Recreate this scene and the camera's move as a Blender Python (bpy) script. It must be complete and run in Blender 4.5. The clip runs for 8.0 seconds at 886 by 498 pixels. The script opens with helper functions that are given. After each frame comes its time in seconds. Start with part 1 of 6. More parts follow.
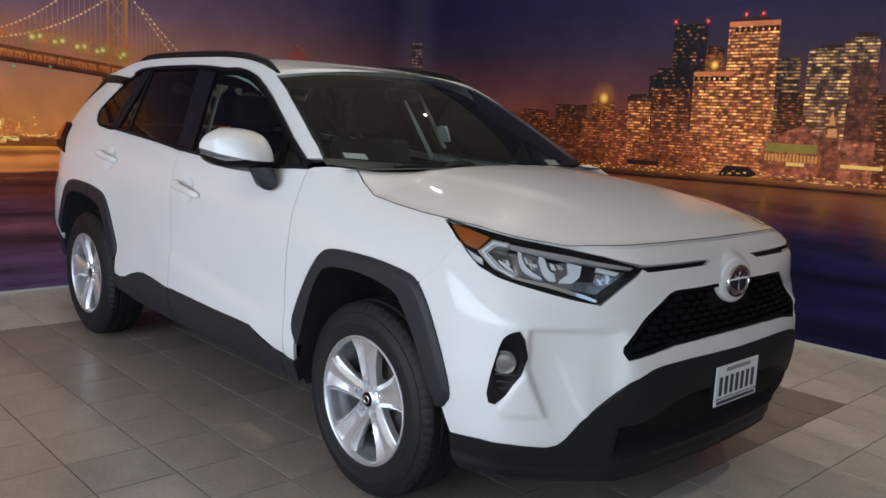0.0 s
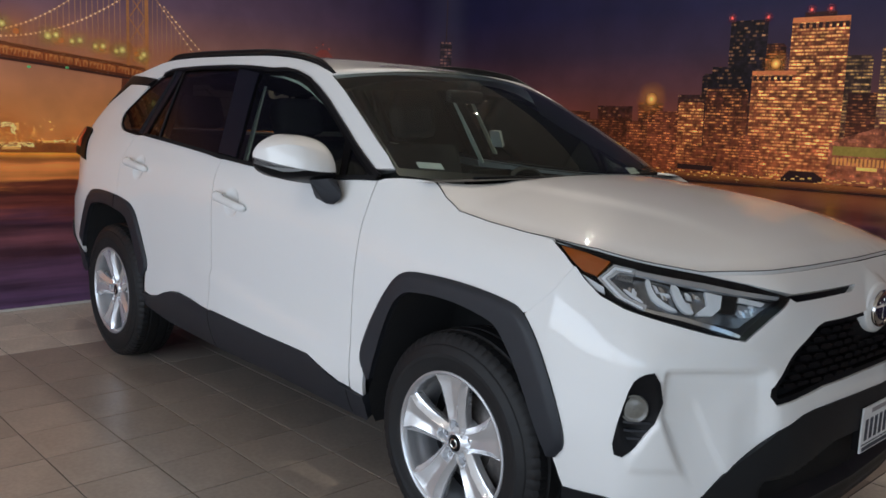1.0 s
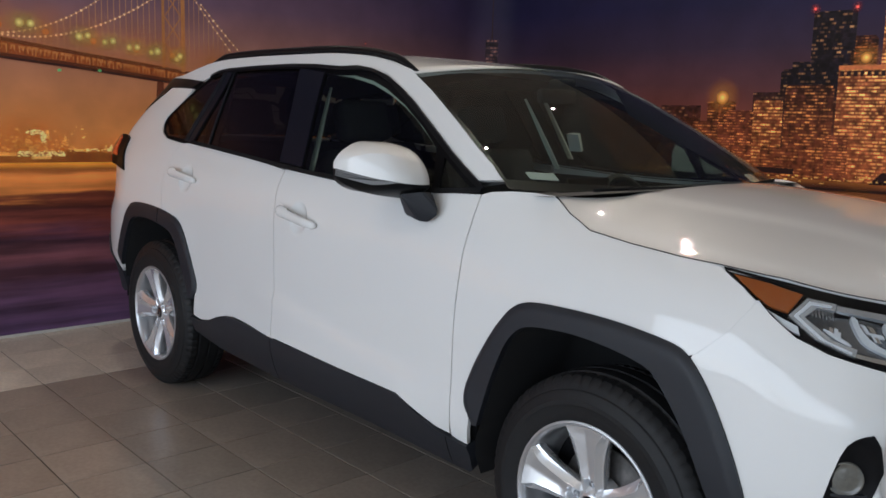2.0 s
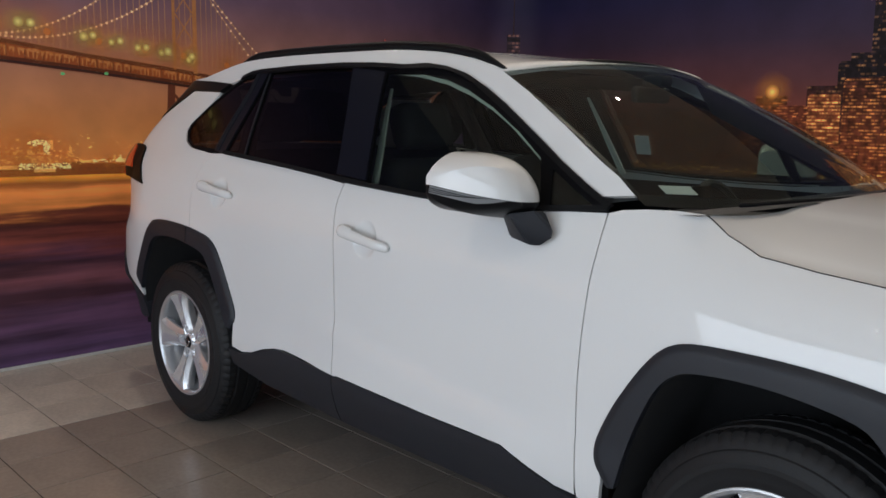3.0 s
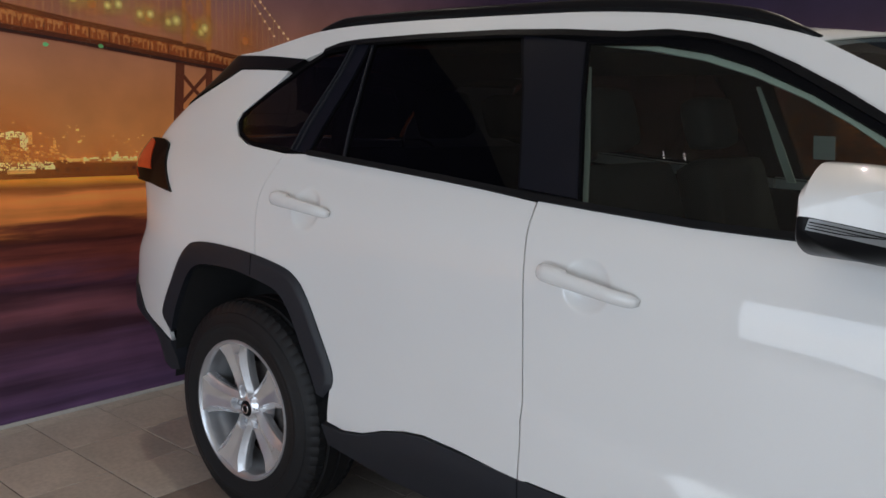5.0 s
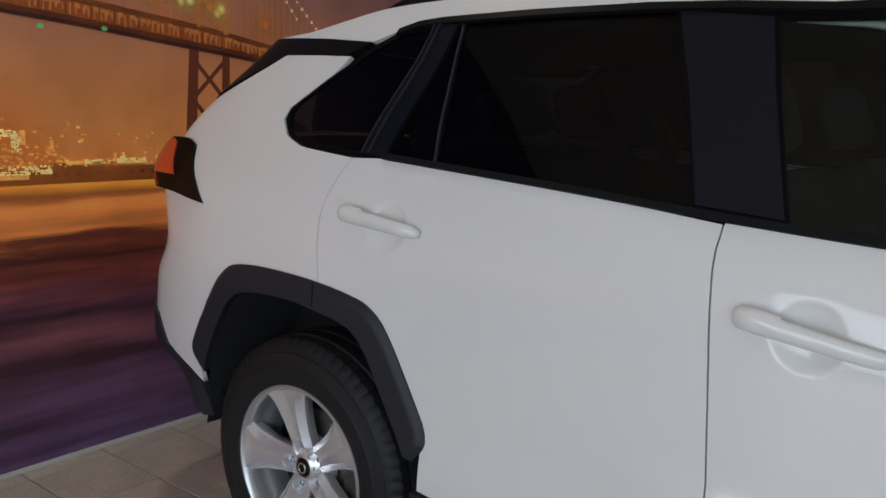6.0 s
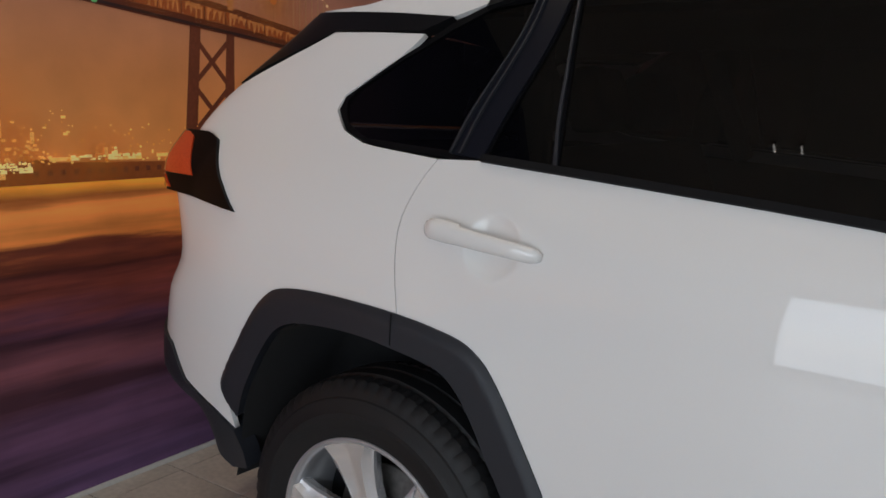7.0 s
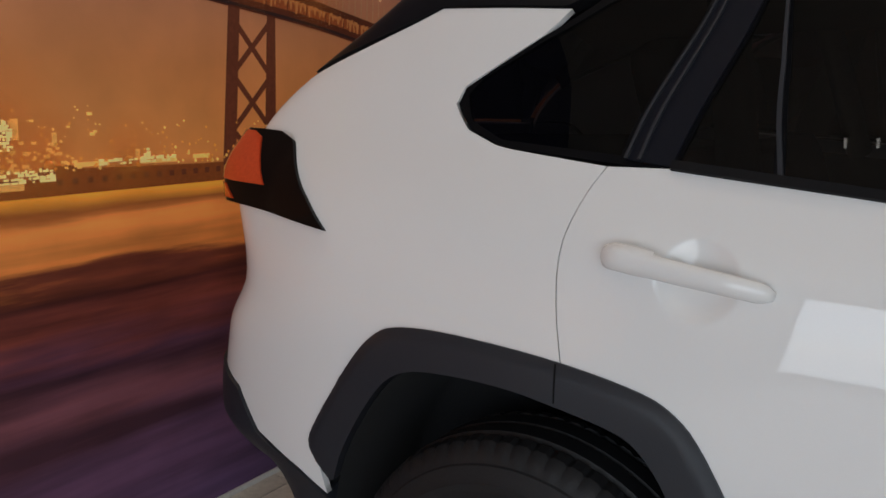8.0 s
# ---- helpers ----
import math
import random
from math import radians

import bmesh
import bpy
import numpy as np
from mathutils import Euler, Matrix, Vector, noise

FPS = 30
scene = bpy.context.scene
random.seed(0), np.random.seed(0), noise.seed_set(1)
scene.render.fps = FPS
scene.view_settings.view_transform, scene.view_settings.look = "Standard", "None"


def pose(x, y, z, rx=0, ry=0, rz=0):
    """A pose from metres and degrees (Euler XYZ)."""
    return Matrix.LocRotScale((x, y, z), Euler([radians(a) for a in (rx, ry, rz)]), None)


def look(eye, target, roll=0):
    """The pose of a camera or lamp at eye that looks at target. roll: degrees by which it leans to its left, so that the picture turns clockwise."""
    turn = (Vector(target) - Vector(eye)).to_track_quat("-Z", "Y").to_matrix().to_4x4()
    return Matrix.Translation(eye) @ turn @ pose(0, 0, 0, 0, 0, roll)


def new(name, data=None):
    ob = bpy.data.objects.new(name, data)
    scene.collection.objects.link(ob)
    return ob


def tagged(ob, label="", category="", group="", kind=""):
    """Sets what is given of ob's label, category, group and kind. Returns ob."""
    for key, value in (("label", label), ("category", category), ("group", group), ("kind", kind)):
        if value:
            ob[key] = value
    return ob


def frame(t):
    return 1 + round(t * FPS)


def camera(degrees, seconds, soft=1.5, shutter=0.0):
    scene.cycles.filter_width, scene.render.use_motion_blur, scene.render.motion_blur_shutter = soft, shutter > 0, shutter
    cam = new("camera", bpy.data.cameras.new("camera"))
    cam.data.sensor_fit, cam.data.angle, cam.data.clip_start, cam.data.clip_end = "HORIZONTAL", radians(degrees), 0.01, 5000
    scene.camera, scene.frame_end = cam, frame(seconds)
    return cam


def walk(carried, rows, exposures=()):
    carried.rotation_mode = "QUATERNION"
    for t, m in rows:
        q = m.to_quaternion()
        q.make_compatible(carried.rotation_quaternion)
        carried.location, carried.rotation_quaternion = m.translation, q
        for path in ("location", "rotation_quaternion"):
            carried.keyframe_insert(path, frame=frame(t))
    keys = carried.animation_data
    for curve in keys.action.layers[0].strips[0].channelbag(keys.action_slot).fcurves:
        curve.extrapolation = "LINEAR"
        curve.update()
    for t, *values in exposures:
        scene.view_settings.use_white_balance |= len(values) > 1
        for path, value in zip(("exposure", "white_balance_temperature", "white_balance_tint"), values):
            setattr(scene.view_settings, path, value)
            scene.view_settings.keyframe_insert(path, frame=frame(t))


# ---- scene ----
cam = camera(55.4, 8.0, soft=1.6)
PATH = [
    (0, (3.636, -2.679, 1.368), (2.19, -1.333, 1.056), 2.7),
    (0.5, (3.409, -2.656, 1.36), (1.97, -1.302, 1.049), 2.7),
    (1, (3.147, -2.664, 1.366), (1.708, -1.31, 1.057), 2.5),
    (1.5, (2.918, -2.635, 1.355), (1.455, -1.306, 1.047), 2.3),
    (1.7, (2.807, -2.619, 1.354), (1.344, -1.289, 1.049), 2.1),
    (2.8, (2.165, -2.609, 1.374), (0.737, -1.245, 1.061), 1.1),
    (3, (2.073, -2.607, 1.372), (0.654, -1.232, 1.062), 0.9),
    (3.5, (1.777, -2.554, 1.355), (0.388, -1.151, 1.034), 1.1),
    (4, (1.495, -2.519, 1.35), (0.142, -1.082, 1.03), 1.6),
    (4.5, (1.161, -2.526, 1.35), (-0.163, -1.062, 1.027), 1.3),
    (4.7, (1.036, -2.525, 1.347), (-0.266, -1.04, 1.028), 1.5),
    (5.8, (0.386, -2.369, 1.335), (-0.839, -0.822, 1.006), 1.8),
    (6, (0.269, -2.35, 1.336), (-0.945, -0.796, 1.003), 1.7),
    (6.5, (-0.001, -2.317, 1.332), (-1.157, -0.721, 0.993), 2.1),
    (7, (-0.258, -2.225, 1.327), (-1.364, -0.597, 0.972), 2.2),
    (7.5, (-0.484, -2.148, 1.326), (-1.572, -0.511, 0.955), 1.9),
    (8, (-0.749, -2.101, 1.322), (-1.79, -0.436, 0.941), 1.8),
]
walk(cam, [(t, look(eye, target, roll)) for t, eye, target, roll in PATH], [(0.0, .28, 5850, 10), (0.5, .28, 5850, 10), (1.0, .09, 5950, 10), (1.5, .04, 5990, 10), (3.5, -.05, 6110, 10), (4.5, -.10, 6080, 10), (6.0, -.13, 6120, 10), (6.5, -.02, 6220, 10), (8.0, -.01, 6300, 10)])
# ---- light: daylight through the showroom's glazed front and an added end window, and the ceiling's spots ----
world = bpy.data.worlds.new("sky")
world.use_nodes = True
scene.world = world
wn = world.node_tree
sky = wn.nodes.new("ShaderNodeTexSky")
sky.sky_type, sky.sun_disc, sky.sun_elevation, sky.sun_rotation = "NISHITA", False, radians(40), radians(200)
wn.links.new(sky.outputs[0], wn.nodes["Background"].inputs[0])
wn.nodes["Background"].inputs[1].default_value = 0.08


def area(name, m, width, height, power, colour):
    lamp = bpy.data.lights.new(name, "AREA")
    lamp.shape, lamp.size, lamp.size_y, lamp.energy, lamp.color = "RECTANGLE", width, height, power, colour
    ob = new(name, lamp)
    ob.matrix_world = m
    return ob


GLASS_FRONT = (-1.7, 7.0, 0.12, 2.72)  # x and z of the glazed front in the wall at y = -6
for k in range(3):   # one lamp in each pane; the end window is added to light the nose
    area("window_daylight", look((-.25 + 2.9 * k, -5.93, 1.42), (-.25 + 2.9 * k, 0, 1.42)), 2.80, 2.5, (68, 56, 45)[k], (0.83, 0.91, 1.0))
    area("front_window_daylight", look((7.93, -3.6 + 2 * k, 1.5), (0, -3.6 + 2 * k, 1.5)), 1.9, 2.3, 4, (0.80, 0.90, 1.0))
SPOTS = [  # x, y, watts, width; the first is added to brighten the rear wall
    (-2.2, -.75, 8, .035), (.6, -3.0, 5, .022), (-.13, 1.40, 14, .036), (-1.8, 1.9, 4, .04), (3.4, 1.2, 9, .03), (1.49, 2.33, 4, .018), (.25, .22, 14, .012)]
CEILING = 3.3
STRIPS = [(-1.29, -2.65), (-1.16, -2.65)]
for x, y, watts, width in SPOTS:
    lamp = area("spot_lamp", look((x, y, CEILING - .02), (x, y, 0)), width, width, watts, (1.0, 0.84, 0.66))
    lamp.data.shape = "DISK"

# ---- materials ----


def shader(name, colour, rough=0.5, metal=0.0, coat=0.0, grain=0.0, scale=40.0, bump=0.0, stain=0.0, stain_scale=2.5, spec=0.5):
    """A principled material with a fine grain, broad stains and a bump, in object coordinates."""
    m = bpy.data.materials.new(name)
    m.use_nodes = True
    t = m.node_tree
    b = t.nodes["Principled BSDF"]
    b.inputs["Base Color"].default_value = (*colour, 1)
    b.inputs["Roughness"].default_value, b.inputs["Metallic"].default_value = rough, metal
    b.inputs["Coat Weight"].default_value, b.inputs["Coat Roughness"].default_value = coat, 0.015
    b.inputs["Specular IOR Level"].default_value = spec
    if grain or bump or stain:
        co = t.nodes.new("ShaderNodeTexCoord")
        fine = t.nodes.new("ShaderNodeTexNoise")
        fine.inputs["Scale"].default_value, fine.inputs["Detail"].default_value = scale, 5
        broad = t.nodes.new("ShaderNodeTexNoise")
        broad.inputs["Scale"].default_value, broad.inputs["Detail"].default_value = stain_scale, 4
        for n in (fine, broad):
            t.links.new(co.outputs["Object"], n.inputs["Vector"])
        last = None
        for n, amount in ((fine, grain), (broad, stain)):
            if amount:
                mix = t.nodes.new("ShaderNodeMix")
                mix.data_type, mix.blend_type = "RGBA", "MULTIPLY"
                ramp = t.nodes.new("ShaderNodeMapRange")
                ramp.inputs["From Min"].default_value, ramp.inputs["From Max"].default_value = 0.3, 0.7
                ramp.inputs["To Min"].default_value, ramp.inputs["To Max"].default_value = 1 - amount, 1 + amount
                t.links.new(n.outputs["Fac"], ramp.inputs["Value"])
                mix.inputs["Factor"].default_value = 1.0
                if last:
                    t.links.new(last, mix.inputs[6])
                else:
                    mix.inputs[6].default_value = (*colour, 1)
                t.links.new(ramp.outputs[0], mix.inputs[7])
                last = mix.outputs[2]
        if last:
            t.links.new(last, b.inputs["Base Color"])
        if bump:
            bp = t.nodes.new("ShaderNodeBump")
            bp.inputs["Strength"].default_value, bp.inputs["Distance"].default_value = bump, 0.002
            t.links.new(fine.outputs["Fac"], bp.inputs["Height"])
            t.links.new(bp.outputs[0], b.inputs["Normal"])
    return m


def glazing(name, tint, ior=1.5, rough=0.0, veil=0.0):
    """A thin pane: tinted see-through, with a gloss that grows towards grazing angles. veil: pale diffuse share that
    paints haze on the glass.
    """
    m = bpy.data.materials.new(name)
    m.use_nodes = True
    t = m.node_tree
    t.nodes.remove(t.nodes["Principled BSDF"])
    clear, gloss, mix, fr = (t.nodes.new("ShaderNode" + k) for k in ("BsdfTransparent", "BsdfGlossy", "MixShader", "Fresnel"))
    clear.inputs[0].default_value = (*tint, 1)
    gloss.inputs["Roughness"].default_value = rough
    fr.inputs[0].default_value = ior
    t.links.new(fr.outputs[0], mix.inputs[0])
    t.links.new(clear.outputs[0], mix.inputs[1])
    t.links.new(gloss.outputs[0], mix.inputs[2])
    last = mix.outputs[0]
    if veil:
        film, over = t.nodes.new("ShaderNodeBsdfDiffuse"), t.nodes.new("ShaderNodeMixShader")
        film.inputs[0].default_value = (.75, .82, .75, 1)
        over.inputs[0].default_value = veil
        t.links.new(last, over.inputs[1])
        t.links.new(film.outputs[0], over.inputs[2])
        last = over.outputs[0]
    t.links.new(last, t.nodes["Material Output"].inputs[0])
    return m


def glow(name, colour, strength):
    m = bpy.data.materials.new(name)
    m.use_nodes = True
    b = m.node_tree.nodes["Principled BSDF"]
    b.inputs["Base Color"].default_value = (*colour, 1)
    b.inputs["Emission Color"].default_value = (*colour, 1)
    b.inputs["Emission Strength"].default_value = strength
    return m


M_PAINT = shader("white_paint", (0.80, 0.80, 0.79), 0.40, coat=1.0, grain=0.012, scale=900, stain=0.012, stain_scale=1.2, spec=0.15)
M_CLAD = shader("black_cladding", (0.019, 0.021, 0.027), 0.50, grain=0.12, scale=600, bump=0.15, stain=0.06, spec=0.38)
M_LOWCLAD = shader("black_bumper_plastic", (0.011, 0.012, 0.014), 0.55, grain=0.12, scale=600, bump=0.15, stain=0.08, spec=0.25)
M_GLOSSBLACK = shader("gloss_black_trim", (0.008, 0.008, 0.009), 0.35, coat=0.0, spec=0.12, grain=0.05, scale=300)
M_BLACK = shader("matt_black", (0.006, 0.006, 0.007), 0.8, grain=0.15, scale=200, spec=0.2)
M_LINER = shader("wheel_liner_felt", (0.012, 0.012, 0.013), 0.9, grain=0.3, scale=350, bump=0.4)
M_RUBBER = shader("tyre_rubber", (0.014, 0.014, 0.015), 0.55, grain=0.15, scale=300, bump=0.15, stain=0.1, stain_scale=6, spec=0.28)
M_ALLOY = shader("silver_alloy", (0.80, 0.81, 0.83), 0.25, metal=0.68, coat=0.5, grain=0.03, scale=800)
M_BARREL = shader("bright_rim_barrel", (0.58, 0.59, 0.61), 0.34, metal=0.7, coat=0.3, grain=0.03, scale=600)
M_DISC = shader("bare_brake_iron", (0.11, 0.10, 0.094), 0.5, metal=0.5, grain=0.25, scale=60, stain=0.3, stain_scale=14)
M_CHROME = shader("chrome", (0.80, 0.81, 0.83), 0.08, metal=1.0)
M_SATIN = shader("satin_reflector", (0.70, 0.72, 0.75), 0.25, metal=0.7, grain=0.05, scale=200)
M_AMBER = shader("amber_lens", (0.34, 0.085, 0.010), 0.12, coat=0.8, grain=0.1, scale=150)
M_RED = shader("red_lens", (0.58, 0.060, 0.015), 0.15, coat=0.6, grain=0.08, scale=160)
M_DARKLENS = shader("smoked_lens", (0.005, 0.004, 0.004), 0.45, spec=0.1)
M_CABIN = shader("dark_cabin_plastic", (0.024, 0.026, 0.026), 0.6, grain=0.15, scale=150)
M_SEAT = shader("dark_seat_fabric", (0.034, 0.036, 0.035), 0.85, grain=0.25, scale=300, bump=0.2)
M_TRIM = shader("pale_cabin_trim", (0.80, 0.86, 0.77), 0.7, grain=0.06, scale=300)
M_PAPER = shader("white_paper", (0.72, 0.74, 0.70), 0.7, grain=0.03, scale=100)
M_WSGLASS = glazing("windscreen_glass", (0.47, 0.56, 0.52), 1.42, veil=0.009)
M_FRONTGLASS = glazing("door_glass", (0.40, 0.46, 0.40), 1.42, veil=0.003)
M_TINT = glazing("privacy_glass", (0.06, 0.06, 0.07), 1.37, veil=0.0015)
M_LENS = glazing("clear_lens", (0.90, 0.92, 0.93), 1.4)
M_PLATE = shader("white_plate", (0.76, 0.77, 0.78), 0.4, grain=0.05, scale=200)
M_GRILLE = shader("grille_plastic", (0.005, 0.005, 0.006), 0.55, grain=0.1, scale=200, spec=0.12)
M_FOGLENS = shader("fog_lens", (0.13, 0.125, 0.11), 0.25, coat=0.6, grain=0.1, scale=90)
M_BADGE = shader("badge_chrome", (0.75, 0.74, 0.72), 0.12, metal=1.0)
M_BRONZE = shader("badge_dark_backing", (0.045, 0.03, 0.024), 0.10, coat=1.0)
M_HOUSING = shader("lamp_housing_grey", (0.38, 0.39, 0.41), 0.22, metal=0.7, grain=0.1, scale=120)
M_DARKBOWL = shader("dark_reflector", (0.20, 0.205, 0.215), 0.22, metal=0.75, grain=0.12, scale=120)
M_WHITECHROME = shader("white_reflector", (0.80, 0.82, 0.84), 0.35, metal=0.15, coat=0.5, grain=0.05, scale=140)
M_INDICATOR = shader("indicator_clear", (0.42, 0.43, 0.44), 0.2, metal=0.2, coat=0.6)
M_PILLAR = shader("satin_black_film", (0.008, 0.009, 0.014), 0.28, grain=0.05, scale=300, spec=0.22)
M_FRAME = shader("black_window_frame", (0.004, 0.004, 0.005), 0.55, grain=0.1, scale=300, spec=0.06)
M_GREYBAR = shader("grey_ink", (0.045, 0.05, 0.07), 0.6)

# ---- building helpers ----


def mesh_of(bm, name, smooth=True):
    me = bpy.data.meshes.new(name)
    bm.to_mesh(me)
    bm.free()
    if smooth:
        for p in me.polygons:
            p.use_smooth = True
    return me


def part(name, bm, material, parent, label="", smooth=True, sharp=0):
    """One bmesh (or mesh) as one mesh object under a thing or a part."""
    me = bm if isinstance(bm, bpy.types.Mesh) else mesh_of(bm, name, smooth)
    if not me.materials:
        me.materials.append(material)
    if sharp:
        me.set_sharp_from_angle(angle=radians(sharp))
    ob = new(name, me)
    ob.parent = parent
    return tagged(ob, label)


def thing(name, label, category, at=(0, 0, 0), group="", kind=""):
    ob = new(name)
    ob.location = at
    return tagged(ob, label, category, group, kind)


def arrays(verts, faces):
    bm = bmesh.new()
    vs = [bm.verts.new(v) for v in verts]
    for f in faces:
        try:
            bm.faces.new([vs[i] for i in f])
        except ValueError:
            pass
    return bm


def box(bm, x0, x1, y0, y1, z0, z1, bevel=0.0, m=None):
    """Adds a box with bevelled edges to bm."""
    made = bmesh.ops.create_cube(bm, size=1.0)["verts"]
    bmesh.ops.scale(bm, vec=(x1 - x0, y1 - y0, z1 - z0), verts=made)
    bmesh.ops.translate(bm, vec=((x0 + x1) / 2, (y0 + y1) / 2, (z0 + z1) / 2), verts=made)
    if bevel:
        edges = list({e for v in made for e in v.link_edges})
        made = bmesh.ops.bevel(bm, geom=edges, offset=bevel, segments=2, profile=0.6, affect="EDGES")["verts"]
    if m is not None:
        bmesh.ops.transform(bm, matrix=m, verts=made)
    return bm


def boxed(*size, bevel=0.0, m=None):
    return box(bmesh.new(), *size, bevel=bevel, m=m)


def revolve(profile, steps=64, sweep=2 * math.pi):
    """A lathe round the y axis from (radius, y) pairs."""
    bm = bmesh.new()
    rings = []
    for k in range(steps):
        a = sweep * k / steps
        rings.append([bm.verts.new((r * math.cos(a), y, r * math.sin(a))) for r, y in profile])
    for k in range(steps):
        p, q = rings[k], rings[(k + 1) % steps]
        for i in range(len(profile) - 1):
            bm.faces.new((p[i], p[i + 1], q[i + 1], q[i]))
    return bm


def chaikin(pts, rounds=2, closed=True):
    for _ in range(rounds):
        out = [] if closed else [pts[0]]
        n = len(pts)
        for i in range(n if closed else n - 1):
            a, b = pts[i], pts[(i + 1) % n]
            out += [tuple(.75 * p + .25 * q for p, q in zip(a, b)), tuple(.25 * p + .75 * q for p, q in zip(a, b))]
        if not closed:
            out.append(pts[-1])
        pts = out
    return pts


def resample(pts, step, closed=True):
    out = []
    n = len(pts)
    for i in range(n if closed else n - 1):
        a, b = np.array(pts[i], float), np.array(pts[(i + 1) % n], float)
        k = max(1, int(math.ceil(np.linalg.norm(b - a) / step)))
        out += [tuple(a + (b - a) * j / k) for j in range(k)]
    if not closed:
        out.append(tuple(pts[-1]))
    return out


def inside(poly, pts):
    """Which of pts lie inside poly."""
    poly, pts = np.asarray(poly), np.asarray(pts)
    x, y = pts[:, 0], pts[:, 1]
    res = np.zeros(len(pts), bool)
    for (x0, y0), (x1, y1) in zip(poly, np.roll(poly, -1, 0)):
        if y0 != y1:
            res ^= ((y0 > y) != (y1 > y)) & (x < (x1 - x0) * (y - y0) / (y1 - y0) + x0)
    return res


def fill(outline, step, spots=()):
    """Points and triangles that fill a closed outline; the first points are the outline's own. spots: (u, v, radius, step) filled finer."""
    from mathutils.geometry import delaunay_2d_cdt
    edge = resample(outline, step)
    n = len(edge)
    e = np.array(edge)
    u, v = np.meshgrid(np.arange(e[:, 0].min(), e[:, 0].max(), step), np.arange(e[:, 1].min(), e[:, 1].max(), step * .9))
    u = u + (np.arange(u.shape[0]) % 2 * step / 2)[:, None]
    grid = np.stack([u.ravel(), v.ravel()], 1)
    for su, sv, sr, ss in spots:
        grid = grid[np.hypot(grid[:, 0] - su, grid[:, 1] - sv) > sr]
        a, b = np.meshgrid(np.arange(su - sr, su + sr, ss), np.arange(sv - sr, sv + sr, ss))
        more = np.stack([a.ravel(), b.ravel()], 1)
        grid = np.concatenate([grid, more[np.hypot(more[:, 0] - su, more[:, 1] - sv) < sr]])
    grid = grid[inside(e, grid)]
    if len(grid):
        near = np.min(np.hypot(grid[:, None, 0] - e[None, :, 0], grid[:, None, 1] - e[None, :, 1]), 1)
        grid = grid[near > step * .45]
    pts = np.concatenate([e, grid])
    verts, _, faces, _, _, _ = delaunay_2d_cdt([Vector(p) for p in pts], [(i, (i + 1) % n) for i in range(n)], [], 0, 1e-7)
    p = np.array([tuple(q) for q in verts])
    f = np.array([t for t in faces if len(t) == 3])
    mid = p[f].mean(1)
    f = f[inside(e, mid)]
    sides = np.stack([np.linalg.norm(p[f[:, k]] - p[f[:, (k + 1) % 3]], axis=1) for k in range(3)], 1)
    twice = np.abs((p[f[:, 1], 0] - p[f[:, 0], 0]) * (p[f[:, 2], 1] - p[f[:, 0], 1]) - (p[f[:, 1], 1] - p[f[:, 0], 1]) * (p[f[:, 2], 0] - p[f[:, 0], 0]))
    f = f[twice / sides.max(1) > .0007]   # no slivers along the outline
    a, b, c = p[f[:, 0]], p[f[:, 1]], p[f[:, 2]]
    flip = (b[:, 0] - a[:, 0]) * (c[:, 1] - a[:, 1]) - (b[:, 1] - a[:, 1]) * (c[:, 0] - a[:, 0]) < 0
    f[flip] = f[flip][:, ::-1]
    return p, f


def pchip(xk, yk, x):
    """Monotone cubic through (xk, yk) along the first axis; yk may hold one column per x."""
    xk = np.asarray(xk, float)
    yk = np.asarray(yk, float)
    x = np.asarray(x, float)
    if yk.ndim == 1:
        yk = np.repeat(yk[:, None], len(x), 1)
    h = np.diff(xk)[:, None]
    d = np.diff(yk, axis=0) / h
    m = np.zeros_like(yk)
    m[0], m[-1] = d[0], d[-1]
    w1, w2 = 2 * h[1:] + h[:-1], h[1:] + 2 * h[:-1]
    good = d[:-1] * d[1:] > 0
    safe0, safe1 = np.where(good, d[:-1], 1.0), np.where(good, d[1:], 1.0)
    m[1:-1] = np.where(good, (w1 + w2) / (w1 / safe0 + w2 / safe1), 0.0)
    x = np.clip(x, xk[0], xk[-1])
    i = np.clip(np.searchsorted(xk, x) - 1, 0, len(xk) - 2)
    n = np.arange(len(x))
    hh = h[i, 0]
    t = (x - xk[i]) / hh
    a, b, ma, mb = yk[i, n], yk[i + 1, n], m[i, n], m[i + 1, n]
    return (2*t**3 - 3*t**2 + 1) * a + (t**3 - 2*t**2 + t) * hh * ma + (3*t**2 - 2*t**3) * b + (t**3 - t**2) * hh * mb


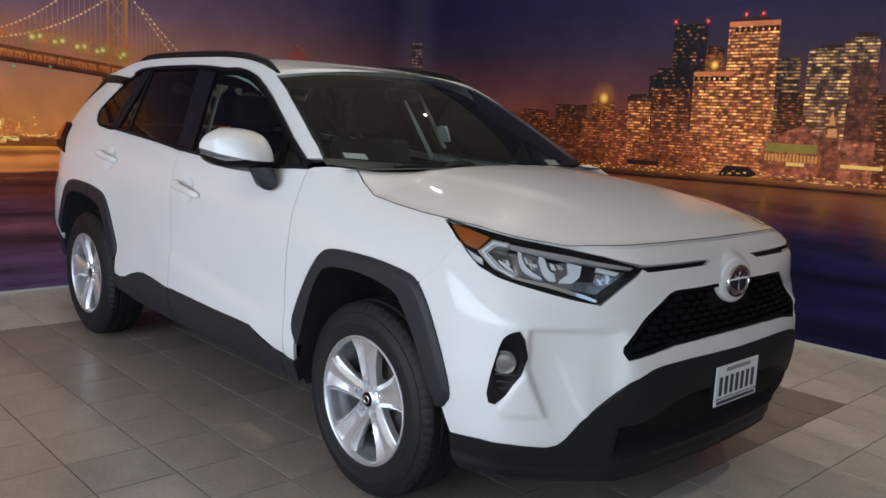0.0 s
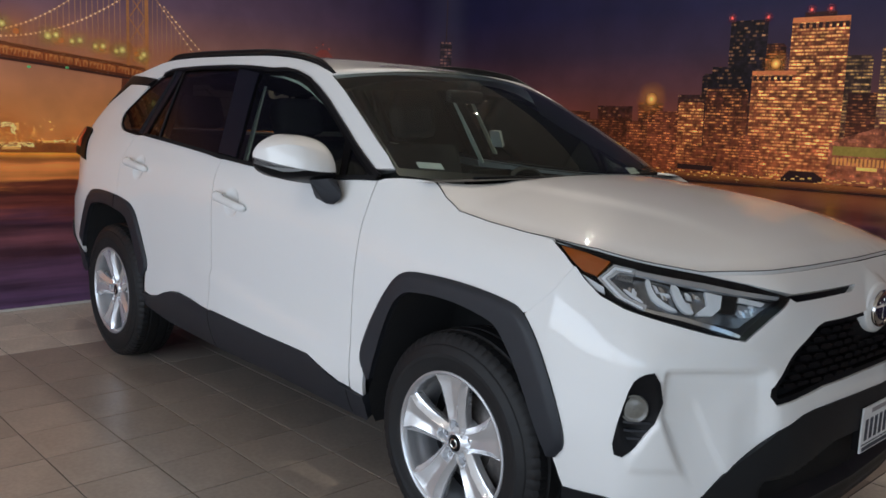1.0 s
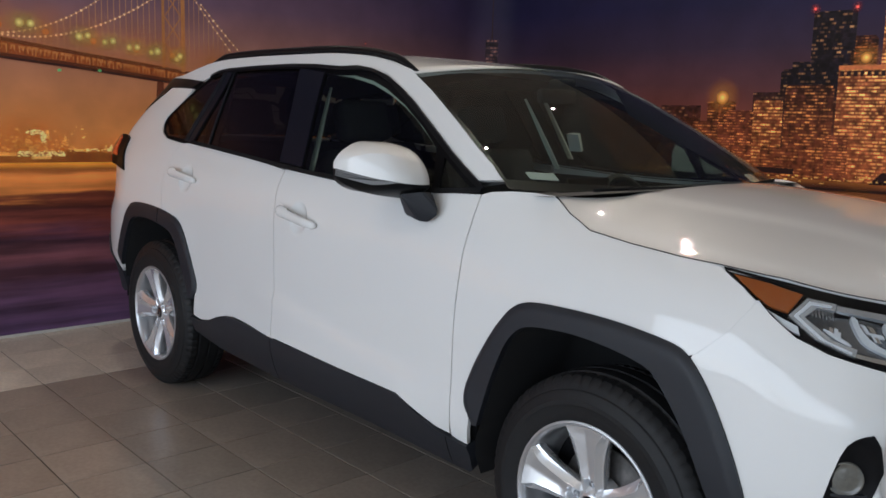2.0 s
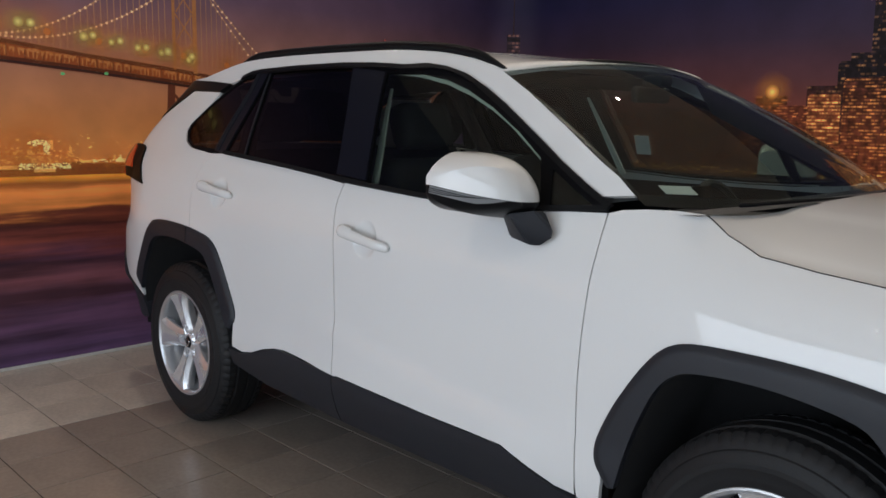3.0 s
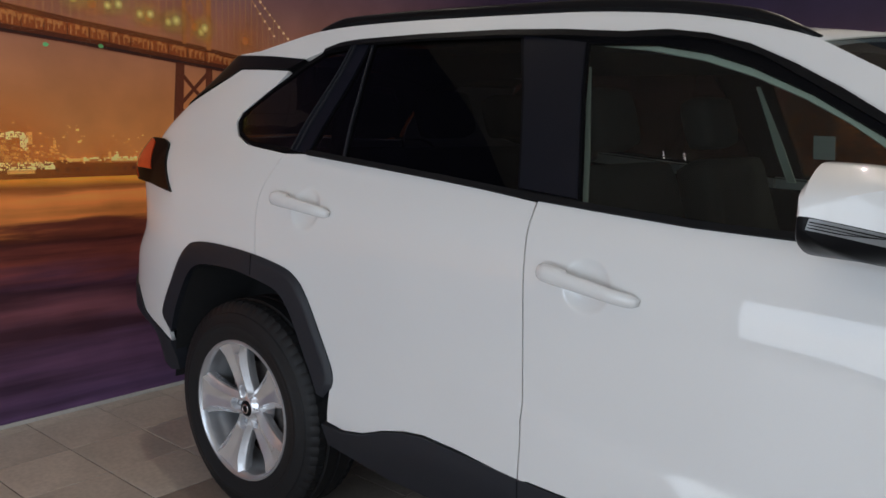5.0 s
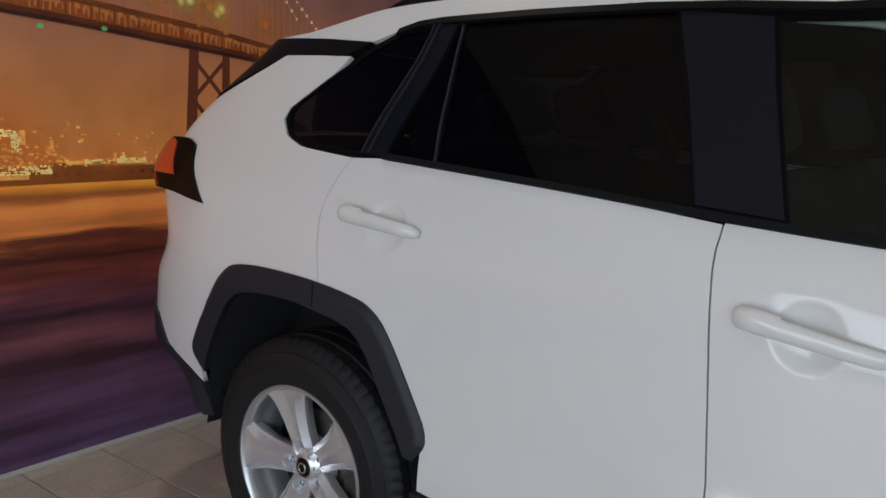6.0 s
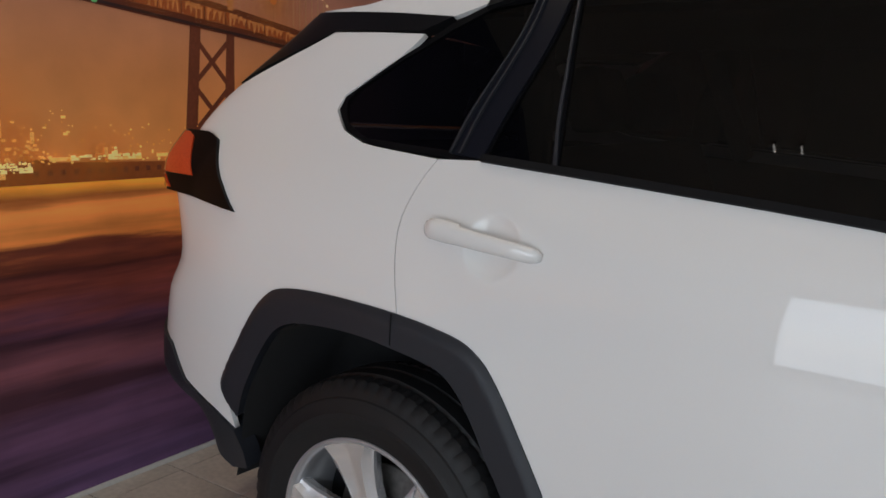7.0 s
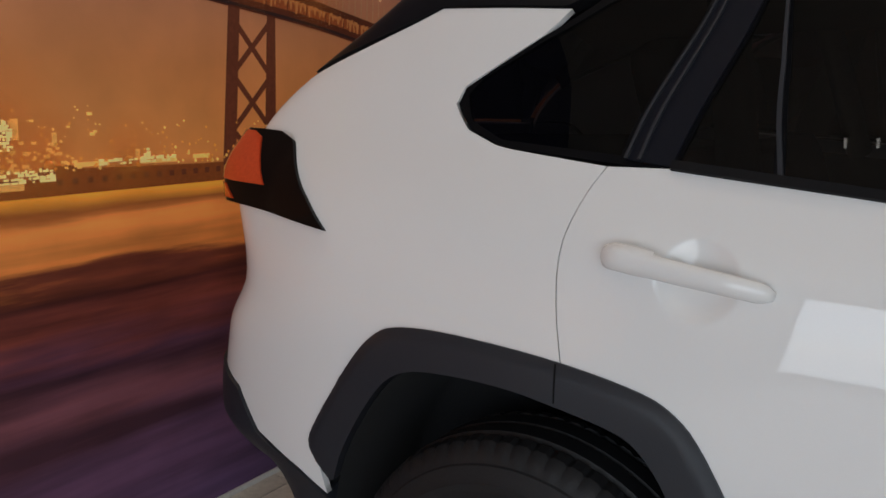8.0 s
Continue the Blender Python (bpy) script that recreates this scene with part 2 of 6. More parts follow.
# The skin of the car's lower body and sides: s runs along the plan outline from the rear's middle, along the
# right flank (where s is nearly x), round the front corner to the nose; at each s a few (z, x, half width).
FLANK = [(.25, .82), (.36, .874), (.45, .892), (.5, .889), (.585, .880), (.65, .878), (.8, .873), (.95, .866), (1.05, .848), (1.14, .808), (1.25, .757), (1.4, .688), (1.56, .607), (1.66, .54)]
SKIN = [
    (-2.95, [(.25, -2.15, 0), (.4, -2.27, 0), (.6, -2.30, 0), (.78, -2.27, 0), (.9, -2.2, 0), (1.1, -2.22, 0), (1.22, -2.17, 0), (1.5, -1.92, 0), (1.66, -1.75, 0)]),
    (-2.5, [(.25, -2.13, .46), (.4, -2.24, .48), (.6, -2.27, .49), (.78, -2.25, .49), (.9, -2.18, .48), (1.1, -2.2, .47), (1.22, -2.15, .45), (1.5, -1.9, .40), (1.66, -1.74, .34)]),
    (-2.27, [(.25, -2.08, .70), (.4, -2.16, .73), (.6, -2.19, .75), (.78, -2.17, .75), (.9, -2.12, .745), (1.1, -2.15, .745), (1.22, -2.11, .69), (1.5, -1.80, .585), (1.66, -1.66, .5)]),
    (-2.08, [(.25, -2.0, .79), (.4, -2.03, .82), (.6, -2.05, .835), (.78, -2.04, .835), (.9, -2.0, .825), (1.1, -2.0, .79), (1.22, -1.95, .725), (1.5, -1.68, .612), (1.66, -1.55, .53)]),
    (-1.75, [(.25, -1.75, .83), (.4, -1.75, .862), (.6, -1.75, .885), (.8, -1.75, .885), (.95, -1.75, .866), (1.05, -1.75, .842), (1.14, -1.73, .797), (1.22, -1.7, .748), (1.5, -1.48, .63), (1.66, -1.42, .54)]),
    (-1.35, [(.25, -1.35, .83), (.4, -1.35, .868), (.6, -1.35, .893), (.8, -1.35, .893), (.95, -1.35, .872), (1.05, -1.35, .85), (1.14, -1.35, .81), (1.25, -1.33, .752), (1.5, -1.22, .635), (1.66, -1.2, .55)]),
    (-.9, [(z, -.9, w) for z, w in FLANK]),
    (-.3, [(z, -.3, w + .004) for z, w in FLANK]),
    (.4, [(z, .4, w + .01 * (z < 1)) for z, w in FLANK]),
    (.85, [(z, .85, w + (.022 if z < .9 else .012 if z < 1 else -.004)) for z, w in FLANK]),
    (1.35, [(.25, 1.35, .84), (.4, 1.35, .885), (.6, 1.35, .905), (.8, 1.35, .905), (.92, 1.35, .885), (1.0, 1.35, .845), (1.06, 1.35, .787), (1.1, 1.35, .73), (1.2, 1.35, .6), (1.66, 1.35, .5)]),
    (1.7, [(.25, 1.7, .84), (.4, 1.7, .89), (.6, 1.7, .912), (.8, 1.7, .908), (.9, 1.7, .888), (.98, 1.7, .85), (1.03, 1.7, .80), (1.07, 1.7, .73), (1.2, 1.7, .6), (1.66, 1.7, .5)]),
    (1.93, [(.25, 1.88, .80), (.4, 1.93, .865), (.6, 1.945, .88), (.75, 1.95, .88), (.85, 1.93, .85), (.95, 1.89, .80), (1.02, 1.85, .75), (1.07, 1.8, .69), (1.2, 1.7, .6), (1.66, 1.7, .5)]),
    (2.2, [(.25, 2.05, .62), (.4, 2.11, .68), (.6, 2.11, .70), (.72, 2.115, .70), (.83, 2.105, .68), (.93, 2.08, .66), (1.0, 2.02, .61), (1.07, 1.93, .55), (1.66, 1.8, .4)]),
    (2.43, [(.25, 2.15, .46), (.4, 2.215, .48), (.55, 2.238, .495), (.7, 2.225, .505), (.8, 2.19, .50), (.9, 2.19, .49), (.95, 2.17, .48), (1.0, 2.11, .46), (1.07, 2.0, .44), (1.66, 1.8, .3)]),
    (2.68, [(.25, 2.17, .25), (.4, 2.24, .25), (.55, 2.27, .25), (.7, 2.26, .25), (.85, 2.235, .25), (.92, 2.215, .25), (.96, 2.19, .24), (1.0, 2.14, .24), (1.07, 2.02, .23), (1.66, 1.8, .2)]),
    (2.94, [(.25, 2.18, 0), (.4, 2.25, 0), (.55, 2.275, 0), (.7, 2.27, 0), (.85, 2.245, 0), (.92, 2.225, 0), (.96, 2.2, 0), (1.0, 2.15, 0), (1.07, 2.03, 0), (1.66, 1.8, 0)]),
]


def skin(s, z):
    """Places on the right flank's skin for arrays s and z; returns rows of x, y, z."""
    s, z = np.asarray(s, float), np.asarray(z, float)
    xs, ws = [], []
    for _, rows in SKIN:
        zk, xk, wk = zip(*rows)
        xs.append(pchip(zk, xk, z))
        ws.append(pchip(zk, wk, z))
    sk = [n[0] for n in SKIN]
    return np.stack([pchip(sk, np.array(xs), s), -pchip(sk, np.array(ws), s), z], 1)


def skin_normal(s, z):
    e = 2e-3
    n = np.cross(skin(np.asarray(s) + e, z) - skin(np.asarray(s) - e, z), skin(s, np.asarray(z) + e) - skin(s, np.asarray(z) - e))
    return n / np.linalg.norm(n, axis=1)[:, None]


def sheet(where, p, f, rim):
    """A mesh from mapped 2D points: where(p) gives places and normals; the border is turned in by rim."""
    places, normals = where(p)
    bm = arrays([tuple(v) for v in places], [tuple(map(int, t)) for t in f])
    bm.verts.ensure_lookup_table()
    if rim:
        border = [e for e in bm.edges if e.is_boundary]
        idx = {v: i for i, v in enumerate(bm.verts)}
        low = {}
        for e in border:
            for v in e.verts:
                if v not in low:
                    low[v] = bm.verts.new(v.co - Vector(normals[idx[v]]) * rim)
        for e in border:
            face = e.link_faces[0]
            a, b = e.verts
            loop = [l for l in face.loops if l.edge == e][0]
            if loop.vert != a:
                a, b = b, a
            bm.faces.new((b, a, low[a], low[b]))
            e.smooth = False
    return bm


def mirrored(bm):
    """A copy of bm on the other side of the car."""
    other = bm.copy()
    for v in other.verts:
        v.co.y = -v.co.y
    bmesh.ops.reverse_faces(other, faces=other.faces[:])
    return other


def panel(name, outline, material, parent, label="", step=.035, lift=0.0, rim=.014, spots=(), dish=None, sides="both"):
    """A pressed panel on the car's skin, from its outline in (s, z). sides: both (two objects), right, or middle (two halves in one)."""
    p, f = fill(outline, step, spots)

    def where(q):
        s, z = q[:, 0], q[:, 1]
        n = skin_normal(s, z)
        up = lift(q) if callable(lift) else lift
        up = up - dish(q) if dish else np.zeros(len(q)) + up
        return skin(s, z) + n * up[:, None], n

    bm = sheet(where, p, f, rim)
    if sides == "middle":
        other = mirrored(bm)
        me = mesh_of(other, name)
        bm.from_mesh(me)
        bmesh.ops.remove_doubles(bm, verts=bm.verts[:], dist=.0015)
        kill = [fc for fc in bm.faces if all(abs(v.co.y) < .002 for v in fc.verts)]
        bmesh.ops.delete(bm, geom=kill, context="FACES")
        return [part(name, bm, material, parent, label, sharp=0 if material is M_PAINT else 48)]
    made = [bm] + ([mirrored(bm)] if sides == "both" else [])
    return [part(name, b, material, parent, label, sharp=0 if material is M_PAINT else 48) for b in made]


def strip(outer, inner):
    """A closed outline from two open lines that run the same way."""
    return list(outer) + list(inner)[::-1]


def tube(points, radius, sides=8, flat=1.0):
    """A rod along points, closed at both ends."""
    pts = [Vector(p) for p in points]
    bm = bmesh.new()
    rings = []
    for i, p in enumerate(pts):
        d = (pts[min(i + 1, len(pts) - 1)] - pts[max(i - 1, 0)]).normalized()
        side = d.cross(Vector((0, 0, 1)))
        side = side.normalized() if side.length > 1e-4 else Vector((1, 0, 0))
        up = side.cross(d)
        r = radius[i] if isinstance(radius, (list, tuple)) else radius
        rings.append([bm.verts.new(p + side * math.cos(a) * r + up * math.sin(a) * r * flat) for a in [2 * math.pi * k / sides for k in range(sides)]])
    for a, b in zip(rings, rings[1:]):
        for k in range(sides):
            bm.faces.new((a[k], a[(k + 1) % sides], b[(k + 1) % sides], b[k]))
    bm.faces.new(rings[0][::-1])
    bm.faces.new(rings[-1])
    bmesh.ops.recalc_face_normals(bm, faces=bm.faces[:])
    return bm


def holed(outer, holes):
    """One closed outline that runs into each hole and back."""
    line = list(outer)
    for h in holes:
        best = min(((math.dist(a, b), i, j) for i, a in enumerate(line) for j, b in enumerate(h)))
        _, i, j = best
        turn = list(h[j:]) + list(h[:j])
        area2 = sum(a[0] * b[1] - b[0] * a[1] for a, b in zip(turn, turn[1:] + turn[:1]))
        outer2 = sum(a[0] * b[1] - b[0] * a[1] for a, b in zip(line, line[1:] + line[:1]))
        if area2 * outer2 > 0:
            turn = [turn[0]] + turn[1:][::-1]
        e = 3e-4
        line = line[: i + 1] + turn + [(turn[0][0] + e, turn[0][1] + e), (line[i][0] + e, line[i][1] + e)] + line[i + 1 :]
    return line

# ---- the room ----
WX, WY = -2.65, 2.725   # the two mural walls
M_WALL = shader("white_wall_paint", (0.55, 0.55, 0.54), 0.8, grain=0.03, scale=60, stain=0.05)
# unseen ceiling, kept pale and warm so that its bounce warms the car
M_CEIL = shader("ceiling_paint", (0.62, 0.54, 0.45), 0.9, grain=0.03, scale=60, stain=0.05)
M_BASE = shader("baseboard_paint", (0.62, 0.61, 0.58), 0.45, grain=0.05, scale=80, stain=0.1)
M_GROUT = shader("grout", (0.04, 0.034, 0.028), 0.9, grain=0.2, scale=200, stain=0.2)
M_ALU = shader("window_frame_aluminium", (0.25, 0.25, 0.26), 0.4, metal=0.7)
M_PANE = glazing("shop_window_glass", (0.95, 0.97, 0.96), 1.45)


def tile_material(name, colour, rough):
    """Glazed floor tile: its tone changes a little from tile to tile, with cloudy mottling."""
    m = shader(name, colour, rough, grain=0.10, scale=55, bump=0.05, stain=0.12, stain_scale=5, spec=0.45)
    t = m.node_tree
    b = t.nodes["Principled BSDF"]
    last = b.inputs["Base Color"].links[0].from_socket
    info = t.nodes.new("ShaderNodeObjectInfo")
    ramp = t.nodes.new("ShaderNodeMapRange")
    ramp.inputs["To Min"].default_value, ramp.inputs["To Max"].default_value = 0.93, 1.07
    t.links.new(info.outputs["Random"], ramp.inputs["Value"])
    mix = t.nodes.new("ShaderNodeMix")
    mix.data_type, mix.blend_type = "RGBA", "MULTIPLY"
    mix.inputs["Factor"].default_value = 1.0
    t.links.new(last, mix.inputs[6])
    t.links.new(ramp.outputs[0], mix.inputs[7])
    t.links.new(mix.outputs[2], b.inputs["Base Color"])
    return m


M_TILE = tile_material("beige_tile", (0.62, 0.565, 0.485), 0.40)
M_TILEDARK = tile_material("brown_tile", (0.33, 0.28, 0.232), 0.28)

floor = tagged(new("floor", mesh_of(boxed(-2.85, 8.2, -6.2, 2.9, -.20, -.004), "floor", False)), "beige tiled showroom floor with a brown tiled field", "floor", kind="structure")
floor.data.materials.append(M_GROUT)


def wall(name, x0, x1, y0, y1, z0, z1, label, material):
    ob = tagged(new(name, mesh_of(boxed(x0, x1, y0, y1, z0, z1), name, False)), label, "wall", kind="structure")
    ob.data.materials.append(material)
    return ob


def ramped(name, stops, far_stops, streaks, ripple=1.0):
    """Printed mural ground over both walls: tones that change with height and, along the walls, from the bay's to the
    skyline's, broken by cloudy and drawn-out patches."""
    m = bpy.data.materials.new(name)
    m.use_nodes = True
    t = m.node_tree
    b = t.nodes["Principled BSDF"]
    b.inputs["Roughness"].default_value = 0.6
    b.inputs["Specular IOR Level"].default_value = 0.25
    co = t.nodes.new("ShaderNodeTexCoord")
    sep = t.nodes.new("ShaderNodeSeparateXYZ")
    t.links.new(co.outputs["Object"], sep.inputs[0])
    noise1 = t.nodes.new("ShaderNodeTexNoise")
    stretch = t.nodes.new("ShaderNodeMapping")
    stretch.inputs["Scale"].default_value = (1.1, 1.1, 11)
    t.links.new(co.outputs["Object"], stretch.inputs[0])
    t.links.new(stretch.outputs[0], noise1.inputs["Vector"])
    noise1.inputs["Scale"].default_value, noise1.inputs["Detail"].default_value = 1.6, 5
    shift = t.nodes.new("ShaderNodeMath")
    shift.operation = "MULTIPLY_ADD"
    below = t.nodes.new("ShaderNodeMapRange")
    below.inputs["From Min"].default_value, below.inputs["From Max"].default_value = 1.0, .86
    below.inputs["To Min"].default_value, below.inputs["To Max"].default_value = 0.02, streaks
    t.links.new(sep.outputs[2], below.inputs["Value"])
    off = t.nodes.new("ShaderNodeMath")
    off.operation = "SUBTRACT"
    off.inputs[1].default_value = 0.5
    t.links.new(noise1.outputs["Fac"], off.inputs[0])
    t.links.new(off.outputs[0], shift.inputs[0])
    t.links.new(below.outputs[0], shift.inputs[1])
    t.links.new(sep.outputs[2], shift.inputs[2])
    norm = t.nodes.new("ShaderNodeMapRange")
    norm.inputs["From Max"].default_value = 3.0
    t.links.new(shift.outputs[0], norm.inputs["Value"])
    tones = []
    for row in (stops, far_stops):
        ramp = t.nodes.new("ShaderNodeValToRGB")
        while len(ramp.color_ramp.elements) < len(row):
            ramp.color_ramp.elements.new(0.5)
        for e, (z, c) in zip(ramp.color_ramp.elements, row):
            e.position, e.color = z / 3.0, (*c, 1)
        t.links.new(norm.outputs[0], ramp.inputs[0])
        tones.append(ramp.outputs[0])
    way = t.nodes.new("ShaderNodeMath")
    way.operation = "ADD"
    t.links.new(sep.outputs[0], way.inputs[0])
    t.links.new(sep.outputs[1], way.inputs[1])
    side = t.nodes.new("ShaderNodeMapRange")
    side.interpolation_type = "SMOOTHSTEP"
    side.inputs["From Min"].default_value, side.inputs["From Max"].default_value = WX + WY - 2.7, WX + WY + .5
    t.links.new(way.outputs[0], side.inputs["Value"])
    both_tones = t.nodes.new("ShaderNodeMix")
    both_tones.data_type = "RGBA"
    t.links.new(side.outputs[0], both_tones.inputs["Factor"])
    t.links.new(tones[0], both_tones.inputs[6])
    t.links.new(tones[1], both_tones.inputs[7])
    cloud = t.nodes.new("ShaderNodeTexNoise")
    cloud.inputs["Scale"].default_value, cloud.inputs["Detail"].default_value = 3.0, 6
    t.links.new(co.outputs["Object"], cloud.inputs["Vector"])
    rng = t.nodes.new("ShaderNodeMapRange")
    rng.inputs["From Min"].default_value, rng.inputs["From Max"].default_value = .3, .7
    rng.inputs["To Min"].default_value, rng.inputs["To Max"].default_value = .84, 1.16
    t.links.new(cloud.outputs["Fac"], rng.inputs["Value"])
    mix = t.nodes.new("ShaderNodeMix")
    mix.data_type, mix.blend_type = "RGBA", "MULTIPLY"
    mix.inputs["Factor"].default_value = 1
    t.links.new(both_tones.outputs[2], mix.inputs[6])
    t.links.new(rng.outputs[0], mix.inputs[7])
    # drawn-out light and dark ripples on the water
    wave = t.nodes.new("ShaderNodeTexNoise")
    lie = t.nodes.new("ShaderNodeMapping")
    lie.inputs["Scale"].default_value = (.5, .5, 7)
    lie.inputs["Rotation"].default_value = (radians(1.5), radians(1), 0)
    t.links.new(co.outputs["Object"], lie.inputs[0])
    t.links.new(lie.outputs[0], wave.inputs["Vector"])
    wave.inputs["Scale"].default_value, wave.inputs["Detail"].default_value = 1.7, 4
    wr = t.nodes.new("ShaderNodeMapRange")
    wr.inputs["From Min"].default_value, wr.inputs["From Max"].default_value = .36, .64
    wr.inputs["To Min"].default_value, wr.inputs["To Max"].default_value = .42, 1.62
    t.links.new(wave.outputs["Fac"], wr.inputs["Value"])
    wet = t.nodes.new("ShaderNodeMapRange")
    wet.inputs["From Min"].default_value, wet.inputs["From Max"].default_value = 1.0, .80
    wet.inputs["To Max"].default_value = ripple
    t.links.new(sep.outputs[2], wet.inputs["Value"])
    mix2 = t.nodes.new("ShaderNodeMix")
    mix2.data_type, mix2.blend_type = "RGBA", "MULTIPLY"
    t.links.new(wet.outputs[0], mix2.inputs["Factor"])
    t.links.new(mix.outputs[2], mix2.inputs[6])
    t.links.new(wr.outputs[0], mix2.inputs[7])
    t.links.new(mix2.outputs[2], b.inputs["Base Color"])
    return m


def srgb(r, g, b, gain=1.0):
    return tuple(gain * ((c / 255 + .055) / 1.055) ** 2.4 if c > 10 else gain * c / 255 / 12.92 for c in (r, g, b))


K = 1.7   # the print's tones against the light that falls on it
KB = 2.3
BAY = [(0, srgb(62, 46, 70, KB)), (.28, srgb(66, 44, 62, KB)), (.46, srgb(82, 48, 54, KB)), (.58, srgb(56, 33, 46, KB)), (.68, srgb(96, 46, 38, KB)), (.76, srgb(58, 26, 24, KB)), (.815, srgb(84, 40, 26, KB)), (.845, srgb(168, 100, 48, KB)), (.955, srgb(184, 114, 56, KB)), (.982, srgb(108, 56, 28, KB)), (1.022, srgb(206, 144, 50, KB)), (1.042, srgb(118, 64, 30, KB)), (1.10, srgb(164, 108, 56, KB)), (1.35, srgb(148, 96, 57, KB)), (1.55, srgb(132, 88, 64, KB)), (1.8, srgb(108, 76, 72, KB)), (2.05, srgb(74, 57, 74, KB)), (2.5, srgb(38, 33, 60, KB))]
SKYLINE = [(0, srgb(16, 17, 52, K)), (.55, srgb(17, 18, 56, K)), (.70, srgb(36, 28, 62, K)), (.80, srgb(72, 44, 58, K)), (.90, srgb(110, 70, 56, K)), (.98, srgb(126, 76, 44, K)), (1.01, srgb(66, 34, 26, K)), (1.05, srgb(150, 92, 46, K)), (1.15, srgb(112, 58, 40, K)), (1.45, srgb(104, 58, 52, K)), (1.65, srgb(74, 46, 53, K)), (1.9, srgb(44, 34, 53, K)), (2.2, srgb(25, 24, 54, K)), (2.8, srgb(16, 18, 48, K))]
M_MURAL = ramped("mural_print", BAY, SKYLINE, .22, .85)
ROUND = .32   # the two printed walls meet in a rounded corner

wall_rear = wall("wall_north", WX - .2, WX, -6.2, WY - ROUND, -.2, CEILING, "showroom wall printed with a bridge over a bay at dusk", M_MURAL)
bm = bmesh.new()
bm.from_mesh(wall_rear.data)
arc = [(WX + ROUND * (1 - math.cos(a)), WY - ROUND * (1 - math.sin(a))) for a in np.linspace(0, math.pi / 2, 25)]
back = [arc[-1], (WX + ROUND, WY + .1), (WX - .1, WY + .1), (WX - .1, WY - ROUND), arc[0]]
for plan, round_ in ((arc, True), (back, False)):
    low_ring, top_ring = ([bm.verts.new((x, y, z)) for x, y in plan] for z in (-.2, CEILING))
    for k in range(len(plan) - 1):
        bm.faces.new((low_ring[k], low_ring[k + 1], top_ring[k + 1], top_ring[k])).smooth = round_
bm.to_mesh(wall_rear.data)
bm.free()
wall_left = wall("wall_west", WX + ROUND, 8.2, WY, WY + .2, -.2, CEILING, "showroom wall printed with a lit city skyline at dusk", M_MURAL)
bm = boxed(8.0, 8.2, -6.0, -4.6, -.2, CEILING)
for q in ((8.0, 8.2, 1.4, WY, -.2, CEILING), (8.0, 8.2, -4.6, 1.4, 2.7, CEILING), (8.0, 8.2, -4.6, 1.4, -.2, .3)):
    box(bm, *q)
wall_south = tagged(new("wall_south", mesh_of(bm, "wall_south", False)), "plain white showroom wall, unseen, with an added window", "wall", kind="structure")
wall_south.data.materials.append(M_WALL)
# an unseen window, added so that light reaches the car's front
window = thing("window_2", "unseen wide window with dark frames, added to light the car's front", "window", kind="structure")
for k in range(4):
    y = -4.6 + 2 * k
    part("window_frame", boxed(8.03, 8.13, y - .04, y + .04, .3, 2.7, bevel=.005), M_ALU, window, smooth=False)
part("window_frame", boxed(8.03, 8.13, -4.6, 1.4, 2.63, 2.7, bevel=.005), M_ALU, window, smooth=False)
part("window_sill", boxed(8.0, 8.14, -4.6, 1.4, .3, .37, bevel=.005), M_ALU, window, smooth=False)
for k in range(3):
    pane = part("pane", boxed(8.075, 8.083, -4.56 + 2 * k, -2.64 + 2 * k, .37, 2.63), M_PANE, window, smooth=False)
    pane.visible_shadow = False
x0, x1, z0, z1 = GLASS_FRONT
bm = boxed(WX, x0, -6.2, -6.0, -.2, CEILING)
for q in ((x1, 8.2, -6.2, -6.0, -.2, CEILING), (x0, x1, -6.2, -6.0, z1, CEILING), (x0, x1, -6.2, -6.0, -.2, z0)):
    box(bm, *q)
wall_front = tagged(new("wall_east", mesh_of(bm, "wall_east", False)), "plain white showroom wall with a glazed opening", "wall", kind="structure")
wall_front.data.materials.append(M_WALL)
window = thing("window_1", "wide glazed showroom front with dark frames", "window", kind="structure")
for k in range(4):
    x = x0 + (x1 - x0) * k / 3
    part("window_frame", boxed(x - .04, x + .04, -6.12, -6.02, z0, z1, bevel=.005), M_ALU, window, smooth=False)
part("window_frame", boxed(x0, x1, -6.12, -6.02, z1 - .07, z1, bevel=.005), M_ALU, window, smooth=False)
part("window_sill", boxed(x0, x1, -6.14, -6.00, z0, z0 + .07, bevel=.005), M_ALU, window, smooth=False)
for k in range(3):
    a, b = x0 + (x1 - x0) * k / 3 + .04, x0 + (x1 - x0) * (k + 1) / 3 - .04
    pane = part("pane", boxed(a, b, -6.075, -6.067, z0 + .07, z1 - .07), M_PANE, window, smooth=False)
    pane.visible_shadow = False
ceiling = tagged(new("ceiling", mesh_of(boxed(WX - .2, 8.2, -6.2, WY + .2, CEILING, CEILING + .2), "ceiling", False)), "plain warm beige showroom ceiling, unseen", "ceiling", kind="structure")
ceiling.data.materials.append(M_CEIL)
M_SPOT = glow("spot_lamp_face", (1.0, 0.86, 0.66), 6.0)
M_TUBE = glow("tube_lamp_face", (1.0, 0.95, 0.88), 6.0)
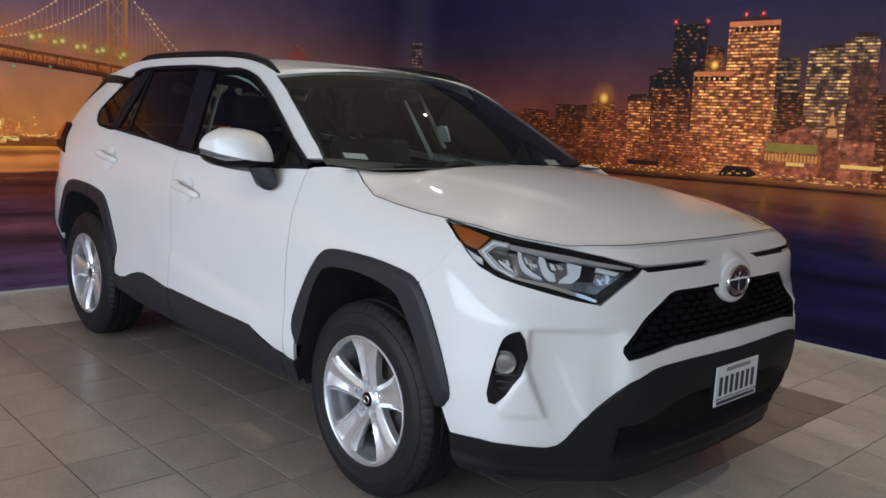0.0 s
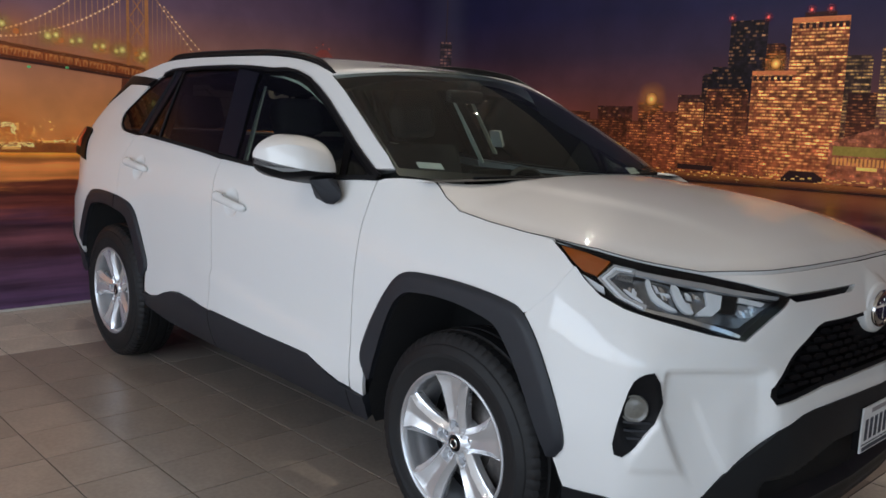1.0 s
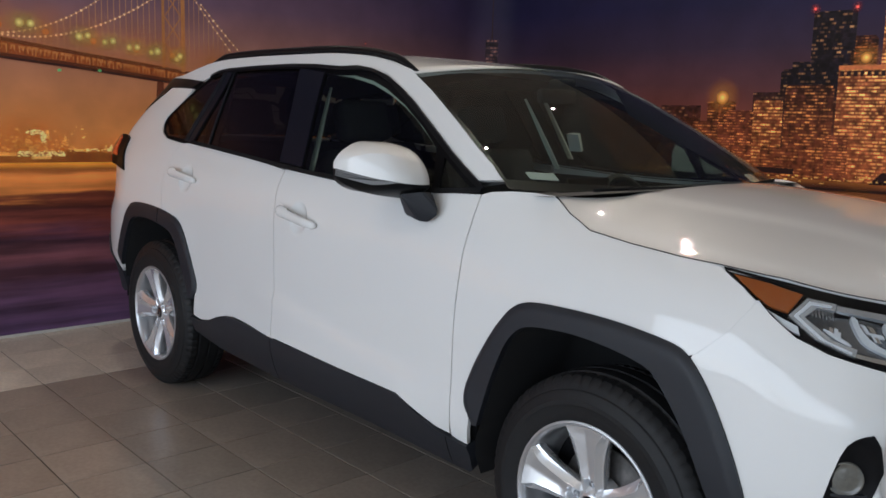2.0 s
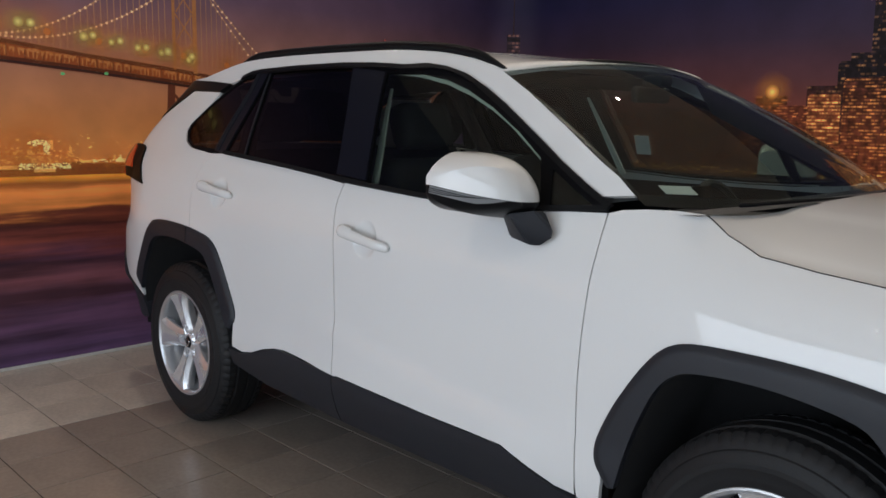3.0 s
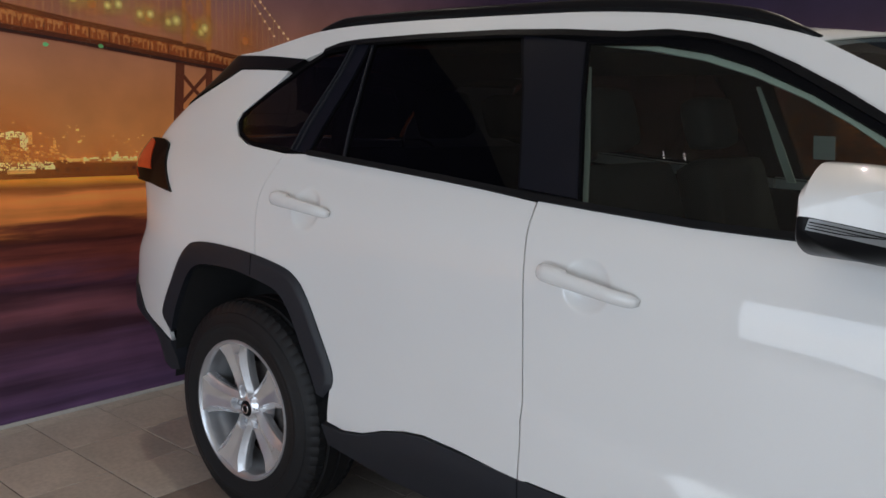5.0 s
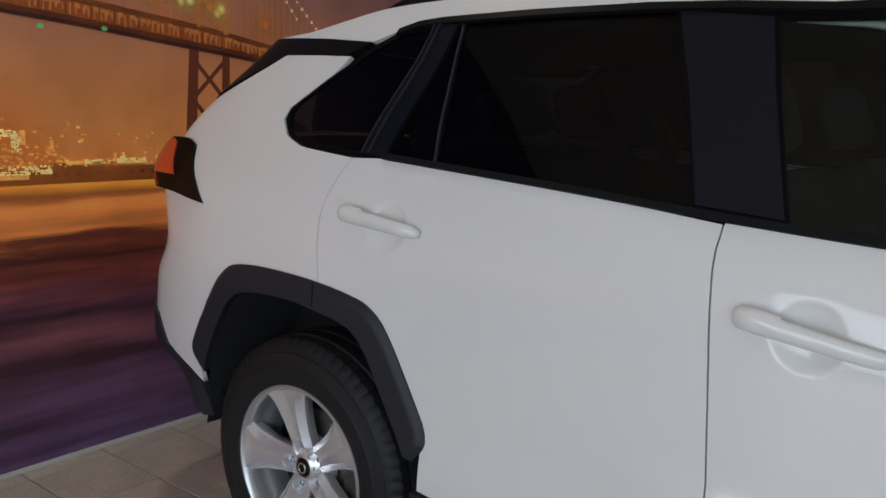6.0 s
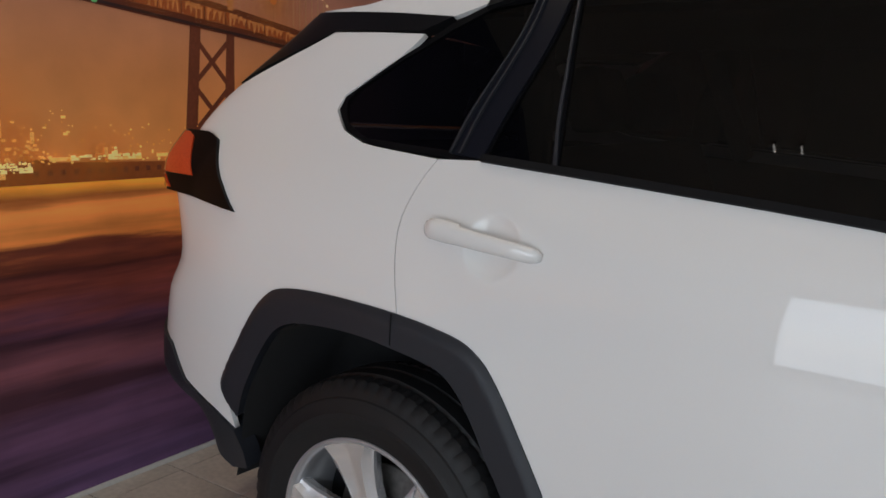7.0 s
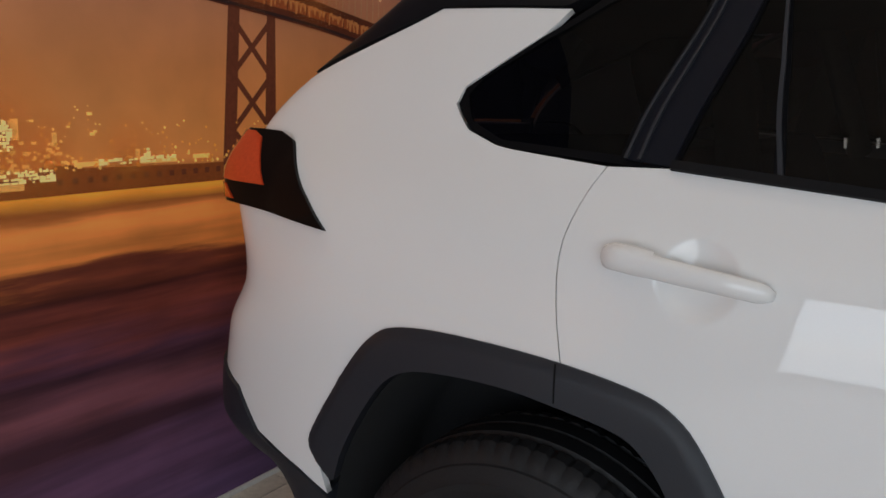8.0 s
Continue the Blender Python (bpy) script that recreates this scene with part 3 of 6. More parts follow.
for x, y, watts, width in SPOTS:
    spot = thing("ceiling_light", "round white recessed ceiling spot, lit", "ceiling light", (x, y, CEILING), group="ceiling spots")
    part("trim_ring", revolve([(.045, .004), (.062, .008), (.066, 0), (.045, 0), (.045, .004)], 28), M_CEIL, spot).rotation_euler = (radians(-90), 0, 0)
    disc = bmesh.new()
    bmesh.ops.create_circle(disc, cap_ends=True, radius=.004 + width / 2, segments=24)
    part("lamp_face", disc, M_SPOT, spot).location = (0, 0, -.003)
for x, y in STRIPS:
    lamp = thing("strip_light", "short narrow ceiling strip lamp, lit", "strip light", (x, y, CEILING), group="ceiling strips")
    part("housing", boxed(-.012, .012, -.03, .03, -.020, 0, bevel=.003), M_CEIL, lamp, smooth=False)
    part("lamp_face", boxed(-.005, .005, -.025, .025, -.024, -.020), M_TUBE, lamp, smooth=False)
for name, q in (("baseboard", (WX, WX + .012, -6.0, WY - ROUND, 0, .016)), ("baseboard", (WX + ROUND, 8.0, WY - .012, WY, 0, .022))):
    ob = tagged(new(name, mesh_of(boxed(*q, bevel=.003), name, False)), "thin pale baseboard", "baseboard", kind="structure")
    ob.data.materials.append(M_BASE)

# ---- the car ----
car = thing("car", "white five-door sport utility vehicle with black cladding, parked on dark tiles", "car")

BELT = [(-.272, 1.141), (-.116, 1.133), (.124, 1.121), (.4, 1.118), (.613, 1.123), (.822, 1.139)]
BELT_REAR = [(-1.265, 1.206), (-1.157, 1.203), (-.903, 1.187), (-.586, 1.166), (-.278, 1.142)]
FLARE_F_OUT = [(.928, .462), (.870, .535), (.918, .655), (.986, .763), (1.035, .825), (1.083, .860), (1.155, .873), (1.37, .875), (1.555, .857), (1.617, .839), (1.682, .766), (1.745, .64), (1.79, .50), (1.755, .450)]
FLARE_F_IN = [(.955, .468), (.984, .596), (1.042, .735), (1.092, .790), (1.150, .809), (1.316, .817), (1.51, .792), (1.56, .753), (1.64, .647), (1.705, .513), (1.735, .452)]
FLARE_R_OUT = [(-1.757, .542), (-1.826, .598), (-1.80, .657), (-1.705, .804), (-1.641, .873), (-1.58, .890), (-1.466, .895), (-1.282, .887), (-1.142, .865), (-1.092, .844), (-1.047, .803), (-.965, .665), (-.902, .556), (-.945, .500)]
FLARE_R_IN = [(-1.737, .555), (-1.712, .634), (-1.632, .768), (-1.576, .813), (-1.49, .826), (-1.363, .828), (-1.273, .816), (-1.176, .799), (-1.136, .778), (-1.094, .729), (-1.021, .597), (-.965, .51)]
FLARE_F_OUT, FLARE_F_IN, FLARE_R_OUT, FLARE_R_IN = (chaikin(q, 2, False) for q in (FLARE_F_OUT, FLARE_F_IN, FLARE_R_OUT, FLARE_R_IN))


def between(line, a, b):
    """The stretch of a line from its point nearest to a, to that nearest to b."""
    i, j = (min(range(len(line)), key=lambda k: math.dist(line[k], q)) for q in (a, b))
    x = 1.345 if a[0] > 0 else -1.345
    return [(x + (p - x) * .974, .36 + (q - .36) * .974) for p, q in line[i:j + 1]]   # tucked under the flare


SILL_TOP = [(-.945, .425), (-.86, .418), (-.78, .432), (-.70, .462), (-.62, .482), (-.55, .490), (-.416, .484), (-.227, .474), (.0, .469), (.25, .463), (.573, .462), (.69, .424), (.77, .400), (.905, .388)]
LAMP = [(1.615, 1.036), (1.807, 1.022), (2.009, .999), (2.161, .982), (2.293, .964), (2.432, .933), (2.348, .877), (2.276, .826), (2.165, .843), (2.035, .871), (1.915, .894), (1.848, .918), (1.787, .958), (1.706, 1.0)]

# doors; the bowls behind the handles are pressed in
BOWL_F, BOWL_R = (-.096, .966), (-1.080, 1.044)


def bowl(c):
    def dish(q):
        r = np.hypot(q[:, 0] - c[0], q[:, 1] - c[1]) / .062
        return .015 * np.clip(1 - r ** 3, 0, 1)
    return dish


seam_front = [(.822, 1.134), (.822, 1.085), (.822, .997), (.820, .90), (.815, .80), (.812, .68), (.818, .56), (.828, .45)]
seam_mid = [(-.276, 1.136), (-.279, 1.078), (-.270, .99), (-.258, .85), (-.247, .695), (-.236, .56), (-.232, .472)]
seam_rear = [(-1.265, 1.199), (-1.285, 1.153), (-1.305, 1.094), (-1.308, 1.037), (-1.297, .957), (-1.280, .888)]
seam_front, seam_mid, seam_rear = (chaikin(q, 1, False) for q in (seam_front, seam_mid, seam_rear))
G = .0019
gap = lambda pts, d: [(a + d, b) for a, b in pts]  # noqa: E731
front_door = [p for p in BELT[:-1]] + gap(seam_front, -G)
front_door += [(.8245, .402), (.76, .406), (.69, .428), (.573, .466), (.25, .467), (.0, .473), (-.2, .478)] + gap(seam_mid, G)[::-1]
rear_door = gap(seam_rear, .0011)[::-1] + BELT_REAR[1:-1] + gap(seam_mid, -G)
rear_door += [(-.416, .488), (-.55, .494), (-.62, .486), (-.70, .466), (-.78, .436), (-.86, .422), (-.93, .43)] + between(FLARE_R_OUT, (-1.276, .887), (-.902, .556))[::-1]
def ease(t):
    t = np.clip(t, 0, 1)
    return t * t * (3 - 2 * t)


CREASE = ([-.60, -.28, -.23, .055, .311, .581, .768, .83], [.705, .667, .660, .620, .587, .559, .547, .54])


def kick(q):
    """Below a falling crease the doors' skin turns outwards."""
    line = np.interp(q[:, 0], *CREASE)
    return .013 * ease((line - q[:, 1]) / .045) * ease((q[:, 0] + .56) / .42) * ease((.80 - q[:, 0]) / .25)


panel("front_door", front_door, M_PAINT, car, step=.03, spots=[(*BOWL_F, .075, .006)], dish=bowl(BOWL_F), lift=kick)
panel("rear_door", rear_door, M_PAINT, car, step=.03, spots=[(*BOWL_R, .075, .006)], dish=bowl(BOWL_R), lift=kick)

fender = gap(seam_front, G)[::-1] + [(.86, 1.145), (.93, 1.152), (1.0, 1.153), (1.06, 1.148), (1.132, 1.108), (1.226, 1.071), (1.357, 1.054), (1.505, 1.041), (1.608, 1.034)]
fender += [(1.70, 1.0), (1.748, .977), (1.7035, .910), (1.6355, .842)] + between(FLARE_F_OUT, (.870, .535), (1.617, .839))[::-1] + [(.908, .470), (.899, .386), (.86, .392), (.8315, .398)]
panel("fender", fender, M_PAINT, car, step=.03)

LAMP_LOW = [(1.752, .980), (1.787, .955), (1.848, .915), (1.915, .891), (2.035, .868), (2.165, .840), (2.278, .822), (2.352, .874), (2.432, .929)]
SLIT = [(2.455, .919), (2.62, .921), (2.763, .922), (2.803, .939), (2.608, .9395), (2.445, .940)]
GRILLE = [(2.94, .862), (2.74, .858), (2.585, .857), (2.555, .848), (2.477, .791), (2.38, .722), (2.358, .70), (2.355, .68), (2.372, .655), (2.44, .664), (2.575, .685), (2.75, .690), (2.94, .692)]
LOW_TOP = [(2.94, .632), (2.631, .635), (2.52, .630), (2.467, .622), (2.374, .588), (2.265, .494), (2.18, .405), (2.151, .382), (2.12, .374), (2.006, .382), (1.898, .380), (1.775, .366)]
bumper = [(1.628, .842), (1.696, .912), (1.742, .978)] + LAMP_LOW + SLIT + [(2.293, .966), (2.172, .981), (2.284, .984), (2.524, .987), (2.75, .988), (2.94, .988)] + GRILLE + LOW_TOP
bumper += between(FLARE_F_OUT, (1.625, .83), (1.755, .450))[::-1]
FOG_BEZEL = chaikin([(1.985, .738), (2.030, .748), (2.060, .639), (1.965, .508), (1.912, .514), (1.930, .625), (1.955, .712)], 1)


def bumper_lift(q):
    """The bumper's cheek is hollowed beside the fog lamp and stands out round the badge."""
    s, z = q[:, 0], q[:, 1]
    r = np.hypot((s - 2.94) / 1.0, z - .862)
    badge = .012 * np.clip(1 - (r / .10) ** 4, 0, 1)
    edge = np.interp(z, [.44, .462, .629, .70], [2.137, 2.127, 2.052, 2.048])     # the fin's trailing edge
    tip = np.interp(z, [.506, .629], [1.962, 2.050])
    cheek = -.018 * ease((.752 - z) / .012) * ease((z - .40) / .22) * ease((s - edge) / .012) * ease((2.385 - s) / .07)
    fin = .008 * ease((s - tip) / .016) * ease((edge + .004 - s) / .012) * ease((.635 - z) / .03) * ease((z - .462) / .03)
    facet = .006 * ease((z - .42) / .06) * ease((.69 - z) / .06) * ease((s - 2.174 - .46 * (.603 - z)) / .010) * ease((2.30 - s) / .06)
    return badge + cheek + fin + facet - .0014 * ease((1.80 - s) / .06)


panel("front_bumper", holed(bumper, [FOG_BEZEL]), M_PAINT, car, step=.010, lift=bumper_lift, rim=.03, sides="middle")

LOWER = LOW_TOP + [(1.765, .30), (1.80, .245), (2.2, .235), (2.6, .235), (2.94, .235)]


def lower_lift(q):
    """The lower grille is set back, and a lip runs along the bottom."""
    s, z = q[:, 0], q[:, 1]
    top = .445 + .070 * ease((s - 2.40) / .26)
    mouth = np.clip((s - 2.34) / .04, 0, 1) * np.clip((top - z) / .024, 0, 1) * np.clip((z - .325) / .02, 0, 1)
    lip = .012 * np.clip((.30 - z) / .02, 0, 1)
    return .004 + lip - .06 * mouth


panel("lower_bumper", LOWER, M_LOWCLAD, car, "black textured plastic lower bumper", step=.0105, lift=lower_lift, rim=.05, sides="middle")
panel("lower_grille", [(2.355, .335), (2.94, .335), (2.94, .513), (2.66, .513), (2.53, .480), (2.40, .447)], M_GRILLE, car, "black lower grille", step=.03, lift=-.050, rim=0, sides="middle")
for zz_ in (.365, .390, .415, .438, .462, .486):
    panel("grille_slat", [(2.385 + 3.2 * max(0, zz_ - .43), zz_), (2.94, zz_), (2.94, zz_ + .008), (2.395 + 3.2 * max(0, zz_ - .43), zz_ + .008)], M_GRILLE, car, step=.03, lift=-.038, rim=.012, sides="middle")


def flare_lift(outer):
    """A flare rises over a chamfer along its outer edge."""
    o = np.array(resample(outer, .006, closed=False))

    def lift(q):
        d = np.hypot(q[:, None, 0] - o[None, :, 0], q[:, None, 1] - o[None, :, 1]).min(1)
        return .005 + .011 * np.clip(d / .016, 0, 1)
    return lift


panel("flare", strip(FLARE_F_OUT, FLARE_F_IN), M_CLAD, car, "black plastic wheel arch flare", step=.011, lift=flare_lift(FLARE_F_OUT), rim=.035)
panel("flare", strip(FLARE_R_OUT, FLARE_R_IN), M_CLAD, car, "black plastic wheel arch flare", step=.011, lift=flare_lift(FLARE_R_OUT), rim=.035)
panel("sill_cladding", SILL_TOP + [(.914, .36), (.908, .31), (.89, .296), (.4, .300), (-.2, .300), (-.7, .322), (-.93, .36)], M_CLAD, car, "black plastic sill cladding", step=.025, lift=.012, rim=.04)

# parting lines across the cladding
for name, ends in (("flare_seam", ((-1.281, .884), (-1.277, .822))), ("sill_seam", ((-.232, .470), (-.228, .305))), ("sill_seam", ((.815, .392), (.818, .31)))):
    s_, z_ = (np.linspace(ends[0][k], ends[1][k], 9) for k in (0, 1))
    q = skin(s_, z_) + skin_normal(s_, z_) * .0165 if name == "flare_seam" else skin(s_, z_) + skin_normal(s_, z_) * .012
    bm = tube(q, .0016, 6)
    other = mirrored(bm)
    part(name, bm, M_BLACK, car)
    part(name, other, M_BLACK, car)

# rear quarter, bumper and tail
CROWN = [(.294, 1.512), (.227, 1.533), (.126, 1.559), (-.088, 1.592), (-.362, 1.608), (-.868, 1.612), (-1.2, 1.608), (-1.524, 1.595), (-1.80, 1.564), (-2.04, 1.535)]
DLO_TOP = [(-1.690, 1.32), (-1.628, 1.405), (-1.52, 1.487), (-1.396, 1.532), (-1.30, 1.550), (-1.182, 1.557), (-.819, 1.564), (-.534, 1.565), (-.354, 1.559), (-.17, 1.546), (-.014, 1.532), (.073, 1.519), (.181, 1.484), (.287, 1.430), (.429, 1.356), (.553, 1.284), (.65, 1.231), (.738, 1.184), (.822, 1.146)]
quarter = gap(seam_rear, -.0011) + between(FLARE_R_OUT, (-1.641, .873), (-1.284, .887))[::-1] + [(-1.6635, .860), (-1.7235, .938), (-1.8185, 1.029), (-1.90, 1.05), (-2.05, 1.052), (-2.27, 1.052), (-2.29, 1.20), (-2.27, 1.33), (-2.14, 1.42), (-2.05, 1.472), (-1.80, 1.469), (-1.595, 1.464), (-1.612, 1.418), (-1.655, 1.372), (-1.692, 1.322), (-1.672, 1.288), (-1.588, 1.243), (-1.50, 1.219), (-1.46, 1.214)]
panel("quarter_panel", quarter[::-1], M_PAINT, car, step=.03)
panel("door_seal", gap(seam_rear, .02) + gap(seam_rear, -.02)[::-1], M_CLAD, car, "black rubber door seal", step=.015, lift=-.016, rim=.004)
rear_bumper = [(-1.655, .864), (-1.715, .943), (-1.811, 1.036), (-1.90, 1.054), (-2.05, 1.056), (-2.24, 1.056), (-2.3, .93), (-2.95, .93), (-2.95, .72), (-2.5, .70), (-2.27, .69), (-2.10, .655), (-2.05, .612), (-2.008, .577), (-1.857, .535), (-1.775, .503)]
panel("rear_bumper", rear_bumper + between(FLARE_R_OUT, (-1.82, .598), (-1.65, .868)), M_PAINT, car, step=.03, lift=-.0014, sides="middle")
REAR_LOW = [(-1.775, .500), (-1.857, .532), (-2.008, .574), (-2.05, .609), (-2.10, .652), (-2.27, .687), (-2.5, .697), (-2.95, .717), (-2.95, .47), (-2.5, .47), (-2.27, .475), (-2.15, .478), (-2.05, .462), (-1.90, .425), (-1.80, .392), (-1.738, .405), (-1.745, .45)]
panel("lower_bumper", REAR_LOW, M_CLAD, car, "black textured plastic lower bumper", step=.02, lift=lambda q: .006 - .11 * np.clip((.575 - q[:, 1]) / .16, 0, 1) ** 1.5 * ease((-1.84 - q[:, 0]) / .22), rim=.05, sides="middle")
panel("tailgate", [(-2.30, .94), (-2.95, .94), (-2.95, 1.22), (-2.31, 1.20), (-2.285, 1.05)][::-1], M_PAINT, car, step=.05, sides="middle")
panel("tailgate_glass", [(-2.95, 1.225), (-2.95, 1.52), (-2.30, 1.50), (-2.30, 1.33), (-2.32, 1.21)], M_TINT, car, "dark tinted tailgate glass", step=.06, sides="middle", rim=0)
panel("spoiler_garnish", [(-2.05, 1.475), (-1.80, 1.472), (-1.615, 1.468), (-1.52, 1.500), (-1.80, 1.513), (-2.05, 1.520), (-2.27, 1.523), (-2.35, 1.46), (-2.29, 1.34), (-2.15, 1.423)], M_GLOSSBLACK, car, "gloss black spoiler side trim", step=.02, lift=.004, rim=.03)

# roof edge with the pillar, in one pressing
PILLAR_LOW = DLO_TOP[3:10] + [(-.06, 1.547), (.041, 1.534), (.146, 1.507), (.253, 1.462), (.354, 1.412), (.452, 1.357), (.541, 1.307), (.626, 1.257), (.704, 1.216), (.789, 1.174)]
cant = CROWN + [(-2.27, 1.528), (-2.05, 1.522), (-1.80, 1.516), (-1.52, 1.503)] + PILLAR_LOW + [(.884, 1.182), (.822, 1.225), (.753, 1.261), (.598, 1.352), (.421, 1.450)]
panel("roof_side", cant[::-1], M_PAINT, car, step=.025)


def along(line):
    """An open line in (s, z) as a smooth function of s: gives z."""
    q = sorted(line)
    return lambda s: np.interp(s, [a for a, _ in q], [b for _, b in q])


def loft(rows, name, material, label="", rim=0.0, flip=False):
    """A grid of places, row by row, as one sheet."""
    r, c = len(rows), len(rows[0])
    bm = arrays([tuple(p) for row in rows for p in row], [(i * c + j, i * c + j + 1, (i + 1) * c + j + 1, (i + 1) * c + j) for i in range(r - 1) for j in range(c - 1)])
    if flip:
        bmesh.ops.reverse_faces(bm, faces=bm.faces[:])
    bmesh.ops.remove_doubles(bm, verts=bm.verts[:], dist=1e-4)
    if rim:
        ret = bmesh.ops.extrude_edge_only(bm, edges=[e for e in bm.edges if e.is_boundary])
        for v in [g for g in ret["geom"] if isinstance(g, bmesh.types.BMVert)]:
            v.co.z -= rim
    return part(name, bm, material, car, label)


# roof skin: its edges lie on the roof sides' crowns
crown_s = np.linspace(-2.10, .285, 42)
crown_z = pchip(*zip(*sorted(CROWN)), np.clip(crown_s, -2.04, .294))
edge3 = skin(crown_s, crown_z)
ridge = lambda x: pchip([-2.1, -1.93, -1.5, -1.0, -.4, 0, .2, .30, .36], [1.53, 1.552, 1.598, 1.617, 1.618, 1.597, 1.575, 1.567, 1.560], np.atleast_1d(x))  # noqa: E731
rows = []
for k, e in enumerate(edge3):
    back = np.clip((crown_s[k] - .1) / .185, 0, 1) ** 2
    row = []
    for v in np.linspace(-1, 1, 31):
        x = e[0] + (.10 * back) * (1 - v * v) - .06 * np.clip((-1.75 - crown_s[k]) / .35, 0, 1) * (1 - v * v)
        z = e[2] + (max(ridge(x)[0], e[2] + .02) - e[2]) * (1 - abs(v) ** 2.6)
        row.append((x, -e[1] * v * -1, z))
    rows.append(row)
loft(rows, "roof", M_PAINT, rim=.02, flip=True)

# dark trim on the inside of the windscreen pillars
panel("pillar_trim", [(.884, 1.18), (.80, 1.165), (.43, 1.335), (.29, 1.41), (.24, 1.53), (.30, 1.51), (.42, 1.452), (.60, 1.354), (.753, 1.263)], M_CABIN, car, "dark inner pillar trim", step=.04, lift=-.022, rim=0)

# windscreen and cowl
rows = []
for u in np.linspace(0, 1, 21):
    row = []
    for v in np.linspace(-1, 1, 31):
        low = np.array((1.165 - .245 * abs(v) ** 2.2, .792 * v, 1.128 + .035 * v * v))
        top = np.array((.372 - .110 * v * v, .625 * v, 1.566 - .043 * v * v))
        p = low + (top - low) * u
        p += np.array((.42, 0, .78)) * .045 * (1 - (2 * u - 1) ** 2) * (1 - .6 * v * v)
        row.append(p)
    rows.append(row)
windscreen = loft(rows, "windscreen", M_WSGLASS, "clear windscreen with a black border")
windscreen.visible_shadow = False
arr = np.array(rows)


def ws(u, v, off=.002):
    """A place on the windscreen, off metres in front of it."""
    i, j = u * 20, (v + 1) * 15
    a, b = min(int(i), 19), min(int(j), 29)
    p = arr[a, b] + (arr[a + 1, b] - arr[a, b]) * (i - a) + (arr[a, b + 1] - arr[a, b]) * (j - b)
    n = np.cross(arr[a, b + 1] - arr[a, b], arr[a + 1, b] - arr[a, b])
    n = n / np.linalg.norm(n)
    return p + n * off * (1 if n[2] > 0 else -1)


for side in (-1, 1):
    loft([[ws(u, side * w, -.003) for w in (.984, .992, 1.0)] for u in np.linspace(0, 1, 15)], "windscreen_border", M_GLOSSBLACK, flip=side > 0)
loft([[ws(u, v, -.003) for v in np.linspace(-1, 1, 31)] for u in (0.0, .03, .06)], "windscreen_border", M_GLOSSBLACK, flip=True)
loft([[ws(u, v, -.003) for v in np.linspace(-1, 1, 31)] for u in (.965, 1.0)], "windscreen_border", M_GLOSSBLACK, flip=True)

# bonnet: between the fender seams, over the lamps to the nose
hood_edge = [(1.066, 1.148), (1.135, 1.107), (1.226, 1.071), (1.357, 1.054), (1.505, 1.041), (1.61, 1.037), (1.807, 1.026), (2.009, 1.003), (2.161, .988), (2.284, .992), (2.524, .995), (2.75, .996), (2.94, .996)]
he = np.array(resample(hood_edge, .01, closed=False))
h3 = skin(he[:, 0], he[:, 1])
nose = h3[-1]
side_x, side_y, side_z = h3[:, 0], -h3[:, 1], h3[:, 2]
order = np.argsort(side_x)
half_at = lambda x: np.interp(x, side_x[order], side_y[order])  # noqa: E731
edge_at = lambda x: np.interp(x, side_x[order], side_z[order])  # noqa: E731
mid_at = lambda x: pchip([1.05, 1.25, 1.5, 1.75, 1.95, 2.08, 2.15, nose[0]], [1.172, 1.166, 1.148, 1.115, 1.074, 1.035, 1.012, nose[2]], np.atleast_1d(x))[0]  # noqa: E731


rim_line = np.stack([h3[:, 0], -h3[:, 1], h3[:, 2]], 1)


def bonnet(q):
    out = []
    for x, y in q:
        h, e = max(half_at(x), 1e-3), edge_at(x)
        v = min(abs(y) / h, 1)
        z = e + (mid_at(x) - e) * (1 - v ** 2.3)
        z += .0055 / (1 + math.exp((abs(y) - .47 + .10 * (x - 1.2)) / .012)) * min(1, max(0, (2.05 - x) / .3)) * (1 - v ** 6)
        out.append((x, y, z))
    out = np.array(out)
    d = np.hypot(out[:, None, 0] - rim_line[None, :, 0], np.abs(out[:, None, 1]) - rim_line[None, :, 1])
    k = d.argmin(1)
    w = np.exp(-(d.min(1) / .035) ** 2)
    out[:, 2] = (1 - w) * out[:, 2] + w * rim_line[k, 2]
    return out


def bonnet_map(q):
    n = np.cross(bonnet(q + (2e-3, 0)) - bonnet(q - (2e-3, 0)), bonnet(q + (0, 2e-3)) - bonnet(q - (0, 2e-3)))
    n /= np.linalg.norm(n, axis=1)[:, None]
    return bonnet(q), n * [0, 0, 0] + [0, 0, 1]


right = [(a[0] - .005 * (k / len(h3)) ** 3, a[1] + .0045) for k, a in enumerate(h3)][:-1] + [(h3[-1][0] - .005, h3[-1][1])]
rear = [(1.066 + .13 * (1 - (v / .735) ** 2), v) for v in np.linspace(.70, -.70, 25)]
hood_line = right + [(x, -y) for x, y in right[::-1][1:]] + rear
p, f = fill(hood_line, .03)
part("bonnet", sheet(bonnet_map, p, f, .012), M_PAINT, car)
# black rods put in for the shade in the bonnet's gap
for side in (-1, 1):
    q = h3.copy() * (1, -side, 1)
    q[:, 0] -= .0015
    q[:, 2] += .0008
    part("bonnet_seal", tube(q, .0013, 6), M_BLACK, car)
rows = [[(1.075 + .13 * (1 - (v / .74) ** 2) - k * .15, v, 1.148 - .004 * k + .018 * (1 - (v / .74) ** 2)) for v in np.linspace(-.775, .775, 31)] for k in (0, .5, 1)]
loft(rows, "cowl", M_CLAD, "black plastic cowl panel", flip=True)

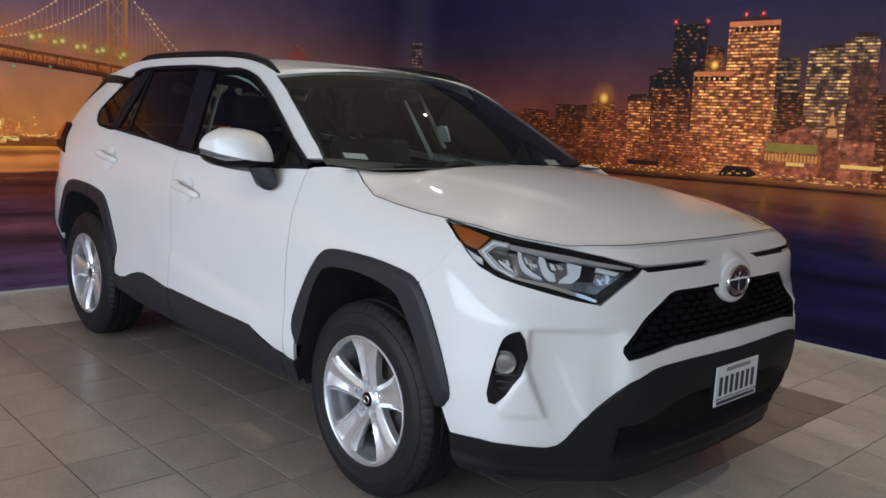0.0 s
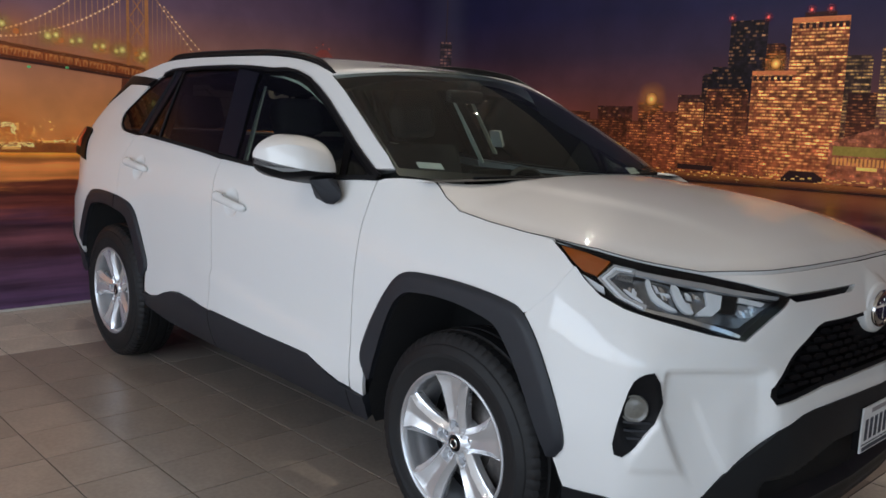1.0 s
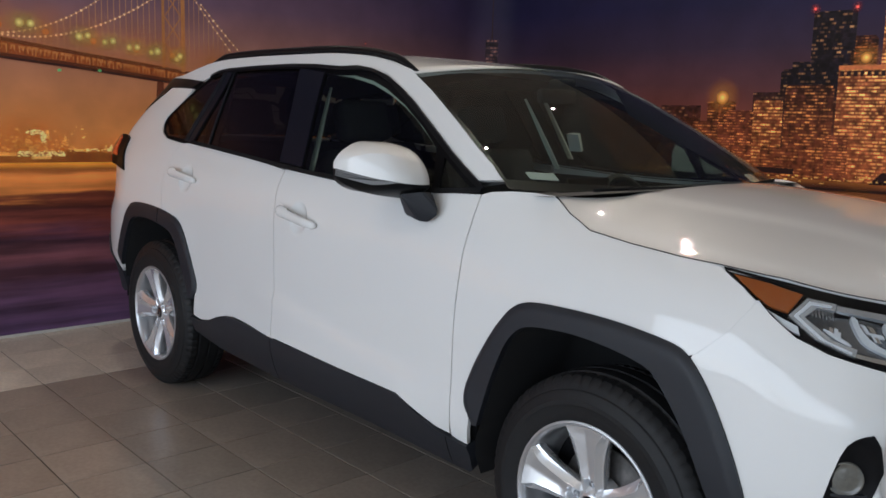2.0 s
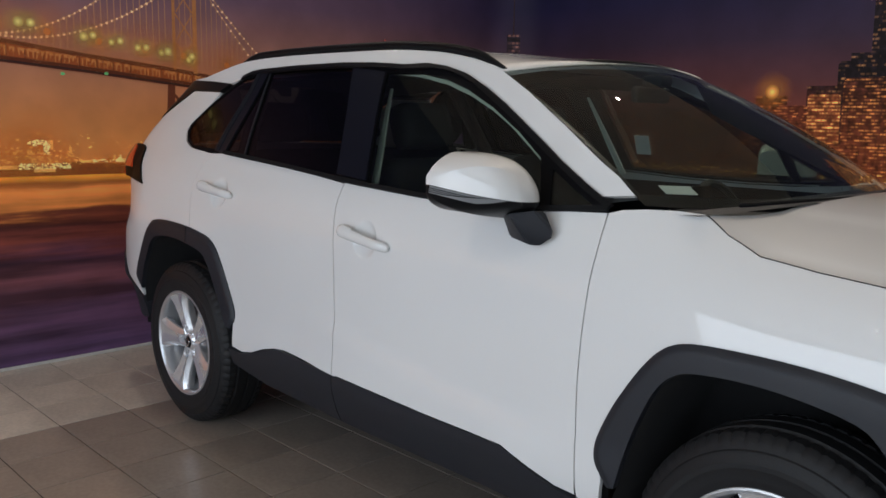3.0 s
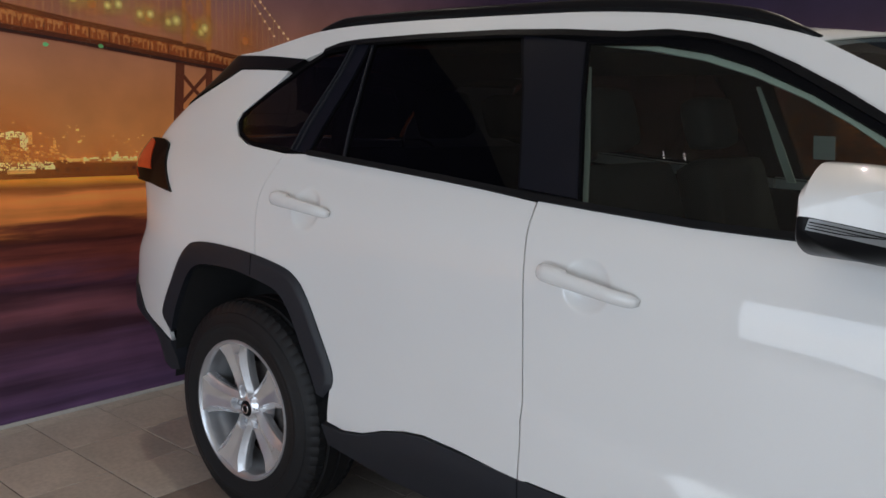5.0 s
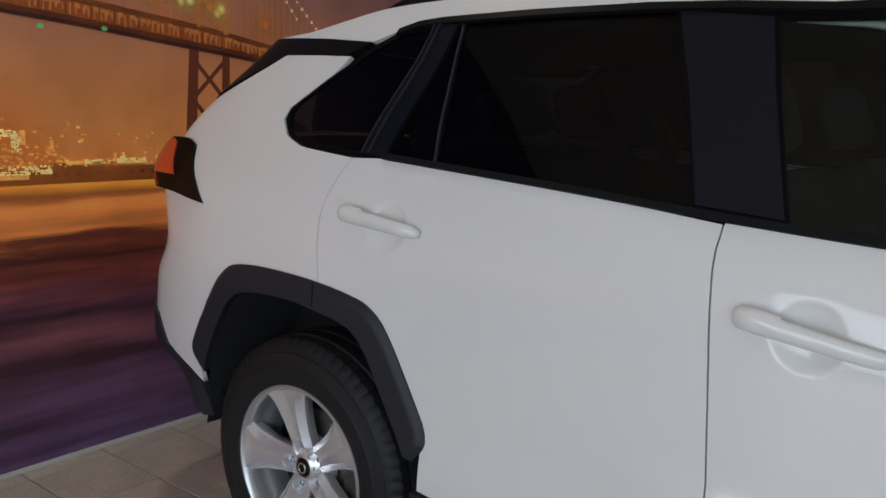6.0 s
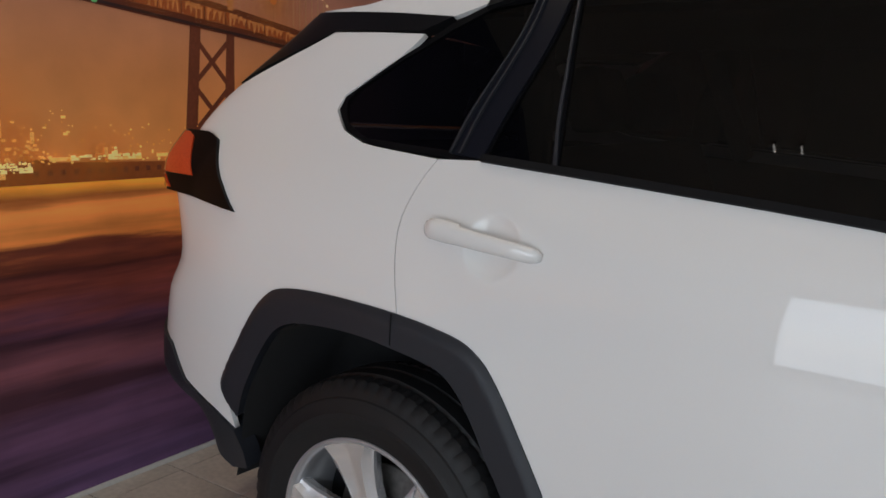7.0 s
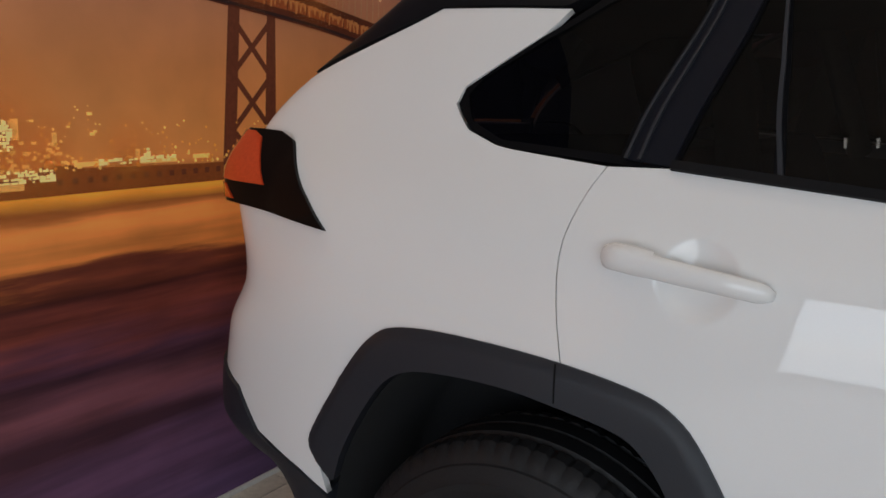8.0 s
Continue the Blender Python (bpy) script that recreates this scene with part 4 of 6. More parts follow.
# dark shell behind the panels, with the wheel wells
shell = [(-2.95, .56), (-2.1, .56), (-1.80, .47), (-1.72, .62), (-1.62, .78), (-1.5, .835), (-1.2, .815), (-1.08, .72), (-.97, .52), (-.94, .33), (.9, .33), (.93, .6), (1.0, .745), (1.1, .805), (1.3, .82), (1.52, .79), (1.63, .65), (1.72, .48), (1.76, .28), (2.94, .28), (2.94, .97), (2.2, .94), (1.9, .98), (1.6, 1.02), (1.2, 1.05), (1.0, 1.10), (.8, 1.11), (-.27, 1.11), (-1.3, 1.18), (-1.7, 1.2), (-2.2, 1.18), (-2.95, 1.18)]
panel("inner_shell", shell, M_BLACK, car, step=.06, lift=-.034, rim=0, sides="middle")
bm = boxed(-.88, .88, -.74, .74, .24, .40, bevel=.03)
box(bm, -2.1, 2.05, -.48, .48, .25, .40, bevel=.03)
part("underbody", bm, M_BLACK, car)
for x in (1.345, -1.345):
    for side in (-1, 1):
        edge_line = [(.918, .29), (.924, .36), (.935, .42)] + FLARE_F_IN + [(1.76, .36), (1.76, .26)] if x > 0 else [(-1.80, .36), (-1.765, .45)] + FLARE_R_IN + [(-.945, .42), (-.93, .33)]
        edge_line = resample(edge_line, .04, closed=False)
        n = len(edge_line)
        depth = [skin([q[0] for q in edge_line], [q[1] for q in edge_line])[:, 1] * -1 - .004] + [np.full(n, y) for y in (.75, .62, .5)]
        shrink = (1.0, .985, .97, .96)
        rows = [[(x + (a - x) * shrink[k], side * depth[k][i], .36 + (b - .36) * shrink[k]) for k in range(4)] for i, (a, b) in enumerate(edge_line)]
        bm = arrays([q for r in rows for q in r] + [(x, side * .5, .36)], [(i * 4 + j, i * 4 + j + 1, i * 4 + j + 5, i * 4 + j + 4) for i in range(n - 1) for j in range(3)] + [(i * 4 + 3, n * 4, i * 4 + 7) for i in range(n - 1)])
        part("wheel_liner", bm, M_LINER, car)

# ---- glass and dark trim of the sides ----
DLO_BOT = [(-1.690, 1.320), (-1.668, 1.289), (-1.585, 1.245), (-1.48, 1.2185), (-1.157, 1.200), (-.903, 1.184), (-.586, 1.163), (-.276, 1.139), (-.116, 1.130), (.124, 1.118), (.4, 1.115), (.613, 1.120), (.822, 1.138)]
GLASS_Q = [(-1.666, 1.308), (-1.600, 1.262), (-1.50, 1.231), (-1.252, 1.219), (-1.244, 1.37), (-1.238, 1.533), (-1.38, 1.521), (-1.50, 1.474), (-1.60, 1.408), (-1.668, 1.340)]
GLASS_RF = [(-1.150, 1.2135), (-1.003, 1.208), (-1.015, 1.28), (-1.037, 1.37), (-1.073, 1.471), (-1.088, 1.535), (-1.104, 1.535), (-1.118, 1.42), (-1.136, 1.30)]
GLASS_R = [(-.986, 1.207), (-.345, 1.162), (-.42, 1.40), (-.478, 1.548), (-.806, 1.551), (-1.076, 1.543), (-1.058, 1.471), (-1.022, 1.37), (-1.000, 1.278)]
GLASS_F = [(-.162, 1.149), (.20, 1.134), (.595, 1.136), (.545, 1.262), (.435, 1.332), (.298, 1.404), (.154, 1.464), (.046, 1.497), (-.084, 1.519), (-.268, 1.524), (-.232, 1.385)]
GLASS_S = [(.628, 1.138), (.765, 1.150), (.70, 1.182), (.60, 1.235)]


dlo = DLO_BOT + DLO_TOP[1:-1][::-1]
GLASSES = [("quarter_window", GLASS_Q, M_TINT), ("door_vent_window", GLASS_RF, M_TINT), ("rear_door_window", GLASS_R, M_TINT), ("front_door_window", GLASS_F, M_FRONTGLASS), ("mirror_sail_window", GLASS_S, M_FRONTGLASS)]
for name, line, mat in GLASSES:
    for ob in panel(name, line, mat, car, "dark privacy glass" if mat is M_TINT else "clear side glass", step=.06, lift=-.006, rim=0):
        ob.visible_shadow = mat is M_TINT
panel("window_surround", holed(dlo, [g for _, g, _ in GLASSES]), M_FRAME, car, "black window surround", step=.02, lift=-.003, rim=.012)
panel("pillar_cover", [(-.338, 1.166), (-.170, 1.154), (-.239, 1.385), (-.276, 1.526), (-.468, 1.549), (-.412, 1.40)], M_PILLAR, car, "satin black pillar cover", step=.03, lift=.001, rim=.003)
# door frame post behind the rear window; two lighter strips stand in for its highlights
panel("door_frame_post", [(-1.240, 1.212), (-1.158, 1.206), (-1.143, 1.30), (-1.125, 1.42), (-1.111, 1.540), (-1.221, 1.544), (-1.229, 1.40)], M_PILLAR, car, "satin black door frame post", step=.03, lift=.002, rim=.004)
for a in (-1.240, -1.216):
    line_ = [(a, 1.212), (a + .010, 1.40), (a + .018, 1.543)]
    panel("frame_bead", line_ + [(x + .006, z) for x, z in line_[::-1]], M_CLAD, car, "lighter black strip for a highlight on the post", step=.02, lift=.008, rim=.006)
line_ = [(-.994, 1.198), (-1.016, 1.28), (-1.038, 1.37), (-1.072, 1.471), (-1.090, 1.540)]
panel("window_bar", line_ + [(x + .008, z) for x, z in line_[::-1]], M_CLAD, car, "black window divider bar", step=.02, lift=.002, rim=.006)
# raised weather strip along the belt and over the doors
panel("belt_moulding", DLO_BOT[4:] + [(a, b + .014) for a, b in DLO_BOT[4:]][::-1], M_BLACK, car, "black rubber belt moulding", step=.012, lift=.010, rim=.01)
panel("door_frame_moulding", [(a, b - .001) for a, b in PILLAR_LOW] + [(.832, 1.155)] + [(a, b - .016 if i < 7 else b - .003) for i, (a, b) in enumerate([(x - .004, z) for x, z in DLO_TOP[3:]])][::-1], M_GLOSSBLACK, car, "gloss black door frame moulding", step=.012, lift=.010, rim=.012)

# ---- roof rails, handles, mirrors ----


def both(name, bm, material, label=""):
    other = mirrored(bm)
    return part(name, bm, material, car, label), part(name, other, material, car, label)


rail_s = np.linspace(.278, -1.56, 40)
rail_p = skin(rail_s, pchip(*zip(*sorted(CROWN)), rail_s)) + [0, .022, 0]
t_ = np.linspace(0, 1, 40)
rail_p[:, 2] += .002 + .019 * np.clip(np.minimum(t_ / .07, (1 - t_) / .10), 0, 1)
both("roof_rail", tube(rail_p, [.008 + .0045 * min(1, 20 * a, 20 * (1 - a)) for a in t_], 10, 1.0), M_GLOSSBLACK, "black roof rail")
foot = rail_p.copy()
foot[:, 2] -= .012
both("rail_base", tube(foot, .010, 8, .8), M_BLACK)

for (s0, z0_), (s1, z1_) in (((-.222, .984), (.040, .951)), ((-1.230, 1.062), (-.968, 1.039))):
    t_ = np.linspace(0, 1, 29)
    s_, z_ = s0 + (s1 - s0) * t_, z0_ + (z1_ - z0_) * t_
    up = .004 + .021 * np.clip(np.minimum(t_ / .10, (1 - t_) / .20), 0, 1) ** .7
    line_ = skin(s_, z_) + skin_normal(s_, z_) * up[:, None]
    rr = [.003 + (.0105 - .0035 * a) * min(1, a / .05, (1 - a) / .06) ** .5 for a in np.clip(t_, .004, .996)]
    made = both("door_handle", tube(line_, rr, 16, 1.55), M_PAINT)
    lock_t = np.array([0, .02, .05, .09, .15, .22, .28, .31, .312])
    lock_s, lock_z = s0 + (s1 - s0) * lock_t, z0_ + .002 + (z1_ - z0_) * lock_t
    lock = skin(lock_s, lock_z) + skin_normal(lock_s, lock_z) * np.array([.002, .008, .014, .018, .0205, .0215, .0218, .0215, .018])[:, None]
    bm = tube(lock, [.005, .0098, .0128, .0145, .0152, .0152, .0148, .0142, .010], 16, 1.52)
    part("lock_cover", mirrored(bm), M_PAINT, made[1], sharp=50)
    part("lock_cover", bm, M_PAINT, made[0], sharp=50)

MIRROR = [  # y, rear and front x, low, top, crease and parting z
    (-0.835, 0.426, 0.611, 1.112, 1.248, 1.205, 1.152), (-0.843, 0.419, 0.624, 1.103, 1.26, 1.212, 1.15), (-0.857, 0.413, 0.631, 1.1, 1.267, 1.218, 1.15),
    (-0.885, 0.409, 0.637, 1.1, 1.274, 1.225, 1.151), (-0.918, 0.405, 0.636, 1.104, 1.278, 1.232, 1.153), (-0.956, 0.401, 0.624, 1.109, 1.277, 1.239, 1.157),
    (-0.989, 0.399, 0.599, 1.115, 1.268, 1.245, 1.163), (-1.012, 0.399, 0.567, 1.122, 1.257, 1.245, 1.168), (-1.031, 0.4, 0.532, 1.131, 1.246, 1.238, 1.174),
    (-1.048, 0.402, 0.487, 1.143, 1.232, 1.227, 1.182), (-1.058, 0.405, 0.447, 1.157, 1.217, 1.213, 1.188), (-1.062, 0.409, 0.422, 1.168, 1.205, 1.202, 1.191)]
my = np.concatenate([np.linspace(-.835, -.88, 7), np.linspace(-.89, -1.03, 16), np.linspace(-1.035, -1.062, 10)])
key = [m[0] for m in MIRROR[::-1]]


def mirror_ring(y):
    """The mirror shell's section at y: rear and front x, low, top, crease and parting z."""
    return [float(pchip(key, [m[k] for m in MIRROR[::-1]], [y])[0]) for k in range(1, 7)]


def lower_front(ring, z):
    """The lower housing's front x at height z: tucked in towards its bottom."""
    a, b, c, zp = ring[0], ring[1], ring[2], ring[5]
    return b - (b - a) * .42 * float(np.clip((zp - z) / max(zp - c, 1e-3), 0, 1)) ** 2.4


def mirror_section(ring, upper):
    a, b, c, d, e, zp = ring
    if upper:
        xc = b - .14 * (b - a)
        front = [(b + (xc - b) * f + .10 * (b - a) * .35 * math.sin(math.pi * f), zp + (e - zp) * f) for f in np.linspace(0, 1, 9)]
        top = [(xc + (a + .010 - xc) * g, e + (d - e) * (1 - (1 - g) ** 3.6)) for g in np.linspace(0, 1, 10)[1:]]
        return front + top + [(a, zp + (d - zp) * .8), (a, zp)]
    front = [(lower_front(ring, z), z) for z in zp + (c - zp) * np.linspace(0, 1, 12) ** .6]
    return front + [(a + (b - a) * f, c + .004 * (1 - f)) for f in (.4, .2, .05)] + [(a, c + .012), (a, zp)]


def mirror_shell(upper):
    vs = [[(x, y, z) for x, z in mirror_section(mirror_ring(y), upper)] for y in my]
    m = len(vs[0])
    fs = [(i * m + k, i * m + k + 1, (i + 1) * m + k + 1, (i + 1) * m + k) for i in range(len(my) - 1) for k in range(m - 1)]
    bm = arrays([p_ for row in vs for p_ in row], fs + [tuple(range(m)), tuple(range((len(my) - 1) * m, len(my) * m))])
    bmesh.ops.recalc_face_normals(bm, faces=bm.faces[:])
    return bm


caps = both("door_mirror", mirror_shell(True), M_PAINT, "white door mirror cap over a black housing")
for ob in caps:
    ob.data.set_sharp_from_angle(angle=radians(24))
low_shell = mirror_shell(False)
other = mirrored(low_shell)
part("mirror_housing", low_shell, M_GLOSSBLACK, caps[0], "gloss black lower mirror housing")
part("mirror_housing", other, M_GLOSSBLACK, caps[1], "gloss black lower mirror housing")
for j, side in enumerate((1, -1)):
    for name, mat, top_, low_, y_in, out in (("mirror_indicator", M_INDICATOR, .0015, .021, -.968, .0034), ("indicator_band", M_BLACK, .0065, .0085, -.985, .0042), ("indicator_band", M_BLACK, .0115, .0130, -.995, .0042), ("indicator_band", M_BLACK, .0160, .0178, -1.005, .0042)):
        bm = bmesh.new()
        ind = []
        for y in np.concatenate([np.linspace(y_in, -1.04, 10), np.linspace(-1.044, -1.0618, 10)]):
            r = mirror_ring(y)
            fade = float(np.clip((y_in + .003 - y) / .05, .05, 1))
            row = []
            for z in (r[5] - top_ * fade, r[5] - low_ * fade):
                row.append(bm.verts.new((lower_front(r, z) + out, side * (y - out), z)))
            ind.append(row)
        for p_, q_ in zip(ind, ind[1:]):
            bm.faces.new((p_[0], p_[1], q_[1], q_[0]) if side > 0 else (p_[0], q_[0], q_[1], p_[1]))
        bmesh.ops.solidify(bm, geom=bm.faces[:], thickness=.001)
        part(name, bm, mat, caps[j], "silver and clear mirror indicator strip" if mat is M_INDICATOR else "", sharp=30)
    stalk = bmesh.new()
    for q in ((.541, -.904, 1.120), (.60, -.942, 1.120), (.655, -.90, 1.132), (.662, -.862, 1.128), (.53, -.862, 1.120), (.545, -.870, 1.053), (.560, -.886, 1.049), (.630, -.890, 1.036), (.650, -.866, 1.033), (.688, -.866, 1.056), (.692, -.862, 1.077)):
        stalk.verts.new((q[0], side * q[1], q[2]))
    bmesh.ops.convex_hull(stalk, input=stalk.verts[:])
    bmesh.ops.dissolve_limit(stalk, angle_limit=radians(12), verts=stalk.verts[:], edges=stalk.edges[:])
    bmesh.ops.bevel(stalk, geom=stalk.edges[:], offset=.004, segments=2, affect="EDGES", clamp_overlap=True)
    part("mirror_stalk", stalk, M_CLAD, caps[j], "black mirror foot", sharp=35)

# ---- lamps, grille, badge, plate ----
housing = panel("headlamp", LAMP, M_GLOSSBLACK, car, "clear headlamp with chrome reflectors and an amber marker", step=.02, lift=-.035, rim=-.034)


def inlay(name, outline, material, parents, label="", lift=-.02, rim=.01, step=.015):
    for ob, parent in zip(panel(name, outline, material, car, label, step=step, lift=lift, rim=rim), parents):
        ob.parent = parent


AMBER = [(1.648, 1.027), (1.760, 1.019), (1.862, 1.003), (1.828, .965), (1.780, .973), (1.715, 1.001)]
CHEVRON = [(1.829, .961), (1.875, .999), (1.952, .992), (1.944, .978), (1.898, .981), (1.867, .961), (1.93, .922), (1.985, .909), (1.977, .894), (1.892, .919)]
CHEVRON_CORE = [(1.842, .961), (1.880, .992), (1.940, .987), (1.936, .983), (1.886, .986), (1.853, .961), (1.912, .920), (1.972, .902), (1.969, .898), (1.900, .920)]
BOWL = [(1.898, .978), (1.949, .976), (2.153, .956), (2.376, .926), (2.272, .855), (2.158, .872), (1.985, .908), (1.93, .922), (1.869, .962)]
inlay("amber_marker", AMBER, M_AMBER, housing, "amber side marker", lift=-.006)
inlay("side_reflector", [(1.777, .966), (1.852, .940), (1.856, .924), (1.821, .934)], M_PLATE, housing, lift=-.008)
inlay("running_light", CHEVRON, M_SATIN, housing, "clear daytime running light", lift=-.010)
inlay("running_light_core", CHEVRON_CORE, M_PLATE, housing, lift=-.0075, rim=.004)
for k in range(7):   # moulded teeth of the running light's guide
    a, z = 1.884 + .0085 * k, .9815 - .0008 * k
    inlay("light_guide_tooth", [(a, z), (a + .0042, z), (a + .0055, z - .017), (a + .0012, z - .017)], M_HOUSING, housing, lift=-.012, rim=.006, step=.02)
inlay("chrome_strip", [(1.952, .990), (2.166, .970), (2.404, .938), (2.386, .930), (2.153, .958), (1.948, .980)], M_SATIN, housing, lift=-.012)
inlay("chrome_strip", [(1.980, .902), (2.091, .886), (2.216, .855), (2.268, .838), (2.263, .831), (2.087, .876), (1.977, .895)], M_CHROME, housing, lift=-.012)
inlay("reflector_bowl", BOWL, M_DARKBOWL, housing, "dark chromed reflector bowl", lift=lambda q: -.022 - .012 * np.clip(np.sin((q[:, 0] - 1.90) * 39) * .5 + .5, 0, 1), rim=.004, step=.010)
for line in ([(1.979, .972), (1.995, .971), (2.000, .948), (2.021, .925), (2.078, .899), (2.052, .9), (2.001, .919), (1.985, .945)],
             [(2.052, .964), (2.078, .961), (2.085, .936), (2.103, .913), (2.124, .893), (2.09, .895), (2.065, .922)],
             [(1.905, .945), (1.925, .930), (1.965, .914), (1.975, .917), (1.93, .938)]):
    inlay("reflector_crescent", chaikin(line, 1), M_WHITECHROME, housing, "bright curved reflector edge", lift=-.012, rim=.014, step=.010)
inlay("low_beam_lens", [(2.156, .951), (2.209, .942), (2.2, .908), (2.173, .889), (2.126, .891), (2.131, .899), (2.159, .916)], M_WHITECHROME, housing, "bright low beam reflector", lift=-.012, rim=.014)
inlay("lamp_divider", [(2.213, .944), (2.256, .935), (2.238, .892), (2.194, .898), (2.206, .908)], M_GLOSSBLACK, housing, lift=-.013, rim=.012)
inlay("reflector", [(2.262, .939), (2.342, .923), (2.329, .913), (2.258, .926)], M_WHITECHROME, housing, lift=-.012, rim=.012)
inlay("reflector", [(2.260, .921), (2.323, .909), (2.309, .885), (2.27, .881), (2.250, .893)], M_HOUSING, housing, lift=-.020, rim=.012)
facets = random.Random(5)
for (s0, s1, za, zb, tilt, count) in ((2.008, 2.050, .962, .926, -.45, 5), (2.092, 2.146, .948, .908, -.30, 7), (2.262, 2.318, .918, .888, -.35, 6), (1.90, 1.955, .968, .932, .25, 3)):
    for k in range(count):   # faceted mirrors inside the bowls
        a, z = s0 + (s1 - s0) * (.1 + .8 * facets.random()), za + (zb - za) * (.1 + .8 * facets.random())
        w, h = facets.uniform(.004, .008), facets.uniform(.004, .010)
        inlay("reflector_facet", [(a - w + tilt * h, z + h), (a + w + tilt * h, z + h * .7), (a + w - tilt * h, z - h), (a - w - tilt * h, z - h * .8)], M_CHROME if k % 2 else M_WHITECHROME, housing, lift=-.019 + .002 * k / count, rim=.006, step=.02)
for ob, parent in zip(panel("lens_cover", LAMP, M_LENS, car, "clear lamp cover", step=.03, lift=.002, rim=0), housing):
    ob.parent = parent
    ob.visible_shadow = False

panel("slit_trim", SLIT, M_GLOSSBLACK, car, "gloss black upper grille slit", step=.02, lift=-.02, rim=0, sides="both")
grille = panel("grille", GRILLE, M_BLACK, car, "black honeycomb grille", step=.03, lift=-.032, rim=0, sides="middle")[0]
bm = bmesh.new()
GRILLE_IN = [(2.94, .848), (2.74, .845), (2.592, .844), (2.568, .838), (2.492, .783), (2.397, .715), (2.378, .698), (2.375, .684), (2.384, .672), (2.44, .679), (2.575, .699), (2.75, .704), (2.94, .706)]
panel("grille_border", GRILLE + GRILLE_IN[::-1], M_GRILLE, grille, step=.02, lift=-.009, rim=.022, sides="middle")
gp = np.array(GRILLE_IN + [(3.4, .706), (3.4, .848)])
for r_ in range(10):
    for c_ in range(-1, 24):
        s_, z_ = 2.95 - .058 * c_ - .029 * (r_ % 2), .662 + .021 * r_
        if s_ > 2.945 or not inside(gp, [(s_ - .026, z_)])[0] or not inside(gp, [(min(s_ + .026, 2.94), z_)])[0]:
            continue
        if s_ > 2.80 and z_ > .768:   # behind the badge
            continue
        ss = np.clip(np.array([s_ - .026, s_ - .018, s_ + .018, s_ + .026, s_ + .018, s_ - .018]), 2.3, 2.94)
        zz = z_ + np.array([0, .0065, .0065, 0, -.0065, -.0065])
        nn = skin_normal(ss, zz)
        face, back = skin(ss, zz) - nn * .010, skin(ss, zz) - nn * .028
        for sgn in (1, -1):
            f_ = [bm.verts.new((p_[0], sgn * p_[1], p_[2])) for p_ in face]
            b_ = [bm.verts.new((p_[0], sgn * p_[1], p_[2])) for p_ in back]
            bm.faces.new(f_ if sgn < 0 else f_[::-1])
            for k in range(6):
                bm.faces.new((f_[k], f_[(k + 1) % 6], b_[(k + 1) % 6], b_[k]))
bmesh.ops.recalc_face_normals(bm, faces=bm.faces[:])
part("grille_mesh", bm, M_GRILLE, grille, smooth=False)


def ellipse_plate(cx, cz, a, b, depth, dome=0.0, hole=0.0, n=40, edge=.6):
    """An elliptical plate across the nose, cx at its back; hole: the share left open in the middle."""
    bm = bmesh.new()
    rings = [(1.0, 0), (1.0, depth * edge), (.93, depth)] + ([(hole + .05, depth), (hole, depth * .6), (hole, 0)] if hole else [(.6, depth + dome * .7), (.3, depth + dome * .95)])
    vs = [[bm.verts.new((cx + d, a * r * math.sin(2 * math.pi * k / n), cz + b * r * math.cos(2 * math.pi * k / n))) for k in range(n)] for r, d in rings]
    for p_, q_ in zip(vs, vs[1:]):
        for k in range(n):
            bm.faces.new((p_[k], q_[k], q_[(k + 1) % n], p_[(k + 1) % n]))
    if not hole:
        bm.faces.new(vs[-1][::-1])
    bmesh.ops.recalc_face_normals(bm, faces=bm.faces[:])
    return bm


badge = part("badge_surround", ellipse_plate(2.198, .858, .101, .077, .042, .006, edge=.93), M_PAINT, car, "white moulded badge surround")
part("badge_plate", ellipse_plate(2.243, .857, .072, .054, .006, .003), M_BRONZE, badge, "dark glossy oval badge")
part("badge_ring", ellipse_plate(2.245, .857, .074, .056, .008, hole=.90), M_BADGE, badge)
part("badge_bar", boxed(2.250, 2.2530, -.0055, .0055, .826, .890, bevel=.001), M_BADGE, badge)
part("badge_bar", boxed(2.250, 2.2530, -.036, .036, .874, .881, bevel=.001), M_BADGE, badge)

plate = part("number_plate", boxed(2.280, 2.286, -.152, .128, .446, .584, bevel=.002), M_PLATE, car, "white metal number plate with blurred dark marks", smooth=False)
part("plate_bracket", boxed(2.258, 2.280, -.148, .124, .450, .580, bevel=.004), M_BLACK, plate, smooth=False)
part("plate_bar", boxed(2.286, 2.2872, -.092, .068, .562, .575), shader("grey_print", (.30, .27, .28), .6), plate, smooth=False)
part("plate_bar", boxed(2.286, 2.2872, -.140, .116, .451, .463), M_GREYBAR, plate, smooth=False)
part("plate_bar", boxed(2.286, 2.2872, -.147, .123, .469, .472), M_GREYBAR, plate, smooth=False)
for k in range(7):
    y = -.132 + .0356 * k
    part("plate_mark", boxed(2.286, 2.2872, y, y + .020, .482, .546), M_GREYBAR, plate, smooth=False)

